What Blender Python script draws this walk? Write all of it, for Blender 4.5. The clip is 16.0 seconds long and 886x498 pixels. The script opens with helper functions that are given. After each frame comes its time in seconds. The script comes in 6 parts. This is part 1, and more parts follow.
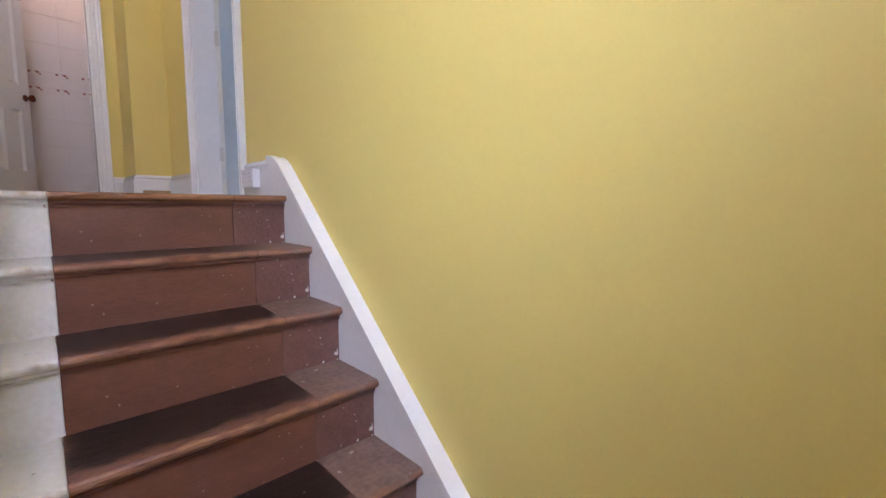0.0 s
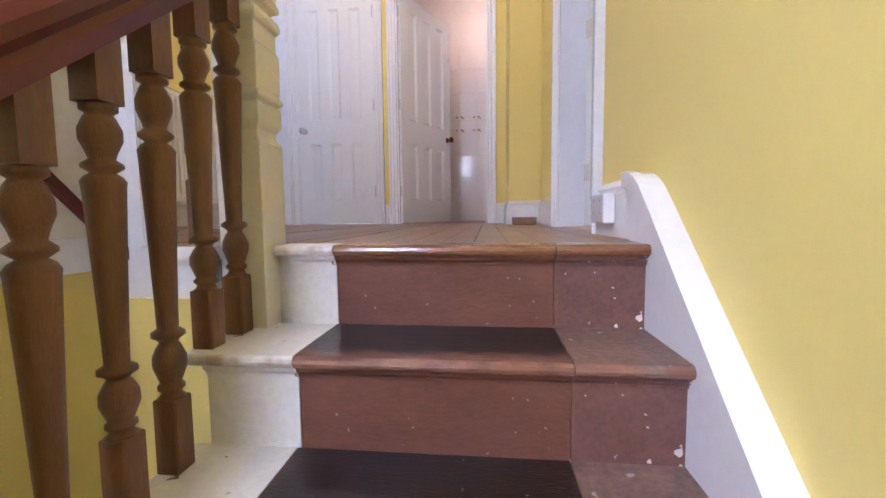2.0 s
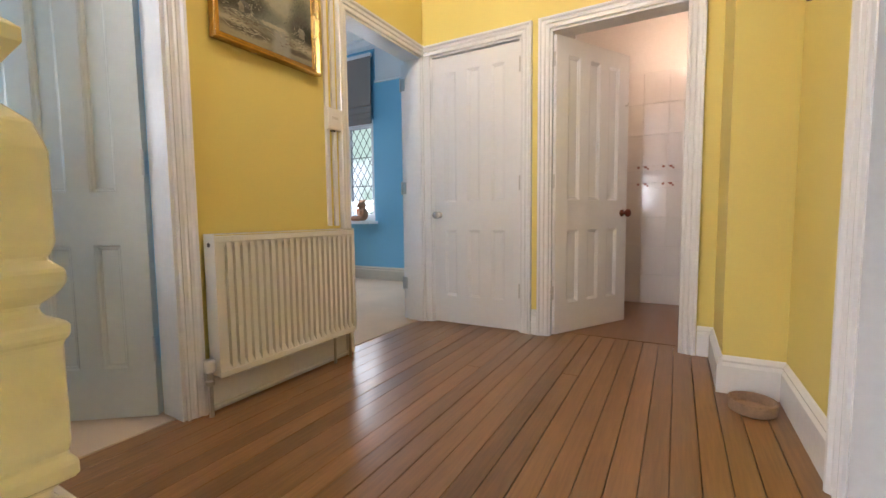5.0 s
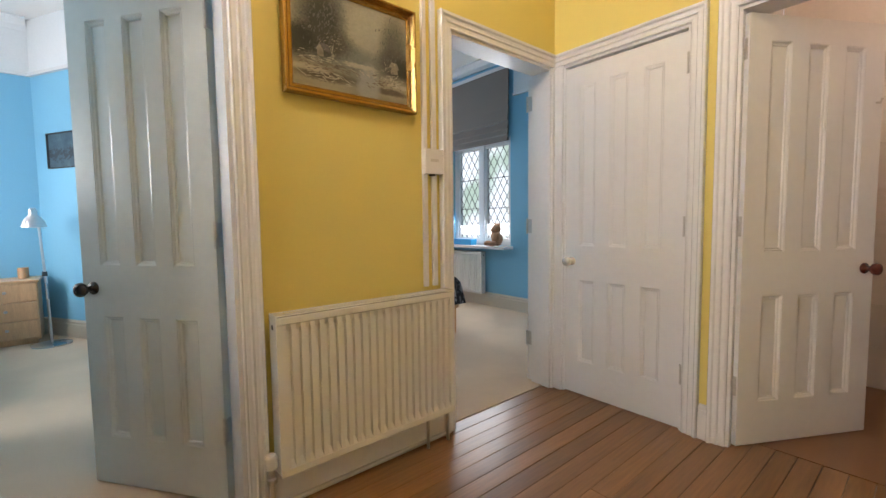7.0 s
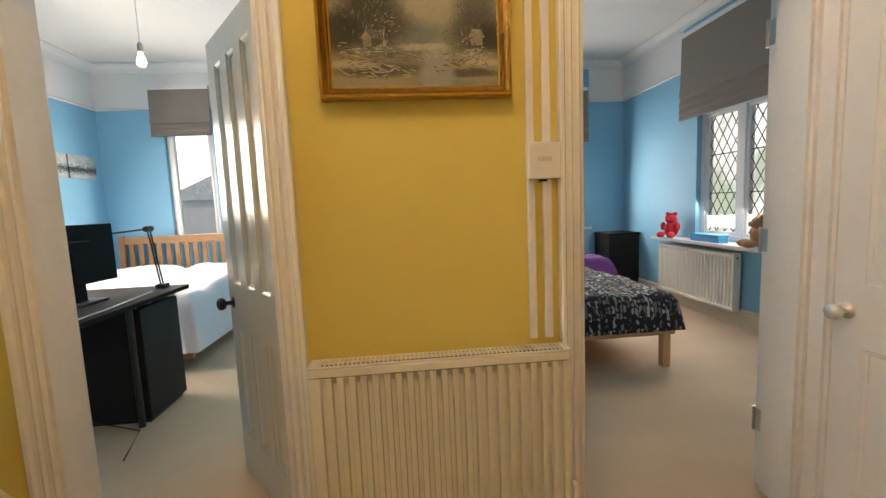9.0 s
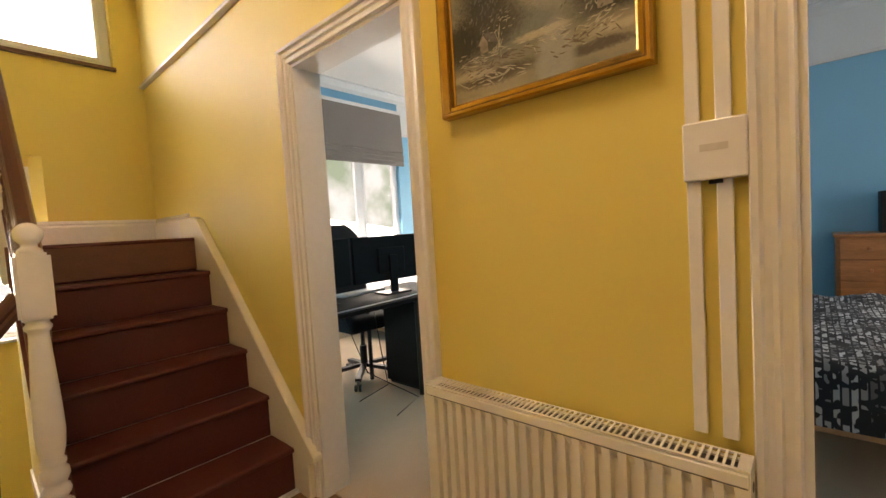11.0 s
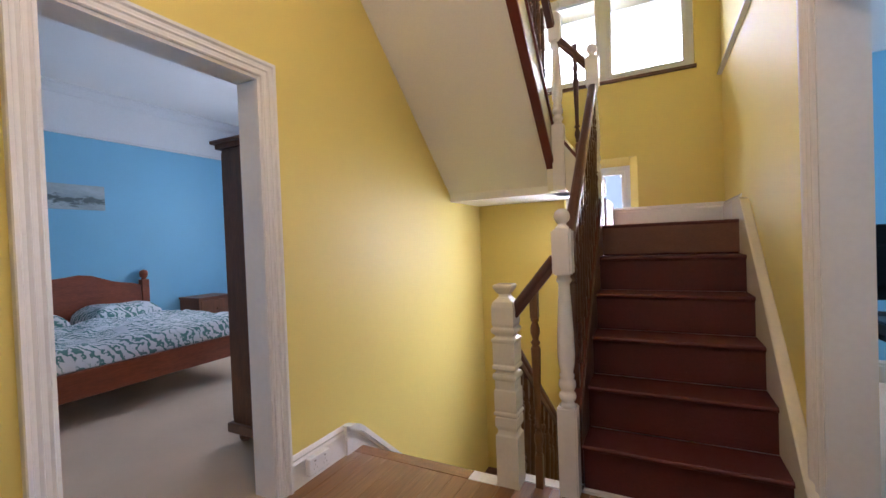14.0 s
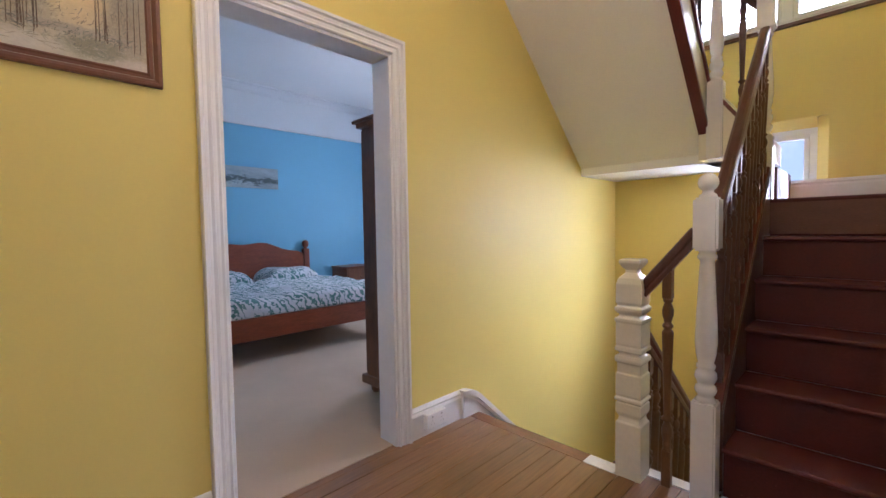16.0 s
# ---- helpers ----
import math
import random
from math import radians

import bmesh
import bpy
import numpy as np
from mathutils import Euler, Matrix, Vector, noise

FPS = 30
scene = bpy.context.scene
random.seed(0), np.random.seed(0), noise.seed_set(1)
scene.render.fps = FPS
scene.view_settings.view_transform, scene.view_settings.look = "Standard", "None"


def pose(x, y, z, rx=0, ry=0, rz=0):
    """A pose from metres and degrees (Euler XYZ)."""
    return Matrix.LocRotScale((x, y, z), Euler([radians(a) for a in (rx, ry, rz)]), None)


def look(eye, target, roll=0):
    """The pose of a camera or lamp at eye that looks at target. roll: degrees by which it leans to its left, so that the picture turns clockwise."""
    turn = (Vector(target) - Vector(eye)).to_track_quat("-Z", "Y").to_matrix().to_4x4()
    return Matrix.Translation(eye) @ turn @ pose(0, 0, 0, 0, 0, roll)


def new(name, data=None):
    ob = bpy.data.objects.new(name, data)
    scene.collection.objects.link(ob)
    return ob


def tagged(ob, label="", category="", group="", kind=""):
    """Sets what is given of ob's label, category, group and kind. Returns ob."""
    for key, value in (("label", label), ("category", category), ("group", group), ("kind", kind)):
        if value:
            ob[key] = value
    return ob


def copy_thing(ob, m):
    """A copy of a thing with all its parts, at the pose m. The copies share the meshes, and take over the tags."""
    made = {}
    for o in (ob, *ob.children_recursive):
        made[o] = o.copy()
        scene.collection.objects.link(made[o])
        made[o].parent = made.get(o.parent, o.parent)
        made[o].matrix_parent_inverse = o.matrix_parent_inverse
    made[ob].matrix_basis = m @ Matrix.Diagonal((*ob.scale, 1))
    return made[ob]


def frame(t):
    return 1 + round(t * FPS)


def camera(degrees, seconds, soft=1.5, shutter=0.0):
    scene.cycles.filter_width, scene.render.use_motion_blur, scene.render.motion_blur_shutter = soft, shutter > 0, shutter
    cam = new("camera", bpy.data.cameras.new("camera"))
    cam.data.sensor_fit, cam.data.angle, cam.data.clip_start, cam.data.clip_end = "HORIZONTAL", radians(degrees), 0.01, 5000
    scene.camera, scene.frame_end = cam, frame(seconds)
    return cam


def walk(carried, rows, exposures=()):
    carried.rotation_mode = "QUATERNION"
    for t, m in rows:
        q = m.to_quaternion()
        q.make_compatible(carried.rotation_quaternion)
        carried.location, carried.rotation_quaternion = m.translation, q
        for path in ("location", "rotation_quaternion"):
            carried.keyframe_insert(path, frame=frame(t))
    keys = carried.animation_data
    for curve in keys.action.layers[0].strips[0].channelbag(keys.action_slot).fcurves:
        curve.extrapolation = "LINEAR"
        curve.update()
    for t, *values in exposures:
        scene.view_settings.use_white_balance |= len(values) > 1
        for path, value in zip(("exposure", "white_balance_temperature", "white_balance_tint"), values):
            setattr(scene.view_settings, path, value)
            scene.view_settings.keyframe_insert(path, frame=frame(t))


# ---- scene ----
cam = camera(93.1, 16.0)
METRES, EYE, TILT, LEAN, TURN = 5.2, -0.117, 0.0, 0.0, -42.4
PATH = [
    (0, (-0.082, -0.178, -0.029), (1.297, 1.255, -0.243), 0.4),
    (0.5, (0.073, -0.05, -0.037), (1.015, 1.705, -0.219), 0.2),
    (1, (0.189, 0.145, -0.023), (0.679, 2.076, -0.19), -0.0),
    (1.5, (0.232, 0.324, -0.007), (0.338, 2.315, -0.165), -0.1),
    (2, (0.302, 0.566, 0.067), (0.092, 2.549, -0.091), -0.6),
    (2.5, (0.313, 0.746, 0.179), (-0.155, 2.684, 0.016), -0.8),
    (3, (0.268, 0.904, 0.322), (-0.32, 2.808, 0.149), -0.9),
    (3.5, (0.28, 1.076, 0.416), (-0.425, 2.941, 0.266), -0.8),
    (4, (0.281, 1.188, 0.54), (-0.499, 3.024, 0.396), -0.6),
    (4.2, (0.273, 1.238, 0.578), (-0.532, 3.064, 0.435), -0.6),
    (5.1, (0.268, 1.47, 0.83), (-0.74, 3.22, 0.675), -0.6),
    (6.3, (0.227, 1.759, 1.005), (-1.063, 3.281, 0.864), -0.5),
    (6.5, (0.201, 1.801, 1.023), (-1.158, 3.262, 0.884), -0.7),
    (7, (0.149, 1.977, 1.071), (-1.384, 3.256, 0.936), -0.7),
    (7.5, (0.135, 2.101, 1.165), (-1.553, 3.165, 1.034), -0.8),
    (8, (0.065, 2.269, 1.152), (-1.757, 3.084, 1.028), -1.0),
    (8.2, (0.044, 2.374, 1.179), (-1.826, 3.068, 1.041), -1.1),
    (10.3, (-0.318, 3.18, 1.234), (-2.16, 2.415, 1.085), -3.7),
    (10.5, (-0.35, 3.216, 1.21), (-2.124, 2.298, 1.098), -3.2),
    (11, (-0.419, 3.366, 1.227), (-1.915, 2.042, 1.124), -3.5),
    (11.5, (-0.5, 3.43, 1.213), (-1.607, 1.766, 1.136), -3.5),
    (12, (-0.607, 3.41, 1.194), (-1.26, 1.52, 1.146), -3.7),
    (12.5, (-0.717, 3.376, 1.206), (-0.88, 1.383, 1.18), -3.1),
    (13, (-0.835, 3.379, 1.22), (-0.55, 1.4, 1.202), -3.0),
    (13.5, (-0.913, 3.412, 1.216), (-0.258, 1.522, 1.197), -2.5),
    (14, (-0.935, 3.494, 1.186), (-0.026, 1.713, 1.154), -2.2),
    (14.5, (-0.993, 3.572, 1.148), (0.082, 1.885, 1.099), -1.8),
    (15, (-1.097, 3.583, 1.118), (0.092, 1.976, 1.049), -1.4),
    (15.5, (-1.093, 3.562, 1.115), (0.189, 2.029, 1.031), -1.2),
    (16, (-0.985, 3.445, 1.115), (0.436, 2.028, 1.022), -0.9),
]
walk(cam, [(t, look(eye, target, roll)) for t, eye, target, roll in PATH], [(0, 0.0, 5100, 22), (0.5, 0.1, 4500, 38), (1.0, 0.1, 4550, 40), (1.5, 0.3, 4750, 34), (2.0, 0.42, 4950, 24), (3.0, 0.6, 5200, 14), (4.0, 0.45, 5500, 13), (7, 0.15, 6000, 12), (8, 0.0, 6300, 12), (10.5, 0.1, 8300, 18), (12.0, -0.15, 5600, 14), (14.5, -0.0, 5400, 22), (16, 0.0, 5200, 22)])

# ---- light ----
world = bpy.data.worlds.new("world")
scene.world = world
world.use_nodes = True
wn = world.node_tree
sky = wn.nodes.new("ShaderNodeTexSky")
sky.sky_type, sky.sun_disc = "NISHITA", False
sky.sun_elevation, sky.sun_rotation = radians(47), radians(158)
wn.links.new(sky.outputs[0], wn.nodes["Background"].inputs[0])
wn.nodes["Background"].inputs[1].default_value = 0.15


def lamp(name, kind, m, energy, color=(1, 1, 1), size=1.0, size_y=None, **more):
    d = bpy.data.lights.new(name, kind)
    d.energy, d.color = energy, color
    if kind == "AREA":
        d.shape, d.size, d.size_y = "RECTANGLE", size, size_y or size
    elif kind == "POINT":
        d.shadow_soft_size = size
    elif kind == "SUN":
        d.angle = size
    ob = new(name, d)
    ob.matrix_world = m
    return ob


lamp("sun", "SUN", look((0, 0, 10), (-1.2, 3.0, 6.5)), 2.0, (1, 0.96, 0.90), radians(5))
DAY = (1.0, 0.99, 0.97)
for name, eye, aim, watts, sx, sy in (
        ("stair window light", (-0.55, -1.35, 3.35), (-0.5, 3.8, 0.9), 290, 1.8, 1.3),
        ("lower window light", (-0.95, -1.15, 1.6), (0.69, 0.9, 0.35), 72, 0.7, 1.0),
        ("lower window sky light", (-0.5, -0.50, 1.22), (-0.05, 1.25, 0.2), 33, 0.5, 0.95),
        ("office south window light", (-3.7, -0.78, 1.55), (-3.5, 2.2, 0.2), 62, 1.2, 1.3),
        ("office west window light", (-5.42, 0.22, 1.5), (0, 0.6, 1.0), 26, 0.6, 1.0),
        ("north room window light", (-3.65, 5.68, 1.4), (-3.6, 2.5, 0.2), 21, 1.0, 1.1),
        ("north room west window light", (-5.52, 5.0, 1.4), (0, 4.6, 1.0), 22, 0.6, 1.0),
        ("east bedroom window light", (2.6, -1.12, 1.6), (2.6, 3, 0.9), 55, 1.6, 1.3)):
    lamp(name, "AREA", look(eye, aim), watts, (1.0, 0.93, 0.84) if "office" in name else DAY, sx, sy)
lamp("landing lamp light", "POINT", pose(-0.45, 2.75, 2.80), 26, (1.0, 0.76, 0.54), 0.22)
lamp("bathroom lamp light", "POINT", pose(0.30, 5.2, 2.2), 6.5, (1.0, 0.66, 0.42), 0.06)
lamp("north room bulb light", "POINT", pose(-3.5, 3.94, 1.86), 7, (1.0, 0.8, 0.55), 0.04)
lamp("office bulb light", "POINT", pose(-3.2, 1.05, 2.27), 8, (1.0, 0.75, 0.5), 0.03)


# ---- materials ----
def material(name, color=(0.8, 0.8, 0.8), rough=0.5, metal=0.0, var=0.06, scale=3.0, grain=60.0, bump=0.02, coat=0.0, stretch=(1, 1, 1), emit=0.0, spec=0.5, dark=None):
    m = bpy.data.materials.new(name)
    m.use_nodes = True
    n, l = m.node_tree.nodes, m.node_tree.links
    b = n["Principled BSDF"]
    b.inputs["Roughness"].default_value = rough
    b.inputs["Metallic"].default_value = metal
    b.inputs["Coat Weight"].default_value = coat
    b.inputs["Specular IOR Level"].default_value = spec
    tc = n.new("ShaderNodeTexCoord")
    mp = n.new("ShaderNodeMapping")
    mp.inputs["Scale"].default_value = stretch
    l.new(tc.outputs["Object"], mp.inputs[0])
    a = n.new("ShaderNodeTexNoise")
    a.inputs["Scale"].default_value, a.inputs["Detail"].default_value = scale, 5
    g = n.new("ShaderNodeTexNoise")
    g.inputs["Scale"].default_value, g.inputs["Detail"].default_value = grain, 4
    l.new(mp.outputs[0], a.inputs[0])
    l.new(mp.outputs[0], g.inputs[0])
    mix = n.new("ShaderNodeMath")
    mix.operation = "ADD"
    l.new(a.outputs[0], mix.inputs[0])
    l.new(g.outputs[0], mix.inputs[1])
    r = n.new("ShaderNodeMapRange")
    r.inputs[1].default_value, r.inputs[2].default_value = 0.6, 1.4
    l.new(mix.outputs[0], r.inputs[0])
    c = n.new("ShaderNodeMix")
    c.data_type = "RGBA"
    lo = dark or tuple(v * (1 - var * 1.5) for v in color)
    hi = tuple(min(1, v * (1 + var)) for v in color)
    c.inputs[6].default_value, c.inputs[7].default_value = (*lo, 1), (*hi, 1)
    l.new(r.outputs[0], c.inputs[0])
    l.new(c.outputs[2], b.inputs["Base Color"])
    rr = n.new("ShaderNodeMapRange")
    rr.inputs[1].default_value, rr.inputs[2].default_value = 0.3, 0.7
    rr.inputs[3].default_value, rr.inputs[4].default_value = max(0.02, rough - (0.02 if rough < 0.35 else 0.06)), min(1, rough + (0.02 if rough < 0.35 else 0.06))
    l.new(a.outputs[0], rr.inputs[0])
    l.new(rr.outputs[0], b.inputs["Roughness"])
    if bump:
        bp = n.new("ShaderNodeBump")
        bp.inputs["Strength"].default_value, bp.inputs["Distance"].default_value = min(1, bump * 8), 0.004
        l.new(mix.outputs[0], bp.inputs["Height"])
        l.new(bp.outputs[0], b.inputs["Normal"])
    if emit:
        b.inputs["Emission Color"].default_value = (*color, 1)
        b.inputs["Emission Strength"].default_value = emit
    return m


YELLOW = material("yellow wall paint", (0.735, 0.595, 0.165), 0.55, var=0.012, scale=1.3, grain=90, bump=0.003, spec=0.35)
WHITE = material("white gloss paint", (0.80, 0.785, 0.78), 0.22, var=0.03, scale=2.5, grain=40, bump=0.015)
CREAM = material("cream gloss paint", (0.78, 0.74, 0.62), 0.23, var=0.04, scale=4, grain=50, bump=0.02)
CEIL = material("white ceiling paint", (0.80, 0.79, 0.77), 0.8, var=0.03, scale=1.5, grain=90, bump=0.02)
BLUE = material("blue wall paint", (0.22, 0.50, 0.70), 0.6, var=0.04, scale=1.5, grain=100, bump=0.03)
CARPET = material("beige carpet", (0.62, 0.475, 0.335), 0.95, var=0.12, scale=2.2, grain=260, bump=0.10)
TILE = material("white glazed tile", (0.80, 0.76, 0.73), 0.12, var=0.02, scale=3, grain=20, bump=0.0)
OAK = material("brown stained floor boards", (0.22, 0.11, 0.05), 0.36, var=0.10, scale=1, grain=3, bump=0.0, coat=0.15, stretch=(7, 0.6, 7))
RISER = material("worn red-brown stair paint", (0.150, 0.060, 0.036), 0.42, var=0.2, scale=7, grain=60, bump=0.02, stretch=(1, 3, 3))
MAROON = material("dark red-brown stair carpet paint", (0.085, 0.013, 0.010), 0.6, var=0.2, scale=8, grain=120, bump=0.04)
MAHOG = material("polished mahogany", (0.10, 0.013, 0.010), 0.38, var=0.10, scale=3, grain=30, bump=0.0, coat=0.1, stretch=(2, 0.4, 2))
BALW = material("brown varnished baluster wood", (0.165, 0.078, 0.032), 0.4, var=0.25, scale=5, grain=60, bump=0.03, stretch=(8, 8, 1))
DARKW = material("dark brown varnished wood", (0.10, 0.04, 0.028), 0.35, var=0.2, scale=5, grain=60, bump=0.02, stretch=(8, 8, 1))
BLACK = material("black plastic", (0.02, 0.02, 0.022), 0.4, var=0.1)
METAL = material("worn steel", (0.55, 0.53, 0.5), 0.3, 1.0, var=0.1)


# ---- building blocks ----
def box(bm, x0, x1, y0, y1, z0, z1):
    v = [bm.verts.new((x, y, z)) for x in (x0, x1) for y in (y0, y1) for z in (z0, z1)]
    for f in ((0, 1, 3, 2), (4, 6, 7, 5), (0, 4, 5, 1), (2, 3, 7, 6), (0, 2, 6, 4), (1, 5, 7, 3)):
        bm.faces.new([v[i] for i in f])
    return v


def prism(bm, outline, axis, a, b):
    """A closed outline in the plane across axis (0 x, 1 y, 2 z), drawn out from a to b."""
    def at(p, s):
        q = list(p)
        q.insert(axis, s)
        return q
    lo = [bm.verts.new(at(p, a)) for p in outline]
    hi = [bm.verts.new(at(p, b)) for p in outline]
    n = len(outline)
    bm.faces.new(lo)
    bm.faces.new(hi[::-1])
    for i in range(n):
        bm.faces.new((lo[i], hi[i], hi[(i + 1) % n], lo[(i + 1) % n]))
    bmesh.ops.recalc_face_normals(bm, faces=bm.faces[:])


def part(name, bm, mat, parent=None, label="", bevel=0.0, smooth=False, segs=1):
    if bevel:
        bmesh.ops.bevel(bm, geom=bm.edges[:], offset=bevel, segments=segs, affect="EDGES", clamp_overlap=True)
    me = bpy.data.meshes.new(name)
    bm.to_mesh(me)
    bm.free()
    me.materials.append(mat)
    if smooth:
        for p in me.polygons:
            p.use_smooth = True
    ob = new(name, me)
    if parent:
        ob.parent = parent
    if label:
        tagged(ob, label)
    return ob


def thing(name, m=None):
    e = new(name)
    e.empty_display_size = 0.1
    if m is not None:
        e.matrix_basis = m
    return e


def block(name, b, mat, parent=None, label="", bevel=0.0, kind=""):
    bm = bmesh.new()
    box(bm, *b)
    ob = part(name, bm, mat, parent, label, bevel)
    if kind:
        tagged(ob, kind=kind)
    return ob


def wall(name, axis, a, b, s0, s1, z0, z1, mat, holes=()):
    """A wall a..b thick across axis (0 x, 1 y) and s0..s1 long, with holes (s0, s1, z0, z1)."""
    bm = bmesh.new()
    ss = sorted({s0, s1, *[h[0] for h in holes], *[h[1] for h in holes]})
    zs = sorted({z0, z1, *[h[2] for h in holes], *[h[3] for h in holes]})
    for i in range(len(ss) - 1):
        k = 0
        for k in range(len(zs) - 1):
            cs, cz = (ss[i] + ss[i + 1]) / 2, (zs[k] + zs[k + 1]) / 2
            if any(h[0] < cs < h[1] and h[2] < cz < h[3] for h in holes):
                continue
            if axis == 0:
                box(bm, a, b, ss[i], ss[i + 1], zs[k], zs[k + 1])
            else:
                box(bm, ss[i], ss[i + 1], a, b, zs[k], zs[k + 1])
    bmesh.ops.remove_doubles(bm, verts=bm.verts[:], dist=0.0005)
    seen = {}
    for f in bm.faces:
        seen.setdefault(frozenset(v.index for v in f.verts), []).append(f)
    bm.verts.index_update()
    seen = {}
    for f in bm.faces:
        seen.setdefault(frozenset(v.index for v in f.verts), []).append(f)
    twice = [f for fs in seen.values() if len(fs) > 1 for f in fs]
    bmesh.ops.delete(bm, geom=twice, context="FACES_ONLY")
    return tagged(part(name, bm, mat), kind="structure")




# ---- mouldings, turned posts, doors ----
def sweep(bm, path, profile, place, closed=False):
    """Draws a profile (outward, proud) along a flat path with mitred corners; place(a, b, proud) gives the point in space."""
    n = len(path)
    rings = []
    for i, p in enumerate(path):
        p = Vector(p)
        before = Vector(path[i - 1]) if (i or closed) else None
        after = Vector(path[(i + 1) % n]) if (i < n - 1 or closed) else None
        d0 = (p - before).normalized() if before is not None else None
        d1 = (after - p).normalized() if after is not None else None
        d0, d1 = d0 or d1, d1 or d0
        n0, n1 = Vector((-d0.y, d0.x)), Vector((-d1.y, d1.x))
        m = n0 + n1
        m = m / m.dot(n0)
        rings.append([bm.verts.new(place(*(p + m * u), v)) for u, v in profile])
    k = len(profile)
    for i in range(n if closed else n - 1):
        a, b = rings[i], rings[(i + 1) % n]
        for j in range(k):
            bm.faces.new((a[j], a[(j + 1) % k], b[(j + 1) % k], b[j]))
    if not closed:
        bm.faces.new(rings[0])
        bm.faces.new(rings[-1][::-1])
    bmesh.ops.recalc_face_normals(bm, faces=bm.faces[:])


def lathe(bm, profile, n=16, x=0.0, y=0.0, turn=0.0, square=False):
    f = math.sqrt(2) if square else 1.0
    rings = []
    for r, z in profile:
        rings.append([bm.verts.new((x + f * max(r, 0.0005) * math.cos(turn + 2 * math.pi * i / n), y + f * max(r, 0.0005) * math.sin(turn + 2 * math.pi * i / n), z)) for i in range(n)])
    for a, b in zip(rings, rings[1:]):
        for i in range(n):
            bm.faces.new((a[i], a[(i + 1) % n], b[(i + 1) % n], b[i]))
    bm.faces.new(rings[0][::-1])
    bm.faces.new(rings[-1])


def bar(bm, p, q, w, h, up=(0, 0, 1)):
    """A rectangular bar from p to q, w wide and h high."""
    p, q = Vector(p), Vector(q)
    d = (q - p).normalized()
    s = d.cross(Vector(up)).normalized()
    u = s.cross(d).normalized()
    vs = [bm.verts.new(e + s * a * w / 2 + u * b * h / 2) for e in (p, q) for a, b in ((-1, -1), (1, -1), (1, 1), (-1, 1))]
    for f in ((0, 3, 2, 1), (4, 5, 6, 7), (0, 1, 5, 4), (1, 2, 6, 5), (2, 3, 7, 6), (3, 0, 4, 7)):
        bm.faces.new([vs[i] for i in f])


def tube(bm, pts, r, n=8):
    pts = [Vector(p) for p in pts]
    rings = []
    for i, p in enumerate(pts):
        d = (pts[min(i + 1, len(pts) - 1)] - pts[max(i - 1, 0)]).normalized()
        s = d.cross(Vector((0, 0, 1)) if abs(d.z) < 0.9 else Vector((1, 0, 0))).normalized()
        u = s.cross(d)
        rings.append([bm.verts.new(p + (s * math.cos(2 * math.pi * k / n) + u * math.sin(2 * math.pi * k / n)) * r) for k in range(n)])
    for a, b in zip(rings, rings[1:]):
        for k in range(n):
            bm.faces.new((a[k], a[(k + 1) % n], b[(k + 1) % n], b[k]))
    bm.faces.new(rings[0][::-1])
    bm.faces.new(rings[-1])


ARCH = [(0, 0.0), (0, 0.013), (0.006, 0.018), (0.016, 0.014), (0.034, 0.014), (0.040, 0.022), (0.052, 0.018), (0.066, 0.020), (0.074, 0.030), (0.088, 0.032), (0.092, 0.026), (0.092, 0.0)]
ARCH = [(u * 0.8, v) for u, v in ARCH]


def architrave(a0, a1, h, place, parent_name, left=True, right=True):
    bm = bmesh.new()
    path = [(a1, 0.0), (a1, h), (a0, h), (a0, 0.0)]
    path = path[::-1]
    sweep(bm, path, ARCH, place)
    return tagged(part(parent_name, bm, WHITE), kind="structure")


def lining(name, axis, a, b, s0, s1, h, t=0.014):
    for s, e, z0, z1 in ((s0, s0 + t, 0, h), (s1 - t, s1, 0, h), (s0 + t, s1 - t, h - t, h)):
        o = (a, b, s, e, z0, z1) if axis == 0 else (s, e, a, b, z0, z1)
        block(name, o, WHITE, kind="structure")


def knob_mesh(mat, parent, x, z, label, both=True, side=1):
    k = None
    for s in ((1, -1) if both else (side,)):
        bm = bmesh.new()
        lathe(bm, [(0.026, 0), (0.026, 0.005), (0.011, 0.008), (0.010, 0.028), (0.022, 0.036), (0.029, 0.048), (0.027, 0.060), (0.015, 0.068), (0.0, 0.070)], 16)
        bmesh.ops.transform(bm, matrix=pose(x, 0.02 * s, z, -90 * s), verts=bm.verts[:])
        k = part("door_knob", bm, mat, parent, label, smooth=True)
    return k


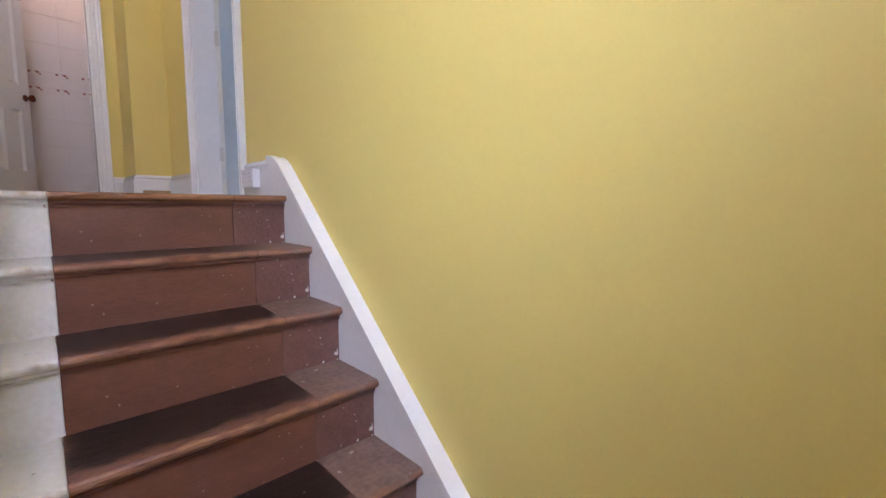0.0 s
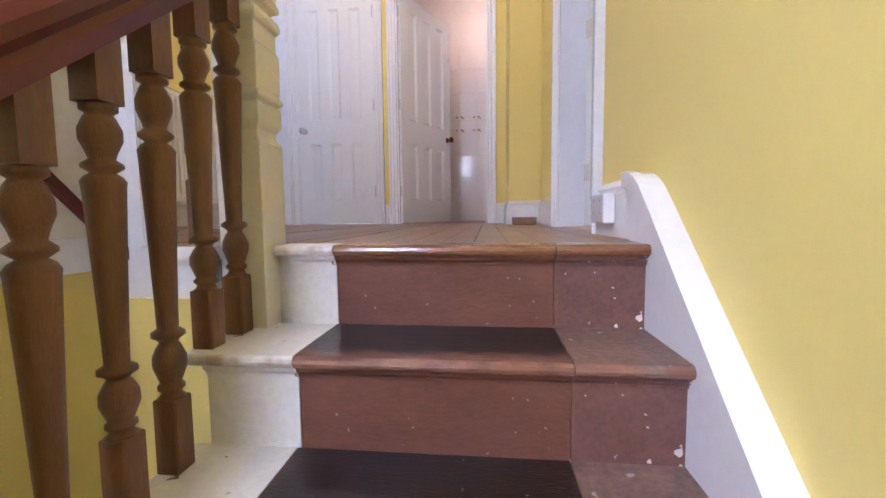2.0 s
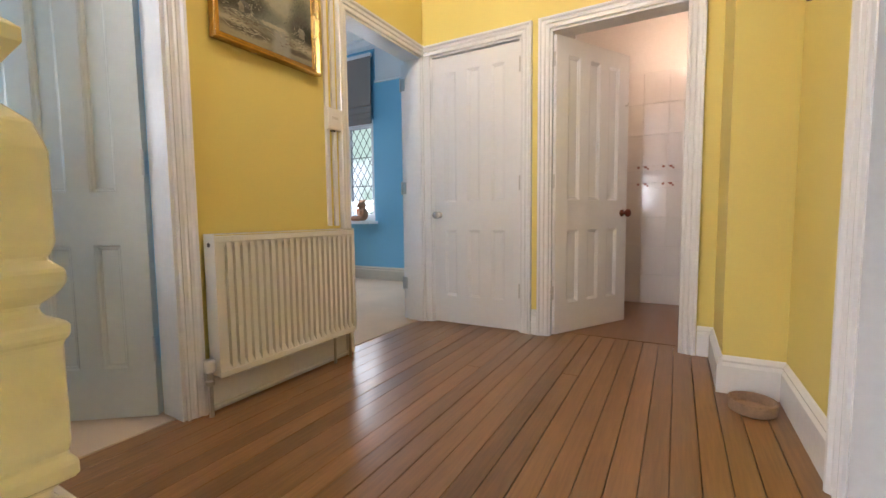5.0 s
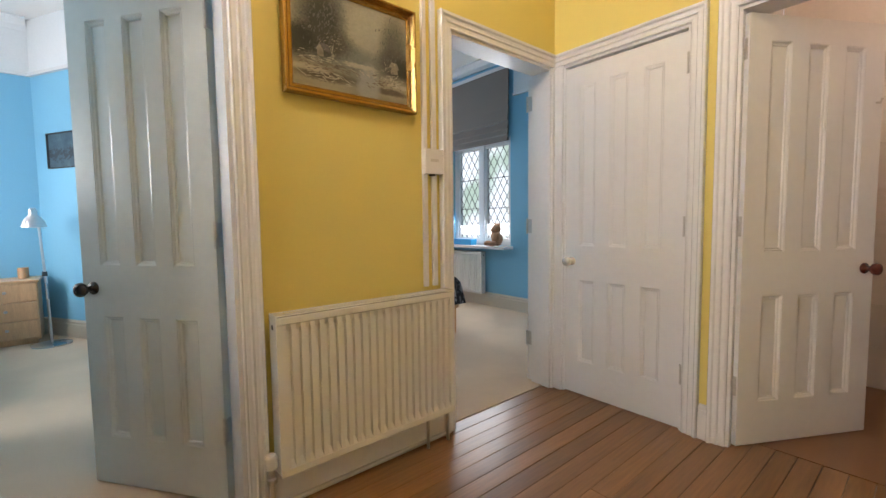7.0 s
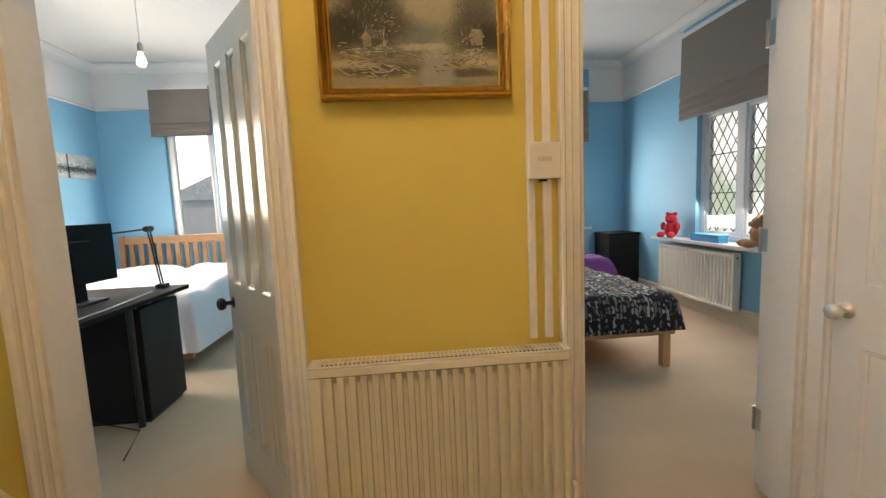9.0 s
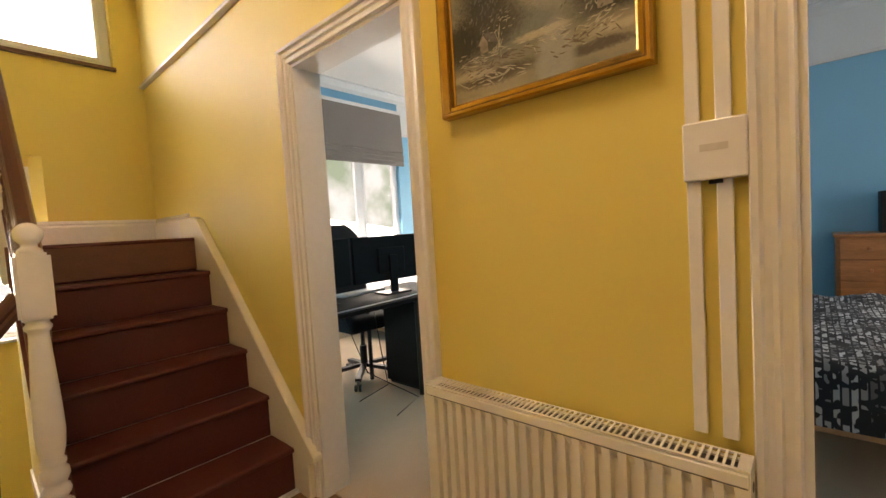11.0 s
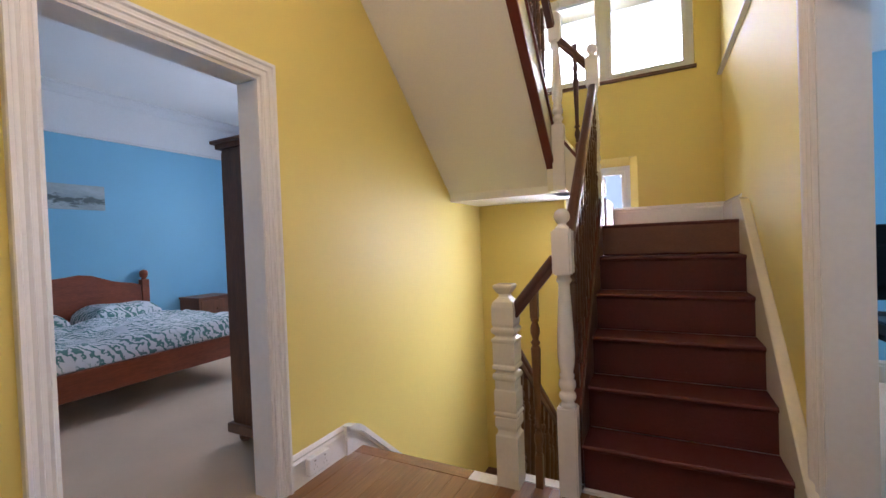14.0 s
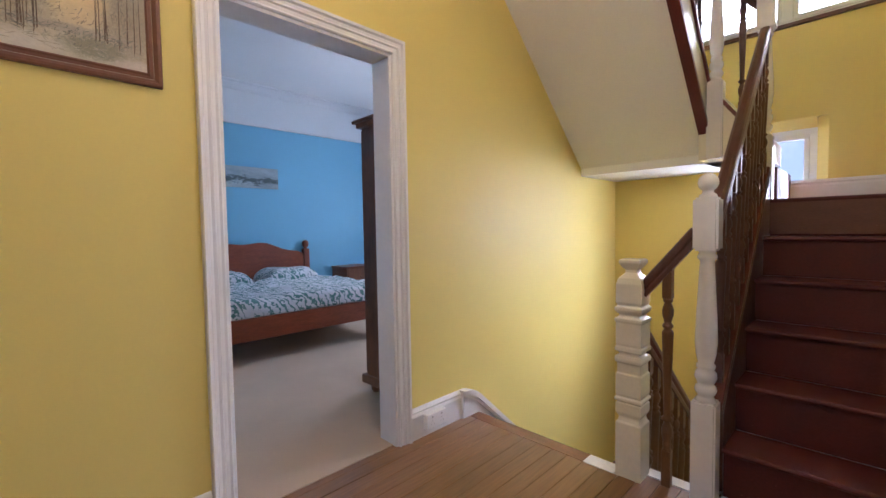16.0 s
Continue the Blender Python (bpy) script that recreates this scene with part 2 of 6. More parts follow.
def door(name, w, h, m, mat, knob_mat, knob_label, label, knob_side=1, t=0.04):
    """A six-panel door; the hinges at the origin, the leaf along +x."""
    d = tagged(thing(name, m), label, "door")
    bm = bmesh.new()
    st, mu = 0.105 * w / 0.7, 0.085 * w / 0.7
    rails = ((0, 0.20), (0.70, 0.90), (h - 0.11, h))
    box(bm, 0, st, -t / 2, t / 2, 0, h)
    box(bm, w - st, w, -t / 2, t / 2, 0, h)
    for z0, z1 in rails:
        box(bm, st, w - st, -t / 2, t / 2, z0, z1)
    pw = (w - 2 * st - 2 * mu) / 3
    for i in range(2):
        x0 = st + pw + i * (pw + mu)
        box(bm, x0, x0 + mu, -t / 2, t / 2, 0.20, 0.70)
        box(bm, x0, x0 + mu, -t / 2, t / 2, 0.90, h - 0.11)
    part("leaf", bm, mat, d)
    for i in range(3):
        x0 = st + i * (pw + mu)
        for z0, z1 in ((0.20, 0.70), (0.90, h - 0.11)):
            bm = bmesh.new()
            box(bm, x0, x0 + pw, -0.007, 0.007, z0, z1)
            for s in (1, -1):
                sweep(bm, [(x0, z0), (x0 + pw, z0), (x0 + pw, z1), (x0, z1)],
                      [(0, 0.007), (0, t / 2 - 0.002), (0.004, t / 2 - 0.002), (0.010, 0.013), (0.016, 0.012), (0.020, 0.007)],
                      lambda a, b, c, s=s: (a, c * s, b), closed=True)
            part("panel", bm, mat, d)
    knob_mesh(knob_mat, d, w - 0.055, 0.81, knob_label)
    for z in (0.28, 1.02, 1.80):
        bm = bmesh.new()
        box(bm, -0.004, 0.0, -0.012, 0.03, z - 0.045, z + 0.045)
        lathe(bm, [(0.006, z - 0.05), (0.006, z + 0.05)], 10, -0.004, t / 2 + 0.005)
        part("hinge", bm, METAL, d, "steel butt hinge")
    return d


# ---- the landing's shell ----
W, E, N, S = -1.43, 0.69, 4.20, -0.55
TH = 0.13
RW = W - 0.13
CZ = 3.0
OFF, NW, CLO, BAT, EA, DH = (1.64, 2.36), (3.349, 4.168), (-1.36, -0.66), (-0.47, 0.304), (2.122, 2.922), 1.985
wall("wall_west", 0, W - 0.065, W, S, N + TH, -2.6, 5.2, YELLOW, [(*OFF, -0.02, DH), (*NW, -0.02, DH)])
wall("wall_east", 0, E, E + 0.065, S, N, -2.6, 5.2, YELLOW, [(*EA, -0.02, DH)])
wall("wall_north", 1, N, N + 0.065, W, E, -0.3, 3.2, YELLOW, [(*CLO, -0.02, DH), (*BAT, -0.02, DH)])
wall("wall_south", 1, S - TH, S, W - 0.065, E + 0.065, -2.6, 5.2, YELLOW, [(-1.25, 0.15, 2.56, 3.44), (-0.80, -0.17, 0.66, 1.875)])
wall("wall_pier", 1, 3.675, N, 0.46, E, 0, CZ, YELLOW)
block("ceiling", (W, E, 1.42, N, CZ, CZ + 0.15), CEIL, kind="structure")
block("ceiling", (W, E, S, 1.42, 5.1, 5.2), CEIL, kind="structure")
block("wall_upper", (W, E, 1.42, 1.54, CZ + 0.15, 5.1), YELLOW, kind="structure")
block("wall_under_landing", (W, -0.33, 1.46, 1.50, -2.6, -0.12), YELLOW, kind="structure")
block("wall_under_landing", (-0.205, E, 1.55, 1.60, -2.6, -0.3), YELLOW, kind="structure")
block("floor_base", (W - TH, E + TH, 1.565, N + TH, -0.25, -0.0225), DARKW, kind="structure")
block("floor_lower", (W, E, S, 1.5, -1.45, -1.17), RISER, kind="structure")
PX = lambda a, b, c: (W + c, a, b)
NX = lambda a, b, c: (E - c, a, b)
NY = lambda a, b, c: (a, N - c, b)
architrave(*OFF, DH, PX, "door_frame")
bm = bmesh.new()
sweep(bm, [(NW[0], 0.0), (NW[0], DH), (N, DH)], ARCH, PX)
tagged(part("door_frame", bm, WHITE), kind="structure")
block("door_frame", (W, W + 0.016, NW[1], N, 0, DH), WHITE, kind="structure")
bm = bmesh.new()
sweep(bm, [(W, DH), (CLO[1], DH), (CLO[1], 0.0)], ARCH, NY)
tagged(part("door_frame", bm, WHITE), kind="structure")
block("door_frame", (W + 0.016, CLO[0], N - 0.016, N, 0, DH), WHITE, kind="structure")
architrave(*BAT, DH, NY, "door_frame")
architrave(*EA, DH, NX, "door_frame")
lining("door_lining", 0, RW - 0.004, W + 0.003, *OFF, DH)
lining("door_lining", 0, RW - 0.004, W + 0.003, *NW, DH)
lining("door_lining", 0, E - 0.003, E + TH + 0.004, *EA, DH)
lining("door_lining", 1, N - 0.003, N + TH + 0.004, *BAT, DH)
lining("door_lining", 1, N - 0.003, N + 0.08, *CLO, DH)
SK = [(0, 0), (0.020, 0), (0.020, 0.125), (0.012, 0.140), (0.016, 0.150), (0.006, 0.165), (0, 0.170)]


def skirting(p, q, inward, z=0.0, mat=None, h=0.17):
    p, q, inward = Vector((*p, z)), Vector((*q, z)), Vector((*inward, 0))
    bm = bmesh.new()
    k = h / 0.17
    rings = [[bm.verts.new(e + inward * u + Vector((0, 0, v * k))) for u, v in SK] for e in (p, q)]
    n = len(SK)
    for j in range(n):
        bm.faces.new((rings[0][j], rings[0][(j + 1) % n], rings[1][(j + 1) % n], rings[1][j]))
    bm.faces.new(rings[0])
    bm.faces.new(rings[1][::-1])
    bmesh.ops.recalc_face_normals(bm, faces=bm.faces[:])
    return tagged(part("baseboard", bm, mat or WHITE), kind="structure")


skirting((W, 2.436), (W, 3.274), (1, 0))
skirting((BAT[1] + 0.076, N), (0.46, N), (0, -1))
skirting((0.46, 3.655), (0.46, N - 0.021), (-1, 0))
skirting((0.46, 3.675), (E, 3.675), (0, -1))
skirting((E, 2.998), (E, 3.654), (-1, 0))
skirting((CLO[1] + 0.076, N), (BAT[0] - 0.076, N), (0, -1))
skirting((E, 1.62), (E, 2.046), (-1, 0), h=0.165)

# ---- stairs ----
R1, G1, Y1 = 0.194, 0.2125, 1.512
R2, G2, Y2 = 0.21, 0.215, 1.48
WHITEW = material("chipped white stair paint", (0.85, 0.84, 0.84), 0.35, var=0.05, scale=7, grain=60, bump=0.03, dark=(0.74, 0.72, 0.69))


def stain(m, x0, x1, y0, y1):
    """A dark worn patch with a ragged edge on the treads."""
    n, l = m.node_tree.nodes, m.node_tree.links
    b = n["Principled BSDF"]
    src = b.inputs["Base Color"].links[0].from_socket
    g = n.new("ShaderNodeNewGeometry")
    tc = n.new("ShaderNodeTexCoord")
    sx = n.new("ShaderNodeSeparateXYZ")
    l.new(tc.outputs["Object"], sx.inputs[0])
    no = n.new("ShaderNodeTexNoise")
    no.inputs["Scale"].default_value, no.inputs["Detail"].default_value = 14, 6
    l.new(tc.outputs["Object"], no.inputs[0])

    def maths(op, a, c):
        k = n.new("ShaderNodeMath")
        k.operation = op
        for i, v in enumerate((a, c)):
            if isinstance(v, (int, float)):
                k.inputs[i].default_value = v
            else:
                l.new(v, k.inputs[i])
        return k.outputs[0]
    dx = maths("DIVIDE", maths("ABSOLUTE", maths("SUBTRACT", sx.outputs[0], (x0 + x1) / 2), 0), (x1 - x0) / 2)
    dy = maths("DIVIDE", maths("ABSOLUTE", maths("SUBTRACT", sx.outputs[1], (y0 + y1) / 2), 0), (y1 - y0) / 2)
    d = maths("ADD", maths("MAXIMUM", dx, dy), maths("MULTIPLY", maths("SUBTRACT", no.outputs[0], 0.5), 0.9))
    r = n.new("ShaderNodeMapRange")
    r.inputs[1].default_value, r.inputs[2].default_value = 0.95, 1.18
    r.inputs[3].default_value, r.inputs[4].default_value = 0.96, 0.0
    l.new(d, r.inputs[0])
    c = n.new("ShaderNodeMix")
    c.data_type = "RGBA"
    l.new(r.outputs[0], c.inputs[0])
    l.new(src, c.inputs[6])
    c.inputs[7].default_value = (0.012, 0.007, 0.006, 1)
    l.new(c.outputs[2], b.inputs["Base Color"])
    return m


TREAD = stain(material("worn red-brown tread", (0.165, 0.070, 0.042), 0.30, var=0.3, scale=8, grain=60, bump=0.05, stretch=(1, 4, 4), dark=(0.08, 0.036, 0.025)), -0.06, 0.46, 0.05, 0.26)
VARNISH = material("varnished light brown landing edge", (0.235, 0.112, 0.048), 0.24, var=0.3, scale=6, grain=50, bump=0.02, coat=0.2, stretch=(1, 5, 5), dark=(0.13, 0.055, 0.026))
PATCHW = material("scuffed grey-brown tread patch", (0.19, 0.12, 0.085), 0.5, var=0.4, scale=12, grain=60, bump=0.06, dark=(0.10, 0.05, 0.035))
RISERP = material("paint-spotted riser patch", (0.155, 0.070, 0.050), 0.5, var=0.25, scale=14, grain=90, bump=0.05)


def specks(m, scale, size, color=(0.70, 0.66, 0.60)):
    """Small flakes of old paint, irregular and sparse."""
    n, l = m.node_tree.nodes, m.node_tree.links
    b = n["Principled BSDF"]
    src = b.inputs["Base Color"].links[0].from_socket
    tc = n.new("ShaderNodeTexCoord")
    a = n.new("ShaderNodeTexNoise")
    a.inputs["Scale"].default_value, a.inputs["Detail"].default_value = scale, 3
    l.new(tc.outputs["Object"], a.inputs[0])
    r = n.new("ShaderNodeMapRange")
    r.inputs[1].default_value, r.inputs[2].default_value = size, size + 0.015
    l.new(a.outputs[0], r.inputs[0])
    c = n.new("ShaderNodeMix")
    c.data_type = "RGBA"
    l.new(r.outputs[0], c.inputs[0])
    l.new(src, c.inputs[6])
    c.inputs[7].default_value = (*color, 1)
    l.new(c.outputs[2], b.inputs["Base Color"])
    return m


specks(RISERP, 38, 0.67)
specks(RISER, 55, 0.72, (0.34, 0.24, 0.18))
specks(MAROON, 60, 0.74, (0.22, 0.10, 0.08))
specks(VARNISH, 50, 0.73, (0.42, 0.34, 0.26))
specks(TREAD, 45, 0.735, (0.45, 0.36, 0.28))
specks(PATCHW, 30, 0.70, (0.42, 0.36, 0.30))
specks(WHITEW, 34, 0.69, (0.20, 0.12, 0.08))


def edge_wear(m, y0, y1, color, strength):
    """The paint of a nosing rubbed down to another colour, between y0 and y1 of its own step."""
    n, l = m.node_tree.nodes, m.node_tree.links
    b = n["Principled BSDF"]
    src = b.inputs["Base Color"].links[0].from_socket
    tc = n.new("ShaderNodeTexCoord")
    sx = n.new("ShaderNodeSeparateXYZ")
    l.new(tc.outputs["Object"], sx.inputs[0])
    near = n.new("ShaderNodeMapRange")
    near.inputs[1].default_value, near.inputs[2].default_value = y0, y1
    near.inputs[3].default_value, near.inputs[4].default_value = strength, 0.0
    l.new(sx.outputs[1], near.inputs[0])
    a = n.new("ShaderNodeTexNoise")
    a.inputs["Scale"].default_value, a.inputs["Detail"].default_value = 11, 8
    l.new(tc.outputs["Object"], a.inputs[0])
    mul = n.new("ShaderNodeMath")
    mul.operation = "MULTIPLY"
    l.new(near.outputs[0], mul.inputs[0])
    l.new(a.outputs[0], mul.inputs[1])
    r = n.new("ShaderNodeMapRange")
    r.inputs[1].default_value, r.inputs[2].default_value = 0.38, 0.52
    l.new(mul.outputs[0], r.inputs[0])
    c = n.new("ShaderNodeMix")
    c.data_type = "RGBA"
    l.new(r.outputs[0], c.inputs[0])
    l.new(src, c.inputs[6])
    c.inputs[7].default_value = (*color, 1)
    l.new(c.outputs[2], b.inputs["Base Color"])


edge_wear(TREAD, 0.0, 0.05, (0.24, 0.115, 0.062), 1.0)
edge_wear(PATCHW, 0.0, 0.06, (0.22, 0.105, 0.062), 1.0)
edge_wear(WHITEW, 0.0, 0.035, (0.50, 0.40, 0.30), 0.88)


def nosed(bm, x0, x1, y0, y1, z1, t=0.026):
    """A tread whose front edge (towards -y) is rounded."""
    pts = [(y1, z1 - t), (y1, z1)]
    r = t / 2
    for k in range(7):
        a = radians(90 + 30 * k)
        pts.append((y0 + r + r * math.cos(a), z1 - r + r * math.sin(a)))
    prism(bm, pts, 0, x0, x1)


def scotia(bm, x0, x1, y, z):
    prism(bm, [(y, z), (y - 0.016, z), (y - 0.014, z - 0.008), (y - 0.005, z - 0.016), (y - 0.004, z - 0.022), (y, z - 0.022)], 0, x0, x1)


lower = tagged(thing("stair_flight", pose(0, 0, 0)), kind="structure")
for k in range(6):
    y, z = Y1 - G1 * k, -R1 * k
    o = y  # step's own origin
    st = thing("stair_step", pose(0, o, z))
    st.parent = lower
    depth = G1 + 0.01 if k else 0.07
    left = -0.285 if k else -0.205
    bx = (-0.060, -0.064, -0.072, -0.078, -0.082, -0.085)[k]
    for x0, x1, mat in ((left, bx - 0.001, WHITEW), (bx + 0.001, 0.453, TREAD if k else VARNISH), (0.455, 0.655, PATCHW if k else VARNISH)):
        bm = bmesh.new()
        nosed(bm, x0, x1, 0.0, depth + 0.02, 0.0)
        part("tread", bm, mat, st)
    for x0, x1, mat in ((left + 0.03, bx - 0.001, WHITEW), (bx + 0.001, 0.453, RISER), (0.455, 0.655, RISERP)):
        bm = bmesh.new()
        box(bm, x0, x1, 0.030, 0.048, -R1, -0.026)
        scotia(bm, x0, x1, 0.0295, -0.0262)
        part("riser", bm, mat, st)
tagged(lower, kind="structure")
# carcase under the lower flight, closed on the open side
bm = bmesh.new()
out = [(Y1 + 0.09, -0.03)]
for k in range(6):
    y, z = Y1 - G1 * k + 0.05, -R1 * k - 0.03
    out += [(y, z), (y, z - R1 + 0.002)]
out += [(Y1 - G1 * 6 + 0.05, -R1 * 6 - 0.03), (Y1 - G1 * 6 + 0.05, -1.45), (Y1 + 0.09, -1.45)]
dedup = []
for p in out:
    if not dedup or (Vector(p) - Vector(dedup[-1])).length > 0.001:
        dedup.append(p)
prism(bm, dedup, 0, -0.245, 0.65)
tagged(part("stair_carcase", bm, WHITEW), kind="structure")

# raked skirting on the east wall
def top_line(y):
    return 0.165 if y > 1.62 else 0.165 - (1.62 - y) * 0.905 - 0.0 + 0.045 * min(1, (1.62 - y) / 0.12)


ys = [1.66, 1.63, 1.60, 1.57, 1.54, 1.50, 1.45, 1.2, 0.8, 0.4, 0.25]
tops = []
for y in ys:
    u = max(0.0, 1.64 - y)
    tops.append((y, 0.165 - 0.905 * (u * u / (2 * 0.12) if u < 0.12 else u - 0.06)))
bm = bmesh.new()
prism(bm, tops + [(0.25, -1.2), (1.66, -0.35)], 0, 0.655, E)
tagged(part("stair_skirting", bm, WHITE), kind="structure")
for d0, d1, px in ((0.0, -0.034, 0.633), (-0.034, -0.058, 0.644)):
    bm = bmesh.new()
    n = len(tops)
    low = [(y + (0.03 if i > 5 else 0), z + d1) for i, (y, z) in enumerate(tops)]
    hi = [(y, z + d0 + 0.004) for y, z in tops]
    for i in range(n - 1):
        q = [hi[i], hi[i + 1], (tops[i + 1][0], tops[i + 1][1] + d1), (tops[i][0], tops[i][1] + d1)]
        vs = [bm.verts.new((x, *p)) for x in (px, 0.6555) for p in q]
        for f in ((0, 1, 2, 3), (7, 6, 5, 4), (0, 4, 5, 1), (2, 6, 7, 3)):
            bm.faces.new([vs[j] for j in f])
    bmesh.ops.remove_doubles(bm, verts=bm.verts[:], dist=0.0005)
    bmesh.ops.recalc_face_normals(bm, faces=bm.faces[:])
    tagged(part("stair_moulding", bm, WHITE, smooth=False), kind="structure")

# upper flight
upper = tagged(thing("stair_flight", pose(0, 0, 0)), kind="structure")
for k in range(6):
    y, z = Y2 - G2 * k, R2 * (k + 1)
    st = thing("stair_step", pose(0, y, z))
    st.parent = upper
    bm = bmesh.new()
    pts = [(-(G2 + 0.01 if k < 5 else 0.06), -0.024), (-(G2 + 0.01 if k < 5 else 0.06), 0.0)]
    for j in range(7):
        a = radians(90 - 30 * j)
        pts.append((-0.012 + 0.012 * math.cos(a), -0.012 + 0.012 * math.sin(a)))
    prism(bm, pts, 0, -1.382, -0.6005)
    part("tread", bm, MAROON, st)
    bm = bmesh.new()
    box(bm, -1.382, -0.6005, -0.036, -0.020, -R2, -0.024)
    part("riser", bm, MAROON, st)
prof = [(Y2 - 0.037, 0.0)]
for k in range(6):
    y, z = Y2 - G2 * k, R2 * (k + 1)
    prof += [(y - 0.037, z - 0.025), (y - 0.037 - (G2 if k < 5 else 0.2), z - 0.025)]
prof += [(0.2, 1.05), (0.33, 1.03), (Y2 - 0.1, -0.1), (Y2 - 0.037, -0.1)]
bm = bmesh.new()
prism(bm, prof, 0, -1.40, -0.605)
tagged(part("stair_carcase", bm, CEIL), kind="structure")
block("floor_half_landing", (W, -0.54, S, 0.40, 1.06, 1.26), RISER, kind="structure")
block("floor_quarter_landing", (-0.54, E, S, 0.13, 1.54, 1.69), CEIL, kind="structure")
block("landing_step", (-0.60, -0.54, S, 0.13, 1.26, 1.47), MAROON, kind="structure")
skirting((W, S), (-0.55, S), (0, 1), 1.26)
skirting((W, 0.2), (W, S + 0.021), (1, 0), 1.26)
bm = bmesh.new()
prism(bm, [(1.60, 0.0), (1.60, 0.165), (1.655, 0.188), (1.655, 0.212), (0.45, 1.375), (0.38, 1.392), (0.15, 1.392), (0.15, 1.06), (0.40, 1.0), (1.5, -0.1)], 0, W, -1.382)
tagged(part("stair_skirting", bm, CREAM, bevel=0.006), kind="structure")
block("stair_nosing", (-1.38, -0.60, 1.474, 1.50, -0.025, 0.012), WHITE, kind="structure")
block("stair_nosing", (-0.50, -0.315, 1.452, 1.515, -0.028, 0.003), WHITE, kind="structure")
block("stairwell_fascia", (-0.555, -0.33, 1.476, 1.4995, -0.14, -0.028), WHITE, kind="structure")
block("stairwell_wall", (-0.60, -0.562, 0.1, 1.476, -2.6, -0.045), YELLOW, kind="structure")
block("stairwell_band", (-0.60, -0.553, 0.1, 1.476, -0.045, 0.028), WHITE, kind="structure")
SL = 0.977


def raked(name, x0, x1, y0, y1, z_at, d0, d1, mat, slope, bevel=0.0, kind="structure"):
    bm = bmesh.new()
    prism(bm, [(y0, z_at + d0 + slope * (0)), (y0, z_at + d1), (y1, z_at + d1 + slope * (y0 - y1)), (y1, z_at + d0 + slope * (y0 - y1))], 0, x0, x1)
    ob = part(name, bm, mat, bevel=bevel)
    return tagged(ob, kind=kind) if kind else ob


bm = bmesh.new()
prism(bm, [(1.476, 0.028), (1.476, 0.35), (0.38, 0.35 + SL * 1.096), (0.38, 1.06), (0.1, 1.06), (0.1, 0.028)], 0, -0.580, -0.562)
tagged(part("stair_string", bm, CREAM), kind="structure")
bm = bmesh.new()
prism(bm, [(1.476, 0.0), (1.476, 0.35), (0.38, 0.35 + SL * 1.096), (0.38, 1.06), (1.40, 0.0)], 0, -0.600, -0.5815)
tagged(part("stair_string", bm, DARKW), kind="structure")
raked("string_capping", -0.595, -0.545, 1.476, 0.38, 0.35, 0.0, 0.032, MAHOG, SL, 0.005)
raked("string_moulding", -0.5615, -0.545, 1.476, 0.30, -0.03, 0.0, 0.03, MAHOG, SL)

# soffit and next flight
bm = bmesh.new()
prism(bm, [(0.13, 1.54), (0.135, 1.60), (1.50, 2.90), (1.50, 3.2), (0.13, 1.95)], 0, -0.205, E)
tagged(part("ceiling_soffit", bm, CEIL), kind="structure")
bm = bmesh.new()
prism(bm, [(0.13, 1.62), (1.42, 2.845), (1.42, 3.16), (0.13, 1.935)], 0, -0.25, -0.206)
tagged(part("stair_string", bm, CREAM), kind="structure")
for za in (1.595, 1.925):
    bm = bmesh.new()
    prism(bm, [(0.16, za), (1.42, za + 1.197), (1.42, za + 1.23), (0.16, za + 0.033)], 0, -0.266, -0.204)
    tagged(part("string_moulding", bm, MAHOG), kind="structure")
block("beam", (-0.34, -0.206, -0.2, 0.28, 1.54, 1.93), CREAM, kind="structure")
bm = bmesh.new()
prism(bm, [(-0.535, 1.28), (-0.345, 1.55), (-0.345, 1.88), (-0.535, 1.62)], 1, 0.26, 0.30)
tagged(part("stair_string", bm, CREAM), kind="structure")
bm = bmesh.new()
prism(bm, [(-0.535, 1.61), (-0.345, 1.87), (-0.345, 1.905), (-0.535, 1.645)], 1, 0.25, 0.31)
tagged(part("string_capping", bm, MAHOG), kind="structure")

# ---- posts and balusters ----
def square_newel(m):
    e = tagged(thing("newel_post", m), "cream-painted square newel post with carved mouldings at the stair head", "newel post")
    bm = bmesh.new()
    lathe(bm, [(0.0575, -0.30), (0.0575, 0.244), (0.050, 0.252), (0.047, 0.262), (0.047, 0.272), (0.054, 0.284), (0.0575, 0.292), (0.0575, 0.332), (0.050, 0.337), (0.062, 0.346), (0.062, 0.356), (0.054, 0.364),
               (0.0575, 0.372), (0.0575, 0.464), (0.052, 0.470), (0.052, 0.512), (0.060, 0.520), (0.062, 0.532), (0.058, 0.545), (0.046, 0.550), (0.044, 0.556), (0.050, 0.562), (0.061, 0.568), (0.061, 0.582), (0.055, 0.590),
               (0.0575, 0.600), (0.0575, 0.694), (0.062, 0.700), (0.062, 0.712), (0.047, 0.720), (0.045, 0.728), (0.056, 0.738), (0.062, 0.748), (0.062, 0.760), (0.052, 0.770), (0.0575, 0.784), (0.0575, 0.865), (0.050, 0.890), (0.034, 0.905)], 4, turn=radians(45), square=True)
    part("shaft", bm, CREAM, e, bevel=0.002)
    bm = bmesh.new()
    lathe(bm, [(0.034, 0.905), (0.026, 0.914), (0.025, 0.926), (0.034, 0.934), (0.048, 0.956), (0.048, 0.968), (0.040, 0.974), (0.0, 0.975)], 4, turn=radians(45), square=True)
    part("cap", bm, CREAM, e, bevel=0.002)
    return e


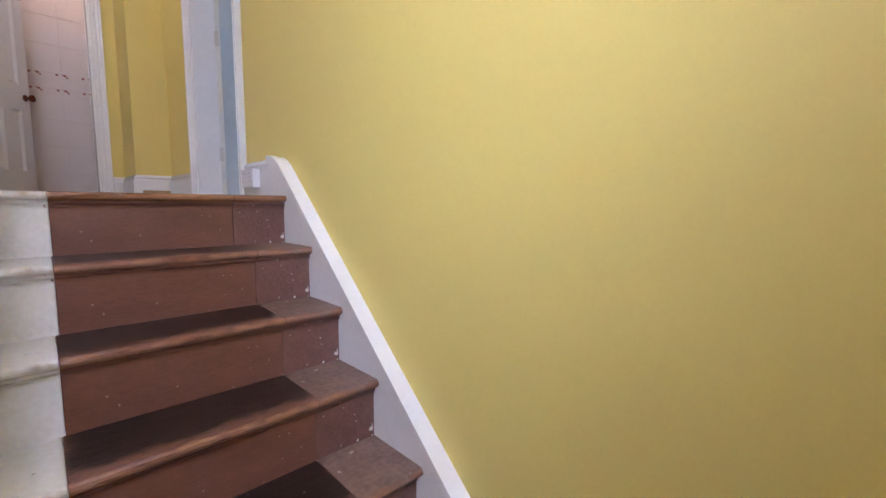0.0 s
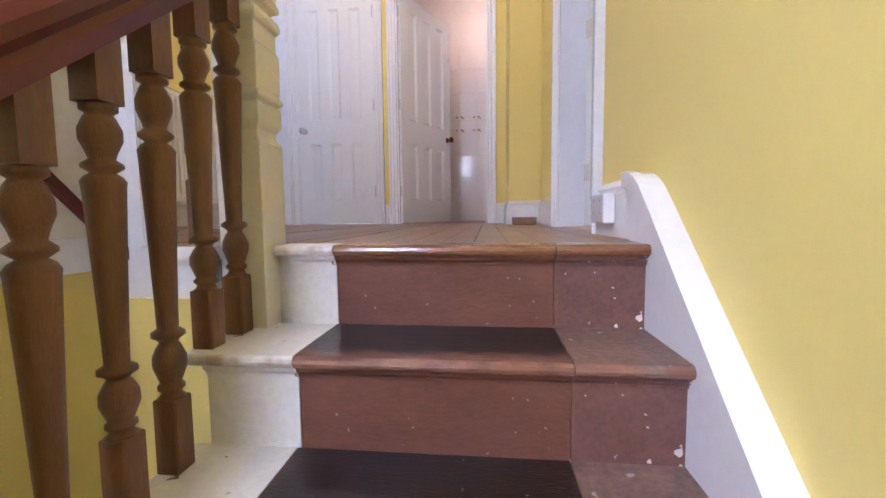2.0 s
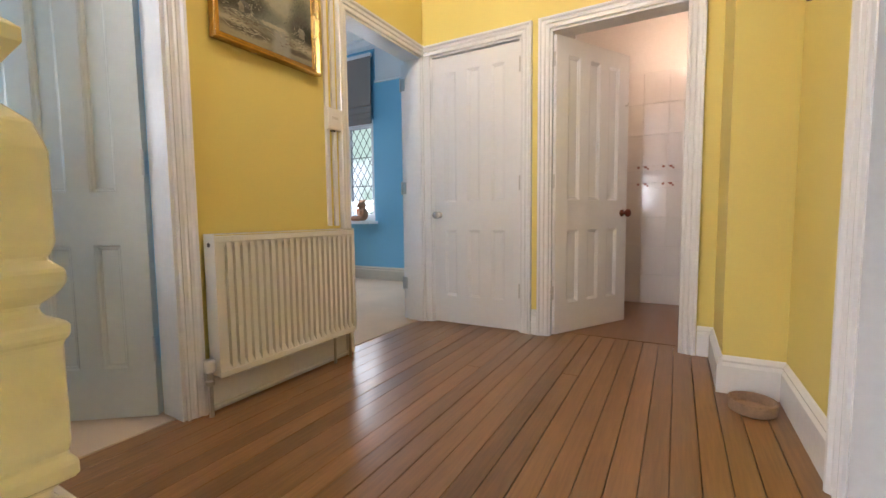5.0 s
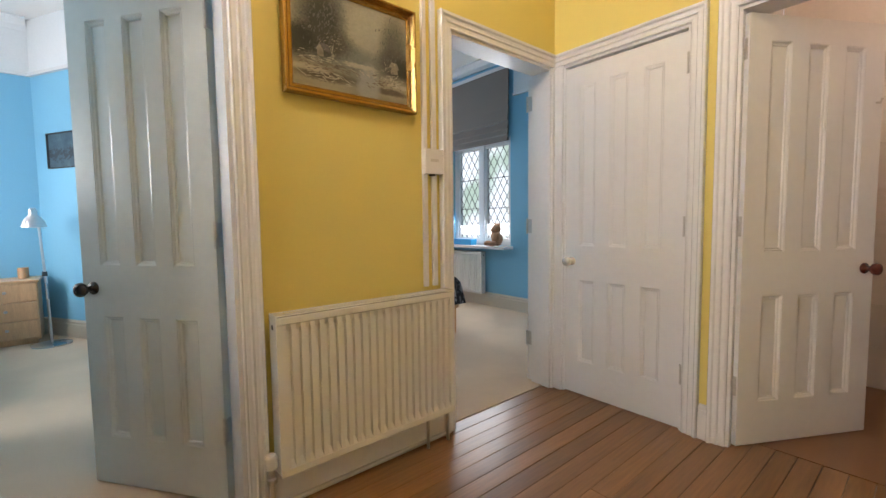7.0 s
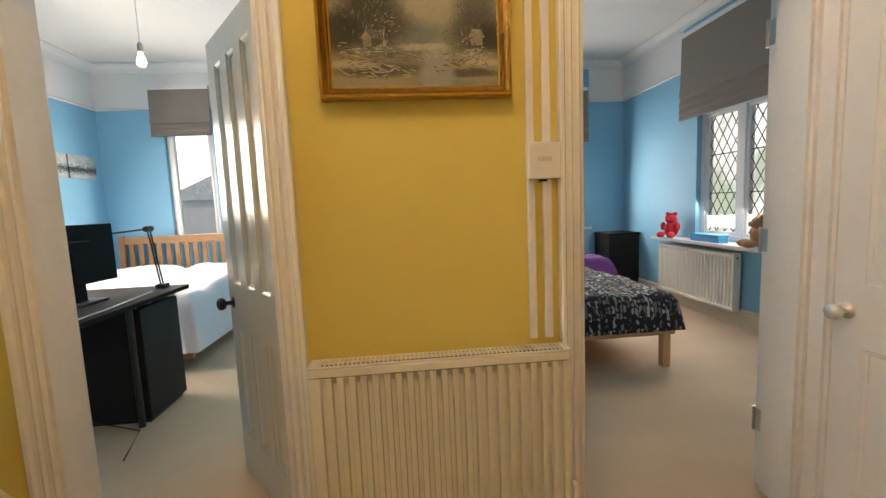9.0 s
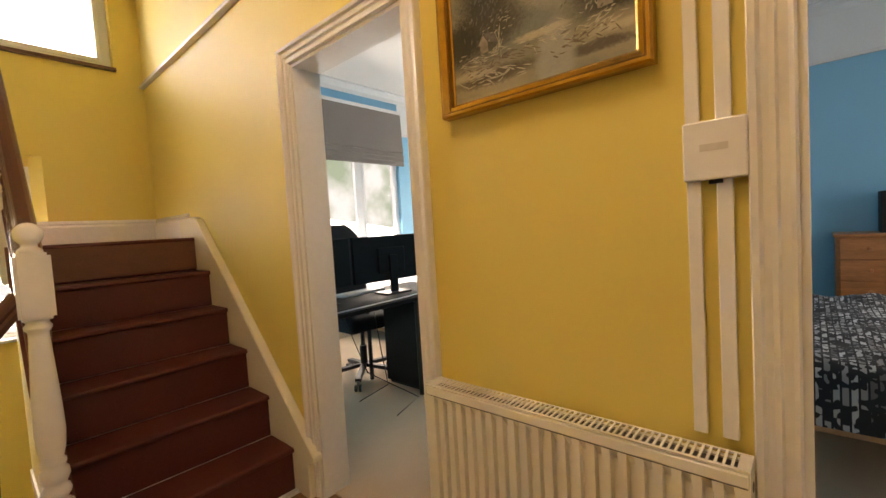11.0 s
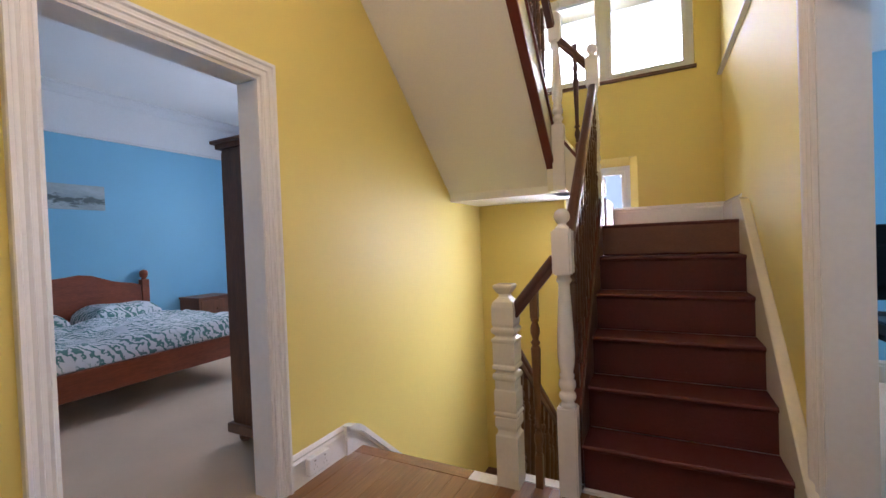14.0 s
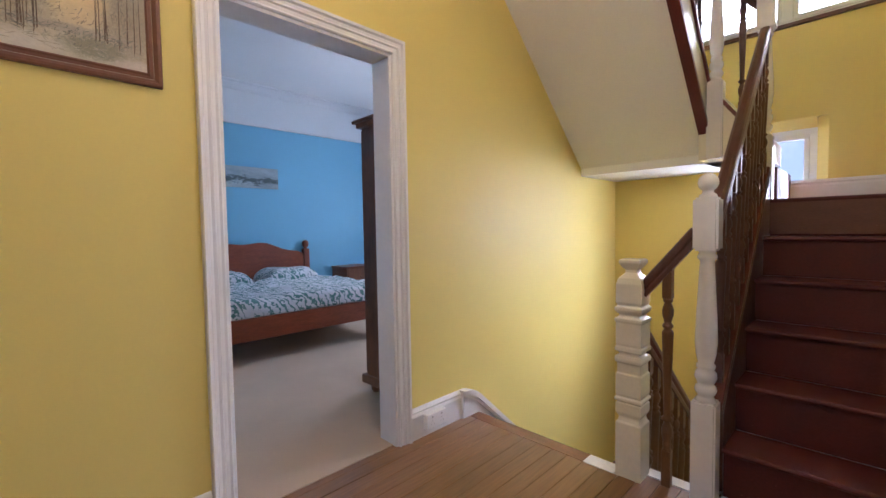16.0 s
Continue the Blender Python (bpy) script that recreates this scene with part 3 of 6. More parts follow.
def turned_newel(m, foot=-0.05):
    e = tagged(thing("newel_post", m), "white-painted turned newel post with a ball finial beside the stair", "newel post")
    bm = bmesh.new()
    box(bm, -0.044, 0.044, -0.044, 0.044, foot, 0.41)
    part("base_block", bm, WHITE, e, bevel=0.007, segs=2)
    bm = bmesh.new()
    lathe(bm, [(0.040, 0.408), (0.030, 0.425), (0.028, 0.432), (0.036, 0.442), (0.040, 0.455), (0.036, 0.470), (0.028, 0.478), (0.034, 0.490), (0.040, 0.505), (0.038, 0.525), (0.029, 0.538), (0.034, 0.546), (0.034, 0.556), (0.028, 0.565), (0.036, 0.60), (0.040, 0.65), (0.037, 0.75), (0.030, 0.88), (0.026, 0.96), (0.026, 0.975), (0.034, 0.985), (0.035, 0.995), (0.028, 1.005), (0.035, 1.02)], 20)
    part("turned_shaft", bm, WHITE, e, smooth=True)
    bm = bmesh.new()
    box(bm, -0.044, 0.044, -0.044, 0.044, 1.015, 1.225)
    part("upper_block", bm, WHITE, e, bevel=0.009, segs=2)
    bm = bmesh.new()
    lathe(bm, [(0.034, 1.222), (0.030, 1.236), (0.020, 1.244), (0.020, 1.250)] + [(0.037 * math.sin(radians(a)), 1.284 - 0.037 * math.cos(radians(a))) for a in range(35, 181, 18)], 20)
    part("ball_finial", bm, WHITE, e, smooth=True)
    return e


square_newel(pose(-0.270, 1.548, 0) @ Matrix.Diagonal((0.95, 0.95, 1, 1)))
turned_newel(pose(-0.548, 1.525, 0), -0.26)
turned_newel(pose(-0.560, 0.335, 1.225), -0.15)
turned_newel(pose(-0.300, 0.28, 1.62), -0.08)


def baluster(parent_mat, h, top_cut, slope, label, cat_group, m, half=0.027):
    """A turned baluster h high at its middle, its top cut to the rail's slope."""
    e = tagged(thing("baluster", m), label, "baluster", cat_group)
    b0, sq = 0.17 * h, half * 0.82
    bm = bmesh.new()
    v = box(bm, -sq, sq, -sq, sq, 0.0, b0)
    part("base_block", bm, parent_mat, e, bevel=0.003)
    bm = bmesh.new()
    k = half / 0.027
    f = lambda *a: [(r * k, b0 + (0.70 * h) * u) for r, u in a]
    lathe(bm, f((0.024, 0), (0.019, 0.008), (0.016, 0.02), (0.022, 0.03), (0.022, 0.04), (0.017, 0.05), (0.022, 0.075), (0.0275, 0.105), (0.027, 0.135), (0.020, 0.165), (0.015, 0.18), (0.018, 0.19), (0.027, 0.20), (0.027, 0.212), (0.017, 0.225),
                (0.018, 0.30), (0.023, 0.55), (0.028, 0.76), (0.029, 0.775), (0.024, 0.79), (0.016, 0.80), (0.027, 0.815), (0.027, 0.825), (0.017, 0.84), (0.020, 0.86), (0.0275, 0.895), (0.0275, 0.925), (0.020, 0.96), (0.016, 0.97), (0.024, 0.98), (0.024, 0.995), (0.020, 1.0)), 12)
    part("turned_shaft", bm, parent_mat, e, smooth=True)
    bm = bmesh.new()
    z0 = b0 + 0.70 * h
    vs = box(bm, -sq, sq, -sq, sq, z0, h)
    for q in vs:
        if q.co.z > z0 + 0.001:
            q.co.z += slope * q.co.y
    part("top_block", bm, parent_mat, e)
    return e


def under1(y):
    return 0.612 + (y - 1.495) * 0.81


BL = "brown varnished turned wooden baluster under the mahogany handrail"
for k in range(1, 6):
    for dy in (0.06, 0.165):
        y = Y1 - G1 * k + dy - 0.01
        z = -R1 * k
        baluster(BALW, under1(y) - z + 0.006, 0, 0.81, BL, "balusters of the lower flight", pose(-0.262, y, z))


def handrail(name, p, q, label, mat=MAHOG, w=0.062, h=0.070):
    """A moulded handrail with a rounded top, from p to q."""
    p, q = Vector(p), Vector(q)
    d = (q - p).normalized()
    s = d.cross(Vector((0, 0, 1))).normalized()
    u = s.cross(d).normalized()
    sec = [(-0.42, -0.5), (0.42, -0.5), (0.44, -0.25), (0.36, -0.12), (0.50, 0.02), (0.50, 0.20), (0.40, 0.38), (0.20, 0.48), (-0.20, 0.48), (-0.40, 0.38), (-0.50, 0.20), (-0.50, 0.02), (-0.36, -0.12), (-0.44, -0.25)]
    bm = bmesh.new()
    rings = []
    for e in (p, q):
        rings.append([bm.verts.new(e + s * a * w + u * b * h) for a, b in sec])
    n = len(sec)
    for j in range(n):
        bm.faces.new((rings[0][j], rings[1][j], rings[1][(j + 1) % n], rings[0][(j + 1) % n]))
    bm.faces.new(rings[0])
    bm.faces.new(rings[1][::-1])
    bmesh.ops.recalc_face_normals(bm, faces=bm.faces[:])
    return tagged(part(name, bm, mat), label, "handrail")


handrail("handrail", (-0.262, 1.515, under1(1.515) + 0.055), (-0.262, 0.36, under1(0.36) + 0.055), "polished red-brown mahogany handrail down the lower flight", w=0.072, h=0.088)
handrail("handrail", (-0.305, 1.548, 0.83), (-0.515, 1.53, 1.09), "short sloping brown handrail between the two newel posts", DARKW, 0.05, 0.06)
handrail("handrail", (-0.562, 1.49, 1.13), (-0.562, 0.37, 1.13 + SL * 1.12), "dark brown handrail of the upper flight", DARKW, 0.055, 0.065)
handrail("handrail", (-0.53, 0.33, 2.40), (-0.33, 0.285, 2.64), "short sloping brown handrail between the upper newel posts", DARKW, 0.05, 0.06)
handrail("handrail", (-0.28, 0.32, 2.75), (-0.236, 1.41, 3.78), "dark brown handrail of the top flight", DARKW, 0.055, 0.065)
baluster(BALW, 0.93, 0, 0, "reddish turned wooden baluster between the two newel posts", "", pose(-0.41, 1.54, 0.003), 0.022)
baluster(DARKW, 0.86, 0, 0, "dark turned wooden baluster between the upper newel posts", "", pose(-0.44, 0.30, 1.72), 0.02)
first = None
for k in range(11):
    y = 1.40 - k * 0.097
    m = pose(-0.568, y, 0.382 + SL * (1.476 - y))
    if first is None:
        first = baluster(DARKW, 0.705, 0, -SL, "dark brown turned baluster of the upper flight", "balusters of the upper flight", m, 0.020)
    else:
        copy_thing(first, m)
first = None
for k in range(9):
    y = 0.42 + k * 0.11
    m = pose(-0.236, y, 1.958 + 0.95 * (y - 0.16))
    if first is None:
        first = baluster(DARKW, 0.62, 0, 0.95, "dark turned baluster of the top flight", "balusters of the top flight", m, 0.019)
    else:
        copy_thing(first, m)

# ---- doors ----
WDOOR = material("white gloss door paint", (0.80, 0.785, 0.78), 0.14, var=0.02, scale=3, grain=30, bump=0.012)
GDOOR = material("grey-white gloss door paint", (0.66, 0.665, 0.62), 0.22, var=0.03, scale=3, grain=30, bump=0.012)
KNOBB = material("black enamel knob", (0.02, 0.015, 0.015), 0.2)
KNOBR = material("dark red-brown wooden knob", (0.12, 0.03, 0.02), 0.2)
KNOBW = material("white china knob", (0.85, 0.85, 0.86), 0.12, 0.6)


def turned(x, y, dx, dy, z=0.008):
    return pose(x, y, z, 0, 0, math.degrees(math.atan2(dy, dx)))


door("door_closet", 0.68, 1.95, turned(CLO[1] - 0.016, N + 0.024, -1, 0), WDOOR, KNOBW, "white china door knob", "closed white six-panel closet door with a white china knob")
door("door_bathroom", 0.745, 1.95, turned(BAT[0] + 0.018, N + 0.03, 0.49, 0.87), WDOOR, KNOBR, "dark red-brown turned door knob", "white six-panel bathroom door standing half open")
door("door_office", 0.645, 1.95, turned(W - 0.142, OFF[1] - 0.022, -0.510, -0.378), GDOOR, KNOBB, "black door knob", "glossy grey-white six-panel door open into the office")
door("door_bedroom", 0.66, 1.95, turned(RW - 0.028, NW[1] + 0.004, 0.0, 1.0), WDOOR, KNOBB, "black door knob", "white six-panel door standing wide open into the bedroom")
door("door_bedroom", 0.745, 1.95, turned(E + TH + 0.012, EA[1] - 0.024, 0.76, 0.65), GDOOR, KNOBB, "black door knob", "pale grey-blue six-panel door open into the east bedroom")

# ---- radiator, pipes, trunking ----
RADW = material("cream-white radiator enamel", (0.80, 0.775, 0.71), 0.23, var=0.02, bump=0.0)
# Dark colour standing in for shade inside the radiator's slots and end holes.
DARKIN = material("shade-dark radiator openings", (0.06, 0.055, 0.05), 0.7)


def radiator(m, length, h, label, ribs):
    """Wall at y = 0, front towards +y, bottom at z = 0."""
    e = tagged(thing("radiator", m), label, "radiator")
    bm = bmesh.new()
    d = 0.10
    n = ribs
    pts = [(0.0, d), (0.018, d)]
    step = (length - 0.036) / n
    for i in range(n):
        a = 0.018 + i * step
        pts += [(a + step * 0.06, d), (a + step * 0.15, d - 0.015), (a + step * 0.52, d - 0.015), (a + step * 0.60, d)]
    pts += [(length, d)]
    zs = (0.03, 0.055, h - 0.06, h - 0.035)
    cols = []
    for x, y in pts:
        dep = d - y
        cols.append([bm.verts.new((x, d if k in (0, 3) else y, z)) for k, z in enumerate(zs)])
    for a, b in zip(cols, cols[1:]):
        for k in range(3):
            bm.faces.new((a[k], b[k], b[k + 1], a[k + 1]))
    part("front_panel", bm, RADW, e)
    for z0, z1 in ((h - 0.035, h - 0.008), (0.0, 0.03)):
        bm = bmesh.new()
        box(bm, 0.0, length, d - 0.014, d, z0, z1)
        part("panel_edge", bm, RADW, e, bevel=0.003)
    bm = bmesh.new()
    box(bm, 0.004, length - 0.004, 0.03, 0.042, 0.0, h - 0.01)
    part("back_panel", bm, RADW, e)
    for x0 in (-0.003, length - 0.001):
        bm = bmesh.new()
        box(bm, x0, x0 + 0.004, 0.028, d + 0.001, 0.01, h)
        part("side_cover", bm, RADW, e, bevel=0.001)
    bm = bmesh.new()
    box(bm, 0, length, 0.030, 0.036, h - 0.004, h)
    box(bm, 0, length, d - 0.008, d, h - 0.004, h)
    box(bm, 0, 0.018, 0.036, d - 0.008, h - 0.004, h - 0.0005)
    box(bm, length - 0.03, length, 0.036, d - 0.008, h - 0.004, h - 0.0005)
    k = 0.024
    while k < length - 0.034:
        box(bm, k, k + 0.0048, 0.036, d - 0.008, h - 0.004, h - 0.0005)
        k += 0.0138
    part("top_grille", bm, RADW, e)
    # Filler between the panels, coloured dark to put shade behind the grille slots.
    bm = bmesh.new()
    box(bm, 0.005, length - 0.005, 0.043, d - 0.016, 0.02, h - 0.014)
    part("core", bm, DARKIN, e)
    # Flat dark discs paint the shade of a small hole on each cover.
    for x0 in (-0.0035, length + 0.0035):
        bm = bmesh.new()
        lathe(bm, [(0.0, -0.001), (0.009, -0.001), (0.010, 0.0), (0.009, 0.001), (0.0, 0.001)], 14)
        bmesh.ops.transform(bm, matrix=pose(x0, 0.064, h - 0.045, 0, 90, 0), verts=bm.verts[:])
        part("end_plug", bm, DARKIN, e, "dark disc for the small hole in the side cover")
    return e


radiator(pose(W, 3.272, 0.155, 0, 0, -90), 0.82, 0.59, "cream-white panel radiator under the gilt-framed landscape", 22)
rv = tagged(thing("radiator_valve", pose(W + 0.06, 2.428, 0.10)), "white radiator valve with a copper tail at the pipe end", "radiator valve")
bm = bmesh.new()
lathe(bm, [(0.010, -0.1), (0.010, 0.03), (0.018, 0.034), (0.018, 0.05), (0.012, 0.055), (0.013, 0.085), (0.021, 0.09), (0.021, 0.13), (0.016, 0.135), (0, 0.136)], 12)
part("valve_body", bm, METAL, rv, smooth=False)
bm = bmesh.new()
lathe(bm, [(0.020, 0.088), (0.022, 0.092), (0.022, 0.13), (0.017, 0.138), (0, 0.139)], 12)
part("valve_cap", bm, RADW, rv)
bm = bmesh.new()
tube(bm, [(W + 0.03, 2.43, 0.02), (W + 0.03, 2.9, 0.022), (W + 0.03, 3.27, 0.02)], 0.008)
tagged(part("heating_pipe", bm, WHITE, smooth=True), "white-painted heating pipe along the skirting board", "pipe")
for y in (2.425, 3.14, 3.262):
    bm = bmesh.new()
    tube(bm, [(W + 0.06, y, 0.0), (W + 0.06, y, 0.23)], 0.008)
    tagged(part("heating_pipe", bm, METAL if y > 3 else WHITE, smooth=True), "thin upright heating pipe below the radiator", "pipe")
bm = bmesh.new()
lathe(bm, [(0.013, 0.16), (0.020, 0.17), (0.021, 0.24), (0.016, 0.26), (0, 0.262)], 12, W + 0.06, 3.292)
tagged(part("radiator_valve", bm, RADW), "yellowed white thermostat valve beside the radiator", "radiator valve")
for y0, y1, z0, z1 in ((3.170, 3.195, 0.76, CZ), (3.222, 3.250, 0.76, 1.29), (3.222, 3.250, 1.405, CZ)):
    bm = bmesh.new()
    box(bm, W, W + 0.016, y0, y1, z0, z1)
    tagged(part("cable_trunking", bm, WHITE, bevel=0.002), "white plastic cable trunking up the yellow wall", "cable trunking")
sw = tagged(thing("switch_box", pose(W, 3.222, 1.347)), "white plastic switch box on the cable trunking", "switch")
bm = bmesh.new()
box(bm, 0, 0.034, -0.054, 0.054, -0.058, 0.058)
part("housing", bm, WHITE, sw, bevel=0.003)
bm = bmesh.new()
box(bm, 0.034, 0.035, -0.024, 0.024, -0.002, 0.012)
part("name_plate", bm, material("pale grey plate", (0.6, 0.58, 0.55), 0.4), sw, "small grey plate")
bm = bmesh.new()
box(bm, 0.004, 0.02, -0.012, 0.012, -0.066, -0.058)
part("cable_entry", bm, BLACK, sw, "dark cable entry")

# ---- picture rail above the stairs ----
bm = bmesh.new()
prism(bm, [(W, 2.44), (W + 0.03, 2.445), (W + 0.03, 2.46), (W + 0.018, 2.47), (W + 0.012, 2.49), (W, 2.49)], 1, S, 1.5)
tagged(part("picture_rail", bm, WHITE), kind="structure")

# ---- stair windows ----
UPVC = material("white window plastic", (0.80, 0.81, 0.82), 0.25, var=0.01, bump=0.0)
GLASS = bpy.data.materials.new("window glass")
GLASS.use_nodes = True
gn = GLASS.node_tree.nodes["Principled BSDF"]
gn.inputs["Transmission Weight"].default_value, gn.inputs["Roughness"].default_value, gn.inputs["IOR"].default_value = 1.0, 0.0, 1.05


def window(name, w, h, m, panes, frame_w=0.05, transom=None, lead=False, label=""):
    """In its own x-z plane from the origin's corner; panes along x."""
    e = tagged(thing(name, m), kind="structure")
    bm = bmesh.new()
    box(bm, 0, w, -0.03, 0.03, 0, frame_w)
    box(bm, 0, w, -0.03, 0.03, h - frame_w, h)
    box(bm, 0, frame_w, -0.03, 0.03, frame_w, h - frame_w)
    box(bm, w - frame_w, w, -0.03, 0.03, frame_w, h - frame_w)
    pw = w / panes
    for i in range(1, panes):
        box(bm, pw * i - frame_w * 0.7, pw * i + frame_w * 0.7, -0.03, 0.03, frame_w, h - frame_w)
    part("window_frame", bm, UPVC, e, bevel=0.003)
    for i in range(panes):
        x0 = i * pw + (frame_w if i == 0 else frame_w * 0.7)
        x1 = (i + 1) * pw - (frame_w if i == panes - 1 else frame_w * 0.7)
        bm = bmesh.new()
        s = 0.032
        for b in ((x0, x1, frame_w, frame_w + s), (x0, x1, h - frame_w - s, h - frame_w)):
            box(bm, b[0], b[1], -0.018, 0.036, b[2], b[3])
        for b in ((x0, x0 + s), (x1 - s, x1)):
            box(bm, b[0], b[1], -0.018, 0.036, frame_w + s, h - frame_w - s)
        part("casement", bm, UPVC, e, bevel=0.003)
        bm = bmesh.new()
        box(bm, x0 + s, x1 - s, -0.003, 0.003, frame_w + s, h - frame_w - s)
        g = part("pane", bm, GLASS, e)
        g.visible_shadow = False
        if lead:
            bm = bmesh.new()
            gx0, gx1, gz0, gz1 = x0 + s, x1 - s, frame_w + s, h - frame_w - s
            sx = lead
            c = -40
            for sgn in (1, -1):
                for c in range(-20, 40):
                    # line x = gx0 + c*sx + sgn*(z-gz0)*0.62
                    za, zb = gz0, gz1
                    pts = []
                    def X(z):
                        return gx0 + c * sx + sgn * (z - gz0) * 0.62
                    lo, hi = X(za), X(zb)
                    ts = sorted(((gx0 - gx0 - c * sx) / (sgn * 0.62) + gz0, (gx1 - gx0 - c * sx) / (sgn * 0.62) + gz0))
                    a, b = max(za, ts[0]), min(zb, ts[1])
                    if b - a > 0.01:
                        bar(bm, (X(a), 0.005, a), (X(b), 0.005, b), 0.006, 0.006, (0, 1, 0))
            for q in range(1, 3):
                z = gz0 + (gz1 - gz0) * q / 3
                bar(bm, (gx0, 0.008, z), (gx1, 0.008, z), 0.009, 0.009, (0, 1, 0))
            part("lead_lattice", bm, LEAD, e)
    return e


LEAD = material("grey window lead", (0.10, 0.10, 0.10), 0.5, 0.6)
window("window_stair", 1.40, 0.88, pose(-1.25, S - 0.10, 2.56), 2)
block("window_sill", (-1.26, 0.19, S - 0.1, S + 0.035, 2.537, 2.560), DARKW, kind="structure")
window("window_lower", 0.57, 1.15, pose(-0.74, S - 0.10, 0.66), 1, 0.045)
bm = bmesh.new()
prism(bm, [(-0.8005, S - 0.001), (-0.8005, S - 0.1295), (-0.735, S - 0.1295), (-0.735, S - 0.072)], 2, 0.6605, 1.8745)
tagged(part("window_reveal", bm, YELLOW), kind="structure")
bm = bmesh.new()
prism(bm, [(S - 0.001, 1.8755), (S - 0.072, 1.808), (S - 0.1295, 1.808), (S - 0.1295, 1.8755)], 0, -0.7345, -0.1705)
tagged(part("window_reveal", bm, YELLOW), kind="structure")
block("window_sill", (-0.80, -0.17, S - 0.07, S + 0.02, 0.655, 0.675), WHITE, kind="structure")

# ---- socket and dish ----
sock = tagged(thing("wall_socket", pose(E - 0.022, 1.895, 0.083)), "white double wall socket set on the skirting board", "socket")
bm = bmesh.new()
box(bm, -0.034, 0, -0.072, 0.072, -0.043, 0.043)
part("back_box", bm, WHITE, sock, bevel=0.004)
DARKS = material("grey socket slots", (0.35, 0.33, 0.3), 0.5)
for y in (-0.035, 0.035):
    bm = bmesh.new()
    box(bm, -0.0346, -0.034, y - 0.006, y + 0.006, 0.020, 0.028)
    part("switch_rocker", bm, DARKS, sock)
    for dy, dz in ((0, 0.004), (-0.011, -0.014), (0.011, -0.014)):
        bm = bmesh.new()
        box(bm, -0.0344, -0.034, y + dy - 0.002, y + dy + 0.002, dz - 0.003, dz + 0.003)
        part("socket_hole", bm, DARKS, sock)
CORK = material("cork-brown dish", (0.36, 0.23, 0.14), 0.7, var=0.2, scale=20, grain=100)
bm = bmesh.new()
lathe(bm, [(0.0, 0.0), (0.075, 0.0), (0.082, 0.005), (0.085, 0.05), (0.078, 0.052), (0.075, 0.012), (0.0, 0.011)], 32, 0.555, 3.50)
tagged(part("dish", bm, CORK, smooth=False), "low round cork-brown dish on the floorboards by the skirting", "dish")


# ---- neighbouring rooms ----
FRIEZE = material("white frieze paint", (0.78, 0.78, 0.78), 0.8, var=0.03, scale=2, grain=60, bump=0.02)
PINE = material("orange pine", (0.42, 0.17, 0.065), 0.35, var=0.22, scale=4, grain=20, bump=0.02, stretch=(1, 1, 7))
REDPINE = material("red-stained pine", (0.26, 0.07, 0.03), 0.32, var=0.22, scale=4, grain=20, bump=0.02, stretch=(1, 1, 5))
DARKPINE = material("dark brown stained pine", (0.16, 0.065, 0.030), 0.4, var=0.3, scale=4, grain=24, bump=0.03, stretch=(7, 7, 1))
BEECH = material("light oak veneer", (0.60, 0.36, 0.19), 0.4, var=0.12, scale=4, grain=24, bump=0.01, stretch=(7, 7, 1))
HONEY = material("honey oak", (0.40, 0.20, 0.085), 0.35, var=0.18, scale=4, grain=24, bump=0.02, stretch=(1, 6, 6))
LINEN = material("white bed linen", (0.72, 0.72, 0.76), 0.9, var=0.03, scale=5, grain=90, bump=0.05)
BLIND = material("taupe blind fabric", (0.235, 0.205, 0.185), 0.9, var=0.06, scale=3, grain=200, bump=0.05)
CHROME = material("brushed steel", (0.6, 0.6, 0.62), 0.28, 1.0, var=0.05)
SCREEN = material("black glass screen", (0.006, 0.006, 0.007), 0.3, var=0.05)
BLACKW = material("black painted cabinet", (0.010, 0.010, 0.011), 0.6, var=0.1, spec=0.3)
MATT = material("matt black monitor casing", (0.006, 0.006, 0.007), 0.7, var=0.1, spec=0.2)
FABRIC = material("black chair fabric", (0.015, 0.015, 0.017), 0.85, var=0.15, grain=200, bump=0.05)


def glow(name, color, strength):
    m = bpy.data.materials.new(name)
    m.use_nodes = True
    n, l = m.node_tree.nodes, m.node_tree.links
    n.remove(n["Principled BSDF"])
    e = n.new("ShaderNodeEmission")
    tc = n.new("ShaderNodeTexCoord")
    a = n.new("ShaderNodeTexNoise")
    a.inputs["Scale"].default_value, a.inputs["Detail"].default_value = 0.45, 9
    l.new(tc.outputs["Object"], a.inputs[0])
    r = n.new("ShaderNodeMapRange")
    r.inputs[1].default_value, r.inputs[2].default_value = 0.42, 0.6
    l.new(a.outputs[0], r.inputs[0])
    c = n.new("ShaderNodeMix")
    c.data_type = "RGBA"
    c.inputs[6].default_value, c.inputs[7].default_value = (*color, 1), (0.95, 0.98, 1.0, 1)
    l.new(r.outputs[0], c.inputs[0])
    l.new(c.outputs[2], e.inputs[0])
    e.inputs[1].default_value = strength
    l.new(e.outputs[0], n["Material Output"].inputs[0])
    return m


OVERCAST = glow("overcast sky beyond the window", (0.90, 0.95, 1.0), 2.2)
TREES = glow("pale trees and sky beyond the window", (0.42, 0.52, 0.40), 1.25)
HAZE = glow("pale blue hazy distance beyond the window", (0.62, 0.74, 0.88), 1.25)
GARDEN = glow("bright garden beyond the window", (0.44, 0.54, 0.44), 1.5)


def backdrop(b, mat):
    block("backdrop", b, mat, kind="structure")


backdrop((-3.4, 16.0, -12.02, -12.0, 4.6, 11.0), OVERCAST)
backdrop((-3.4, 16.0, -12.02, -12.0, -6.0, 4.6), HAZE)
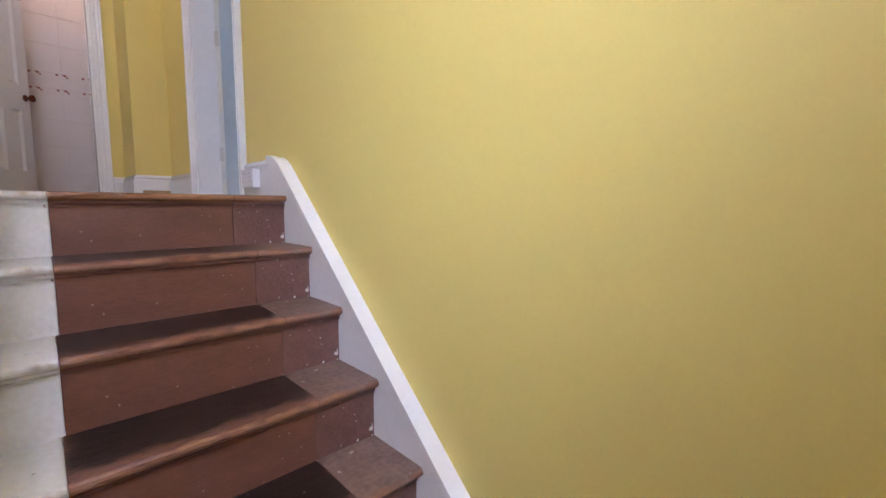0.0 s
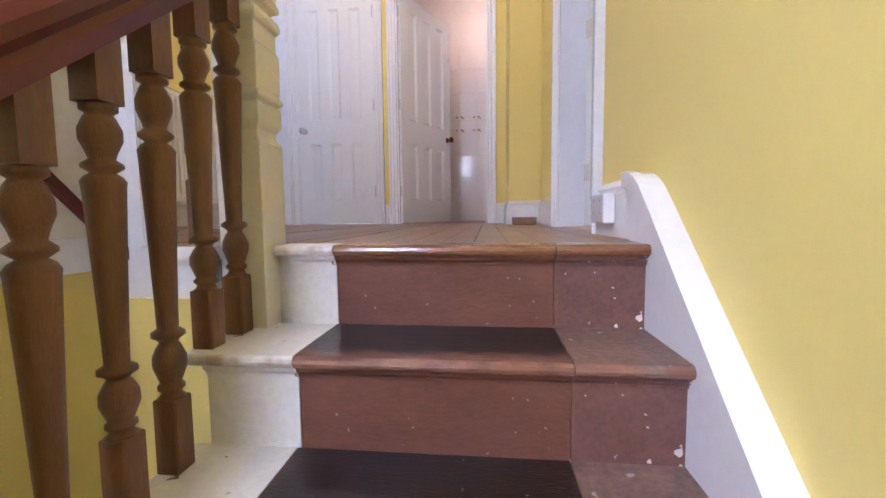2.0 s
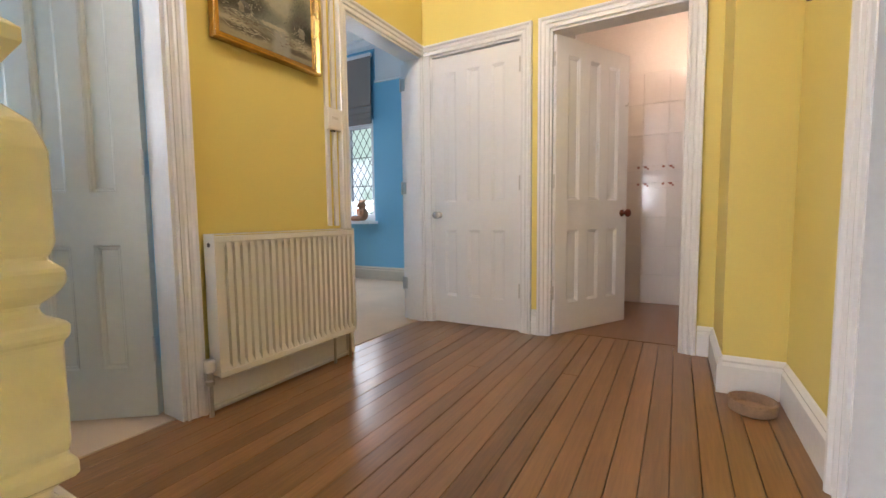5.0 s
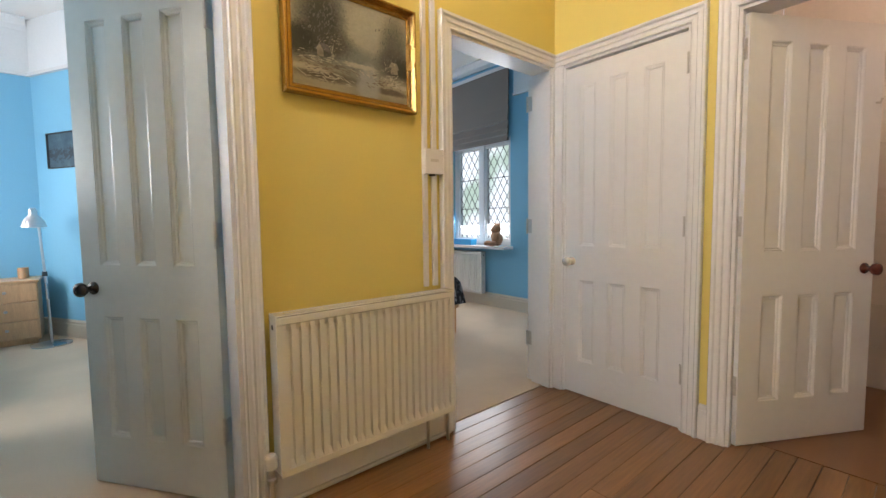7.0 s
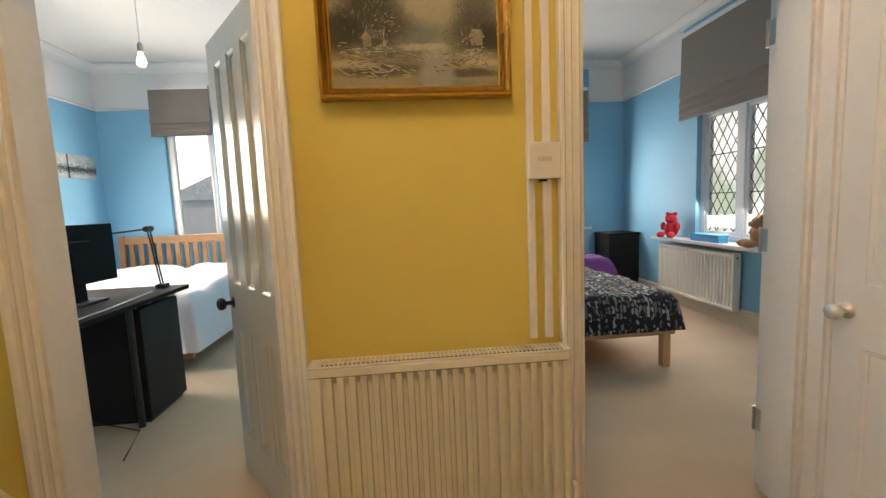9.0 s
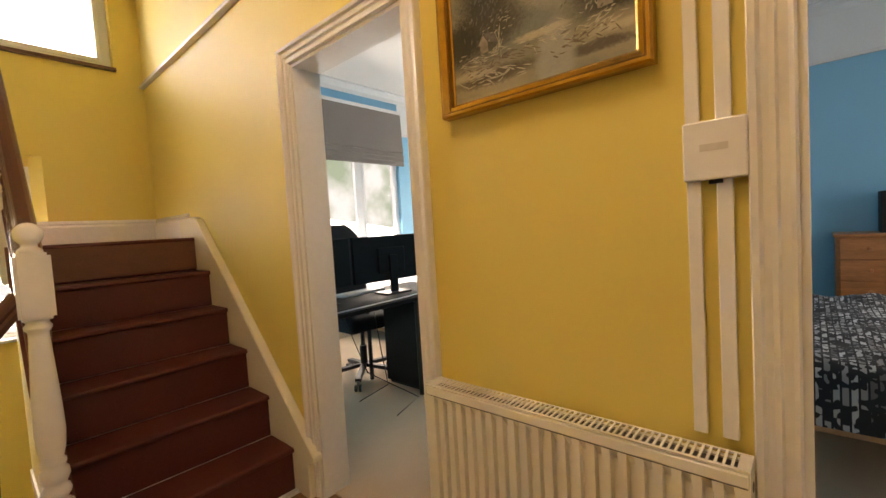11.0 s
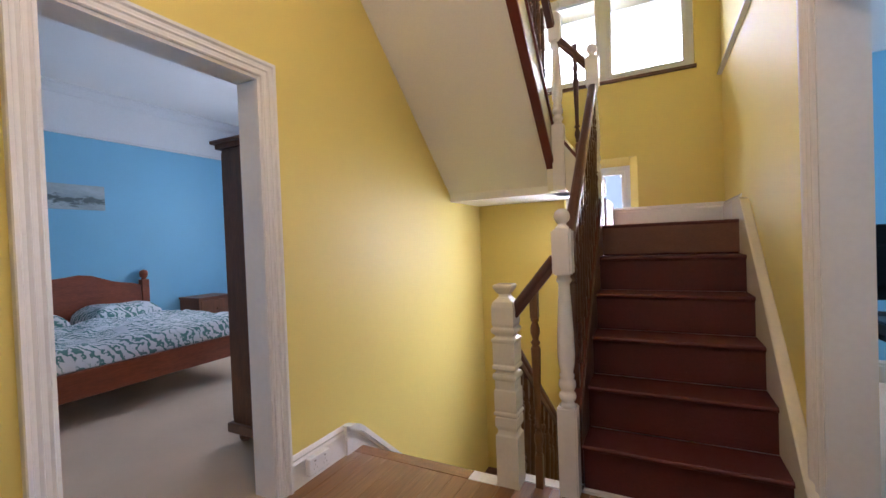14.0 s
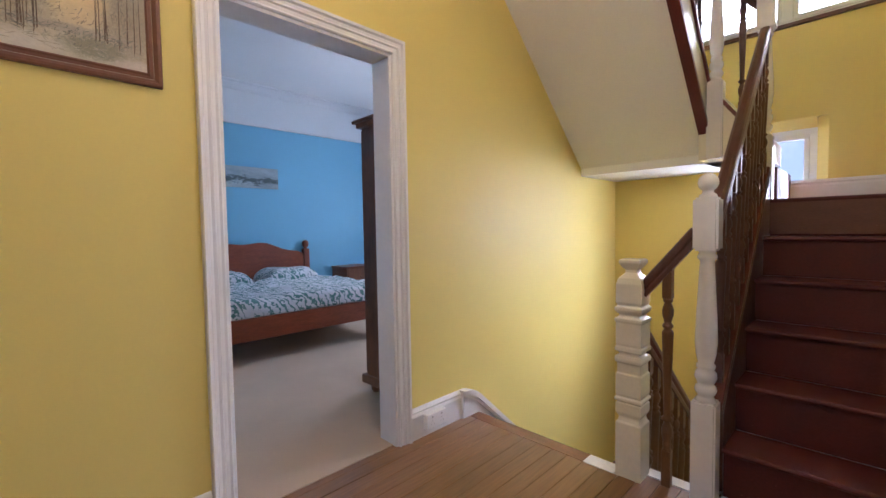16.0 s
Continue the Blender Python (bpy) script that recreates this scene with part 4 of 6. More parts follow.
block("roof_eaves", (-1.6, 0.5, -1.25, -0.75, 3.26, 3.42), UPVC, kind="structure")

# office: walls, ceiling, carpet
OS, OW, ON = -0.80, -5.50, 2.46
CH = 1.76
RT = W - 0.065
wall("wall_office_east", 0, RW, RT, OS, NW[1] + 2.0, 0, CZ, BLUE, [(*OFF, -0.01, DH), (*NW, -0.01, DH)])
wall("wall_office_south", 1, OS - 0.12, OS, OW - 0.12, RW, 0, CZ, BLUE, [(-4.33, -3.07, 0.82, 2.42)])
wall("wall_office_west", 0, OW - 0.12, OW, OS, ON, 0, CZ, BLUE, [(-0.06, 0.50, 0.90, 2.30)])
wall("wall_office_north", 1, ON, ON + 0.10, OW, RW, 0, CZ, BLUE)
CH = 1.60
bm = bmesh.new()
prism(bm, [(OW, CH), (-4.01, ON), (OW, ON)], 2, 0, CZ)
tagged(part("wall_chimney", bm, BLUE), kind="structure")
block("ceiling_office", (OW - 0.1, RT, OS - 0.1, 6.0, CZ, CZ + 0.1), CEIL, kind="structure")
block("carpet", (OW, W - 0.05, OS, 5.8, -0.012, 0.004), CARPET, kind="structure")


def frieze(axis, at, s0, s1, into, base="picture_rail"):
    """White frieze above the picture rail, on the plane axis = at, facing into (+1 or -1)."""
    t = 0.004 * into
    lo, hi = sorted((at, at + t))
    b = (lo, hi, s0, s1, 2.5, CZ) if axis == 0 else (s0, s1, lo, hi, 2.5, CZ)
    block("frieze", b, FRIEZE, kind="structure")
    lo, hi = sorted((at, at + 0.032 * into))
    b = (lo, hi, s0, s1, 2.478, 2.506) if axis == 0 else (s0, s1, lo, hi, 2.478, 2.506)
    block(base, b, WHITE, bevel=0.005, kind="structure")


def cornice(axis, at, s0, s1, into):
    bm = bmesh.new()
    pr = [(0, CZ), (0, CZ - 0.10), (0.015, CZ - 0.10), (0.03, CZ - 0.06), (0.07, CZ - 0.025), (0.10, CZ - 0.015), (0.10, CZ)]
    if axis == 0:
        prism(bm, [(at + into * u, z) for u, z in pr], 1, s0, s1)
    else:
        prism(bm, [(at + into * u, z) for u, z in pr], 0, s0, s1)
    tagged(part("cornice", bm, FRIEZE), kind="structure")


frieze(0, OW, OS, CH, 1)
frieze(1, OS, OW, -4.36, 1)
frieze(1, OS, -3.03, RW, 1)
for z0, z1, d, mat in ((2.5, CZ, 0.004, FRIEZE), (2.478, 2.506, 0.032, WHITE)):
    bm = bmesh.new()
    prism(bm, [(OW, CH), (-4.01, ON), (-4.01 + d * 0.5, ON - d * 0.866), (OW + d * 0.5, CH - d * 0.866)], 2, z0, z1)
    tagged(part("frieze" if mat is FRIEZE else "picture_rail", bm, mat), kind="structure")
frieze(1, ON, -4.0, RW, -1)
cornice(0, OW, OS, CH, 1)
cornice(1, OS, OW, RW, 1)
cornice(1, ON, -4.0, RW, -1)
SKB = material("cream skirting paint", (0.62, 0.55, 0.44), 0.35, var=0.05)
for p, q, d in (((OW, OS), (OW, CH), (1, 0)), ((OW, CH), (-4.01, ON), (0.5, -0.866)), ((-4.0, ON), (RW, ON), (0, -1)), ((OW, OS), (RW, OS), (0, 1))):
    skirting(p, q, d, mat=SKB)
window("window_office", 1.26, 1.60, pose(-4.33, OS - 0.08, 0.82), 2, 0.06)
window("window_office", 0.56, 1.40, pose(OW - 0.08, 0.50, 0.90, 0, 0, -90), 1, 0.05)
block("window_sill", (-4.40, -3.0, OS - 0.06, OS + 0.06, 0.79, 0.82), WHITE, bevel=0.004, kind="structure")
block("window_sill", (OW - 0.06, OW + 0.04, -0.10, 0.54, 0.872, 0.90), WHITE, bevel=0.004, kind="structure")
backdrop((-25.0, -3.41, -12.02, -12.0, -6.0, 11.0), TREES)
backdrop((-18.02, -18.0, -15.0, 1.95, -6.0, 11.0), OVERCAST)
HB = material("pale brick house front", (0.78, 0.74, 0.72), 0.9, var=0.2, scale=6)
hs = tagged(thing("house", pose(-7.1, -0.1, 0)), "distant gabled house with a tiled roof beyond the window", "house")
bm = bmesh.new()
box(bm, -0.1, 0.0, -0.9, 0.9, -0.5, 1.45)
part("wall", bm, HB, hs)
bm = bmesh.new()
prism(bm, [(-1.0, 1.45), (0.15, 1.95), (1.1, 1.45)], 0, -0.14, 0.04)
part("roof", bm, material("grey roof tiles", (0.72, 0.71, 0.70), 0.9, var=0.3, scale=18), hs)


def blind(m, w, h, label):
    """A Roman blind, top at z = 0, hanging down, front towards -y."""
    e = tagged(thing("roman_blind", m), label, "blind")
    bm = bmesh.new()
    prism(bm, [(0.0, 0.0), (-0.012, 0.0), (-0.022, -h * 0.55), (-0.034, -h * 0.70), (-0.014, -h * 0.72), (-0.010, -h * 0.72), (-0.010, -h * 0.5)], 0, 0, w)
    part("upper_fabric", bm, BLIND, e)
    for i in range(3):
        z = -h * 0.72 - i * h * 0.075
        bm = bmesh.new()
        prism(bm, [(-0.008, z), (-0.020, z - 0.004), (-0.036, z - h * 0.085), (-0.026, z - h * 0.10), (-0.010, z - h * 0.09)], 0, 0, w)
        part("fold", bm, BLIND, e)
    bm = bmesh.new()
    box(bm, 0, w, -0.02, 0.02, -0.02, 0.02)
    part("head_rail", bm, WHITE, e)
    return e


blind(pose(-3.05, OS + 0.045, 2.765, 0, 0, 180), 1.31, 0.72, "taupe Roman blind drawn half up above the office window")
blind(pose(OW + 0.045, -0.16, 2.72, 0, 0, 90), 0.68, 0.58, "taupe Roman blind above the window behind the oak bed")

DRK = [(0.035, 0.04, 0.04), (0.14, 0.15, 0.13), (0.36, 0.36, 0.33)]


def painting_material(name, dark, mid, light, scale=6.0, seed=0.0):
    """A landscape of cloudy sky, dark trees and pale ground, out of noise."""
    m = bpy.data.materials.new(name)
    m.use_nodes = True
    n, l = m.node_tree.nodes, m.node_tree.links
    b = n["Principled BSDF"]
    b.inputs["Roughness"].default_value = 0.55
    tc = n.new("ShaderNodeTexCoord")
    mp = n.new("ShaderNodeMapping")
    mp.inputs["Location"].default_value = (seed, seed * 2, seed)
    l.new(tc.outputs["Generated"], mp.inputs[0])
    sp = n.new("ShaderNodeSeparateXYZ")
    l.new(tc.outputs["Generated"], sp.inputs[0])
    big = n.new("ShaderNodeTexNoise")
    big.inputs["Scale"].default_value, big.inputs["Detail"].default_value, big.inputs["Roughness"].default_value = scale * 0.5, 9, 0.7
    l.new(mp.outputs[0], big.inputs[0])
    sky_r = n.new("ShaderNodeMapRange")
    sky_r.inputs[1].default_value, sky_r.inputs[2].default_value = 0.35, 0.65
    l.new(big.outputs[0], sky_r.inputs[0])
    c = n.new("ShaderNodeMix")
    c.data_type = "RGBA"
    c.inputs[6].default_value, c.inputs[7].default_value = (*mid, 1), (*light, 1)
    l.new(sky_r.outputs[0], c.inputs[0])
    fine = n.new("ShaderNodeTexNoise")
    fine.inputs["Scale"].default_value, fine.inputs["Detail"].default_value, fine.inputs["Roughness"].default_value = scale * 1.6, 10, 0.75
    l.new(mp.outputs[0], fine.inputs[0])
    band = n.new("ShaderNodeMath")
    band.operation = "SUBTRACT"
    l.new(sp.outputs[2], band.inputs[0])
    band.inputs[1].default_value = 0.38
    ab = n.new("ShaderNodeMath")
    ab.operation = "ABSOLUTE"
    l.new(band.outputs[0], ab.inputs[0])
    k = n.new("ShaderNodeMath")
    k.operation = "MULTIPLY_ADD"
    l.new(ab.outputs[0], k.inputs[0])
    k.inputs[1].default_value = -0.75
    l.new(fine.outputs[0], k.inputs[2])
    t = n.new("ShaderNodeMapRange")
    t.inputs[1].default_value, t.inputs[2].default_value = 0.36, 0.46
    l.new(k.outputs[0], t.inputs[0])
    d = n.new("ShaderNodeMix")
    d.data_type = "RGBA"
    l.new(t.outputs[0], d.inputs[0])
    l.new(c.outputs[2], d.inputs[6])
    d.inputs[7].default_value = (*dark, 1)
    l.new(d.outputs[2], b.inputs["Base Color"])
    return m


def picture(name, w, h, m, art, frame_mat, fw, label, fd=0.025, mount=None, shapes=()):
    """In its own x-z plane, centre at the origin, front towards -y."""
    e = tagged(thing(name, m), label, "picture")
    bm = bmesh.new()
    box(bm, -w / 2 + 0.002, w / 2 - 0.002, -0.010 if fw else -fd, -0.001, -h / 2 + 0.002, h / 2 - 0.002)
    part("canvas", bm, art, e)
    if fw:
        bm = bmesh.new()
        a, c = w / 2, h / 2
        sweep(bm, [(a - fw, -(c - fw)), (-(a - fw), -(c - fw)), (-(a - fw), c - fw), (a - fw, c - fw)],
              [(0, 0), (0, 0.012), (fw * 0.12, 0.015), (fw * 0.22, fd * 0.62), (fw * 0.45, fd * 0.55), (fw * 0.72, fd), (fw * 0.9, fd), (fw, fd * 0.8), (fw, 0)],
              lambda x, z, p: (x, -p, z), closed=True)
        part("frame", bm, frame_mat, e)
    for nm, outline, mat, d in shapes:
        bm = bmesh.new()
        prism(bm, [(x * (w / 2 - fw), z * (h / 2 - fw)) for x, z in outline], 1, -0.0102 - d, -0.0095)
        part(nm, bm, mat, e)
    return e


def scene_painting(name, low, high, blobs, seed=0.0, wob=0.10, brush=0.5):
    """Oil painting: a ground that shades upwards, then soft-edged dabs (x, z, half width, half height, colour, softness, ragged)."""
    m = bpy.data.materials.new(name)
    m.use_nodes = True
    n, l = m.node_tree.nodes, m.node_tree.links
    b = n["Principled BSDF"]
    b.inputs["Roughness"].default_value = 0.6
    b.inputs["Specular IOR Level"].default_value = 0.15

    def maths(op, *a):
        k = n.new("ShaderNodeMath")
        k.operation = op
        for i, v in enumerate(a):
            if isinstance(v, (int, float)):
                k.inputs[i].default_value = v
            else:
                l.new(v, k.inputs[i])
        return k.outputs[0]

    def noise(scale, detail, off):
        mp = n.new("ShaderNodeMapping")
        mp.inputs["Location"].default_value = (seed + off, off, seed)
        l.new(tc.outputs["Generated"], mp.inputs[0])
        k = n.new("ShaderNodeTexNoise")
        k.inputs["Scale"].default_value, k.inputs["Detail"].default_value, k.inputs["Roughness"].default_value = scale, detail, 0.7
        l.new(mp.outputs[0], k.inputs[0])
        return maths("SUBTRACT", k.outputs[0], 0.5)

    def blend(fac, a, c):
        k = n.new("ShaderNodeMix")
        k.data_type = "RGBA"
        l.new(fac, k.inputs[0])
        for i, v in ((6, a), (7, c)):
            if isinstance(v, tuple):
                k.inputs[i].default_value = (*v, 1)
            else:
                l.new(v, k.inputs[i])
        return k.outputs[2]
    tc = n.new("ShaderNodeTexCoord")
    sp = n.new("ShaderNodeSeparateXYZ")
    l.new(tc.outputs["Generated"], sp.inputs[0])
    broad, fine, tiny = noise(5, 6, 0.0), noise(22, 6, 3.1), noise(60, 4, 7.7)
    x = maths("ADD", sp.outputs[0], maths("MULTIPLY", fine, wob))
    z = maths("ADD", sp.outputs[2], maths("MULTIPLY", noise(18, 6, 5.3), wob))
    col = blend(maths("ADD", sp.outputs[2], maths("MULTIPLY", broad, 0.8)), low, high)
    for cx, cz, rx, rz, c, soft, rag in blobs:
        d = maths("ADD", maths("POWER", maths("ABSOLUTE", maths("DIVIDE", maths("SUBTRACT", x, cx), rx)), 2.0), maths("POWER", maths("ABSOLUTE", maths("DIVIDE", maths("SUBTRACT", z, cz), rz)), 2.0))
        r = n.new("ShaderNodeMapRange")
        r.inputs[1].default_value, r.inputs[2].default_value = 1 - soft, 1 + soft
        r.inputs[3].default_value, r.inputs[4].default_value = 0.92, 0.0
        l.new(maths("ADD", d, maths("MULTIPLY", tiny, rag)), r.inputs[0])
        col = blend(r.outputs[0], col, c)
    hs = n.new("ShaderNodeHueSaturation")
    l.new(col, hs.inputs["Color"])
    l.new(maths("ADD", 1.0, maths("ADD", maths("MULTIPLY", tiny, brush), maths("MULTIPLY", fine, brush))), hs.inputs["Value"])
    l.new(hs.outputs[0], b.inputs["Base Color"])
    return m


GILT = material("worn gilt frame", (0.50, 0.31, 0.09), 0.26, 0.9, var=0.12, scale=6, grain=30, bump=0.004, dark=(0.36, 0.21, 0.055))
BROWNF = material("brown wooden picture frame", (0.16, 0.065, 0.035), 0.4, var=0.15)
FOG, TREED, PALEP = (0.34, 0.32, 0.24), (0.045, 0.045, 0.034), (0.42, 0.38, 0.28)
ART1 = scene_painting("brooding landscape painting", (0.15, 0.15, 0.12), (0.36, 0.335, 0.24), (
    (0.25, 0.95, 0.30, 0.30, (0.19, 0.19, 0.15), 0.8, 1.0), (0.60, 0.72, 0.16, 0.22, FOG, 0.9, 0.6),
    (0.45, 0.42, 0.22, 0.10, (0.17, 0.18, 0.155), 0.8, 0.6),
    (0.27, 0.66, 0.15, 0.30, TREED, 0.75, 1.2), (0.30, 0.50, 0.18, 0.12, (0.07, 0.065, 0.048), 0.8, 1.4), (0.10, 0.46, 0.12, 0.14, TREED, 0.6, 2.0), (0.83, 0.56, 0.11, 0.28, (0.11, 0.11, 0.085), 0.8, 1.2), (0.83, 0.44, 0.14, 0.13, (0.08, 0.075, 0.06), 0.8, 1.4),
    (0.90, 0.38, 0.10, 0.12, TREED, 0.6, 1.5),
    (0.16, 0.13, 0.34, 0.15, (0.32, 0.29, 0.20), 0.6, 1.5), (0.30, 0.20, 0.22, 0.05, (0.10, 0.085, 0.06), 0.6, 1.5),
    (0.85, 0.20, 0.20, 0.12, (0.29, 0.265, 0.19), 0.6, 1.5), (0.78, 0.17, 0.16, 0.03, (0.095, 0.08, 0.06), 0.6, 1.5),
    (0.61, 0.17, 0.09, 0.20, (0.30, 0.30, 0.27), 0.5, 0.8), (0.55, 0.35, 0.12, 0.02, PALEP, 0.6, 1.0),
    (0.16, 0.24, 0.14, 0.025, PALEP, 0.7, 1.5), (0.88, 0.24, 0.11, 0.022, PALEP, 0.7, 1.5),
    (0.10, 0.07, 0.12, 0.02, (0.36, 0.33, 0.25), 0.7, 1.5)), 1.3, 0.05, 0.35)
PALE = material("pale painted path", (0.27, 0.24, 0.18), 0.6, var=0.25, scale=20, grain=80)
STONE = material("painted cottage wall", (0.25, 0.21, 0.15), 0.6, var=0.3, scale=30, grain=90)
THATCH = material("painted dark roof", (0.12, 0.105, 0.09), 0.6, var=0.3, scale=30)
TREEP = material("painted tree", (0.10, 0.10, 0.08), 0.6, var=0.4, scale=30, grain=120)


def crown(cx, cz, rx, rz, seed):
    g = random.Random(seed)
    return [(cx + rx * math.cos(a) * g.uniform(0.72, 1.12), cz + rz * math.sin(a) * g.uniform(0.72, 1.12)) for a in [2 * math.pi * i / 22 for i in range(22)]]


picture("picture_landscape", 0.585, 0.44, pose(W + 0.004, 2.828, 1.768, 0, 0, 90), ART1, GILT, 0.038, "gilt-framed landscape painting of trees, cottages and a stream", 0.04, shapes=(
    ("painted_cottage", [(-0.62, -0.34), (-0.62, -0.20), (-0.57, -0.10), (-0.52, -0.20), (-0.52, -0.34)], STONE, 0.0005),
    ("painted_roof", [(-0.645, -0.21), (-0.575, -0.06), (-0.56, -0.07), (-0.62, -0.22)], PALE, 0.0007),
    ("painted_roof", [(-0.575, -0.06), (-0.44, -0.08), (-0.40, -0.24), (-0.52, -0.20)], THATCH, 0.0006),
    ("painted_cottage", [(0.68, -0.34), (0.68, -0.20), (0.82, -0.20), (0.82, -0.34)], STONE, 0.0005),
    ("painted_roof", [(0.64, -0.21), (0.70, -0.07), (0.80, -0.08), (0.85, -0.21)], PALE, 0.0006)))


def strokes(parent, dabs, w, h, seed):
    """Thin raised strokes of paint; dabs: (x, z, spread x, spread z, count, length, width, lean, material), in halves of the canvas."""
    g = random.Random(seed)
    for cx, cz, sx, sz, count, ln, wd, lean, mat in dabs:
        bm = bmesh.new()
        for _ in range(count):
            x, z = (cx + g.gauss(0, sx)) * w / 2, (cz + g.gauss(0, sz)) * h / 2
            if abs(x) > w * 0.46 or abs(z) > h * 0.46:
                continue
            a = radians(lean + g.gauss(0, 22))
            u, v = Vector((math.cos(a), math.sin(a))), Vector((-math.sin(a), math.cos(a)))
            q, k = g.uniform(0.4, 1.0) * ln / 2, g.uniform(0.5, 1.0) * wd / 2
            o = Vector((x, z))
            pts = [o - u * q, o - u * q * 0.3 + v * k, o + u * q * 0.5 + v * k * 0.8, o + u * q, o + u * q * 0.4 - v * k, o - u * q * 0.4 - v * k * 0.9]
            d = g.uniform(0.0102, 0.0112)
            bm.faces.new([bm.verts.new((p.x, -d, p.y)) for p in pts])
        part("brush_strokes", bm, mat, parent)


LANDSCAPE = [ob for ob in scene.objects if ob.name.startswith("picture_landscape")][0]
SNOWP = material("painted pale highlight", (0.40, 0.37, 0.28), 0.6, var=0.2, scale=30)
EARTH = material("painted brown earth", (0.14, 0.105, 0.07), 0.6, var=0.3, scale=30)
MISTP = material("painted grey foliage", (0.095, 0.092, 0.068), 0.6, var=0.3, scale=30)
strokes(LANDSCAPE, (
    (-0.50, 0.45, 0.17, 0.34, 130, 0.020, 0.006, 70, TREEP), (-0.50, 0.35, 0.20, 0.30, 35, 0.016, 0.004, 60, MISTP),
    (0.66, 0.15, 0.13, 0.30, 100, 0.018, 0.005, 80, TREEP), (0.66, 0.20, 0.15, 0.30, 30, 0.015, 0.004, 70, MISTP),
    (-0.38, -0.02, 0.09, 0.10, 34, 0.016, 0.0022, 20, SNOWP), (-0.36, -0.28, 0.02, 0.10, 8, 0.05, 0.003, 88, SNOWP),
    (-0.62, -0.42, 0.22, 0.05, 50, 0.030, 0.0035, 0, SNOWP), (-0.35, -0.52, 0.26, 0.06, 50, 0.034, 0.004, -6, EARTH),
    (-0.55, -0.72, 0.25, 0.07, 40, 0.040, 0.004, -4, SNOWP), (0.70, -0.52, 0.17, 0.07, 50, 0.030, 0.0035, 10, SNOWP),
    (0.62, -0.64, 0.18, 0.06, 36, 0.030, 0.004, -8, EARTH), (0.66, -0.22, 0.06, 0.06, 18, 0.014, 0.003, 60, SNOWP),
    (0.20, -0.45, 0.14, 0.07, 26, 0.036, 0.0025, -12, SNOWP), (0.12, -0.33, 0.18, 0.02, 18, 0.030, 0.002, 0, SNOWP)), 0.51, 0.364, 8)
ART2 = scene_painting("woodland print", (0.46, 0.42, 0.34), (0.66, 0.55, 0.33), (
    (0.20, 0.75, 0.22, 0.50, (0.36, 0.31, 0.22), 0.8, 2.5), (0.85, 0.75, 0.20, 0.55, (0.34, 0.29, 0.21), 0.8, 2.5),
    (0.55, 0.75, 0.14, 0.32, (0.72, 0.56, 0.30), 0.8, 0.6), (0.40, 0.36, 0.40, 0.04, (0.40, 0.35, 0.28), 0.7, 2.0),
    (0.62, 0.24, 0.16, 0.09, (0.28, 0.27, 0.19), 0.6, 2.5), (0.20, 0.16, 0.26, 0.10, (0.58, 0.54, 0.47), 0.7, 1.5),
    (0.86, 0.12, 0.12, 0.08, (0.56, 0.50, 0.44), 0.7, 1.5)), 3.0, 0.06, 0.35)
TR = material("painted trunk", (0.13, 0.085, 0.055), 0.6, var=0.3)
trunks = []
gg = random.Random(4)
for i in range(24):
    x = gg.choice((-1, 1)) * gg.uniform(0.32, 0.92)
    wd = gg.uniform(0.003, 0.010)
    ln = gg.uniform(-0.03, 0.03)
    trunks.append(("painted_trunk", [(x - wd, -0.5 + gg.uniform(-0.2, 0.2)), (x + wd, -0.5), (x + wd * 0.4 + ln, 0.97), (x - wd * 0.4 + ln, 0.97)], TR, 0.0004))
picture("picture_woodland", 0.46, 0.345, pose(E - 0.004, 3.325, 1.770, 0, 0, -90), ART2, BROWNF, 0.042, "woodland print in a flat brown wooden frame", 0.018, shapes=trunks)
WOODLAND = [ob for ob in scene.objects if ob.name.startswith("picture_woodland")][0]
TWIG = material("painted grey-brown twigs", (0.30, 0.25, 0.19), 0.6, var=0.3, scale=40)
SCRUB = material("painted grey scrub", (0.24, 0.23, 0.18), 0.6, var=0.3, scale=40)
strokes(WOODLAND, (
    (-0.62, 0.25, 0.20, 0.38, 190, 0.022, 0.0022, 75, TWIG), (0.70, 0.25, 0.17, 0.38, 170, 0.022, 0.0022, 80, TWIG),
    (0.05, -0.05, 0.30, 0.10, 60, 0.018, 0.002, 40, TWIG), (0.20, -0.50, 0.22, 0.12, 90, 0.014, 0.003, 60, SCRUB),
    (-0.55, -0.42, 0.26, 0.08, 60, 0.030, 0.003, 0, SCRUB), (0.60, -0.38, 0.20, 0.10, 50, 0.020, 0.003, 30, SCRUB),
    (-0.10, -0.70, 0.42, 0.09, 60, 0.034, 0.003, -4, SNOWP)), 0.376, 0.261, 12)
ART3 = painting_material("snow scene print", (0.03, 0.035, 0.035), (0.30, 0.33, 0.33), (0.60, 0.62, 0.60), 8, 5.0)
picture("picture_snow", 0.43, 0.30, pose(OW + 0.002, 1.085, 1.72, 0, 0, 90), ART3, WHITE, 0, "unframed canvas of a bare tree in snow on the blue wall", 0.02)
picture("picture_dark", 0.41, 0.325, pose(OW + 0.427 * 0.866 + 0.0015, CH + 0.427 * 0.5 - 0.0026, 1.765, 0, 0, 30), painting_material("night picture", (0.01, 0.02, 0.03), (0.02, 0.05, 0.08), (0.06, 0.12, 0.16), 7, 8.0), BLACK, 0.01, "small dark blue canvas above the reading lamp")
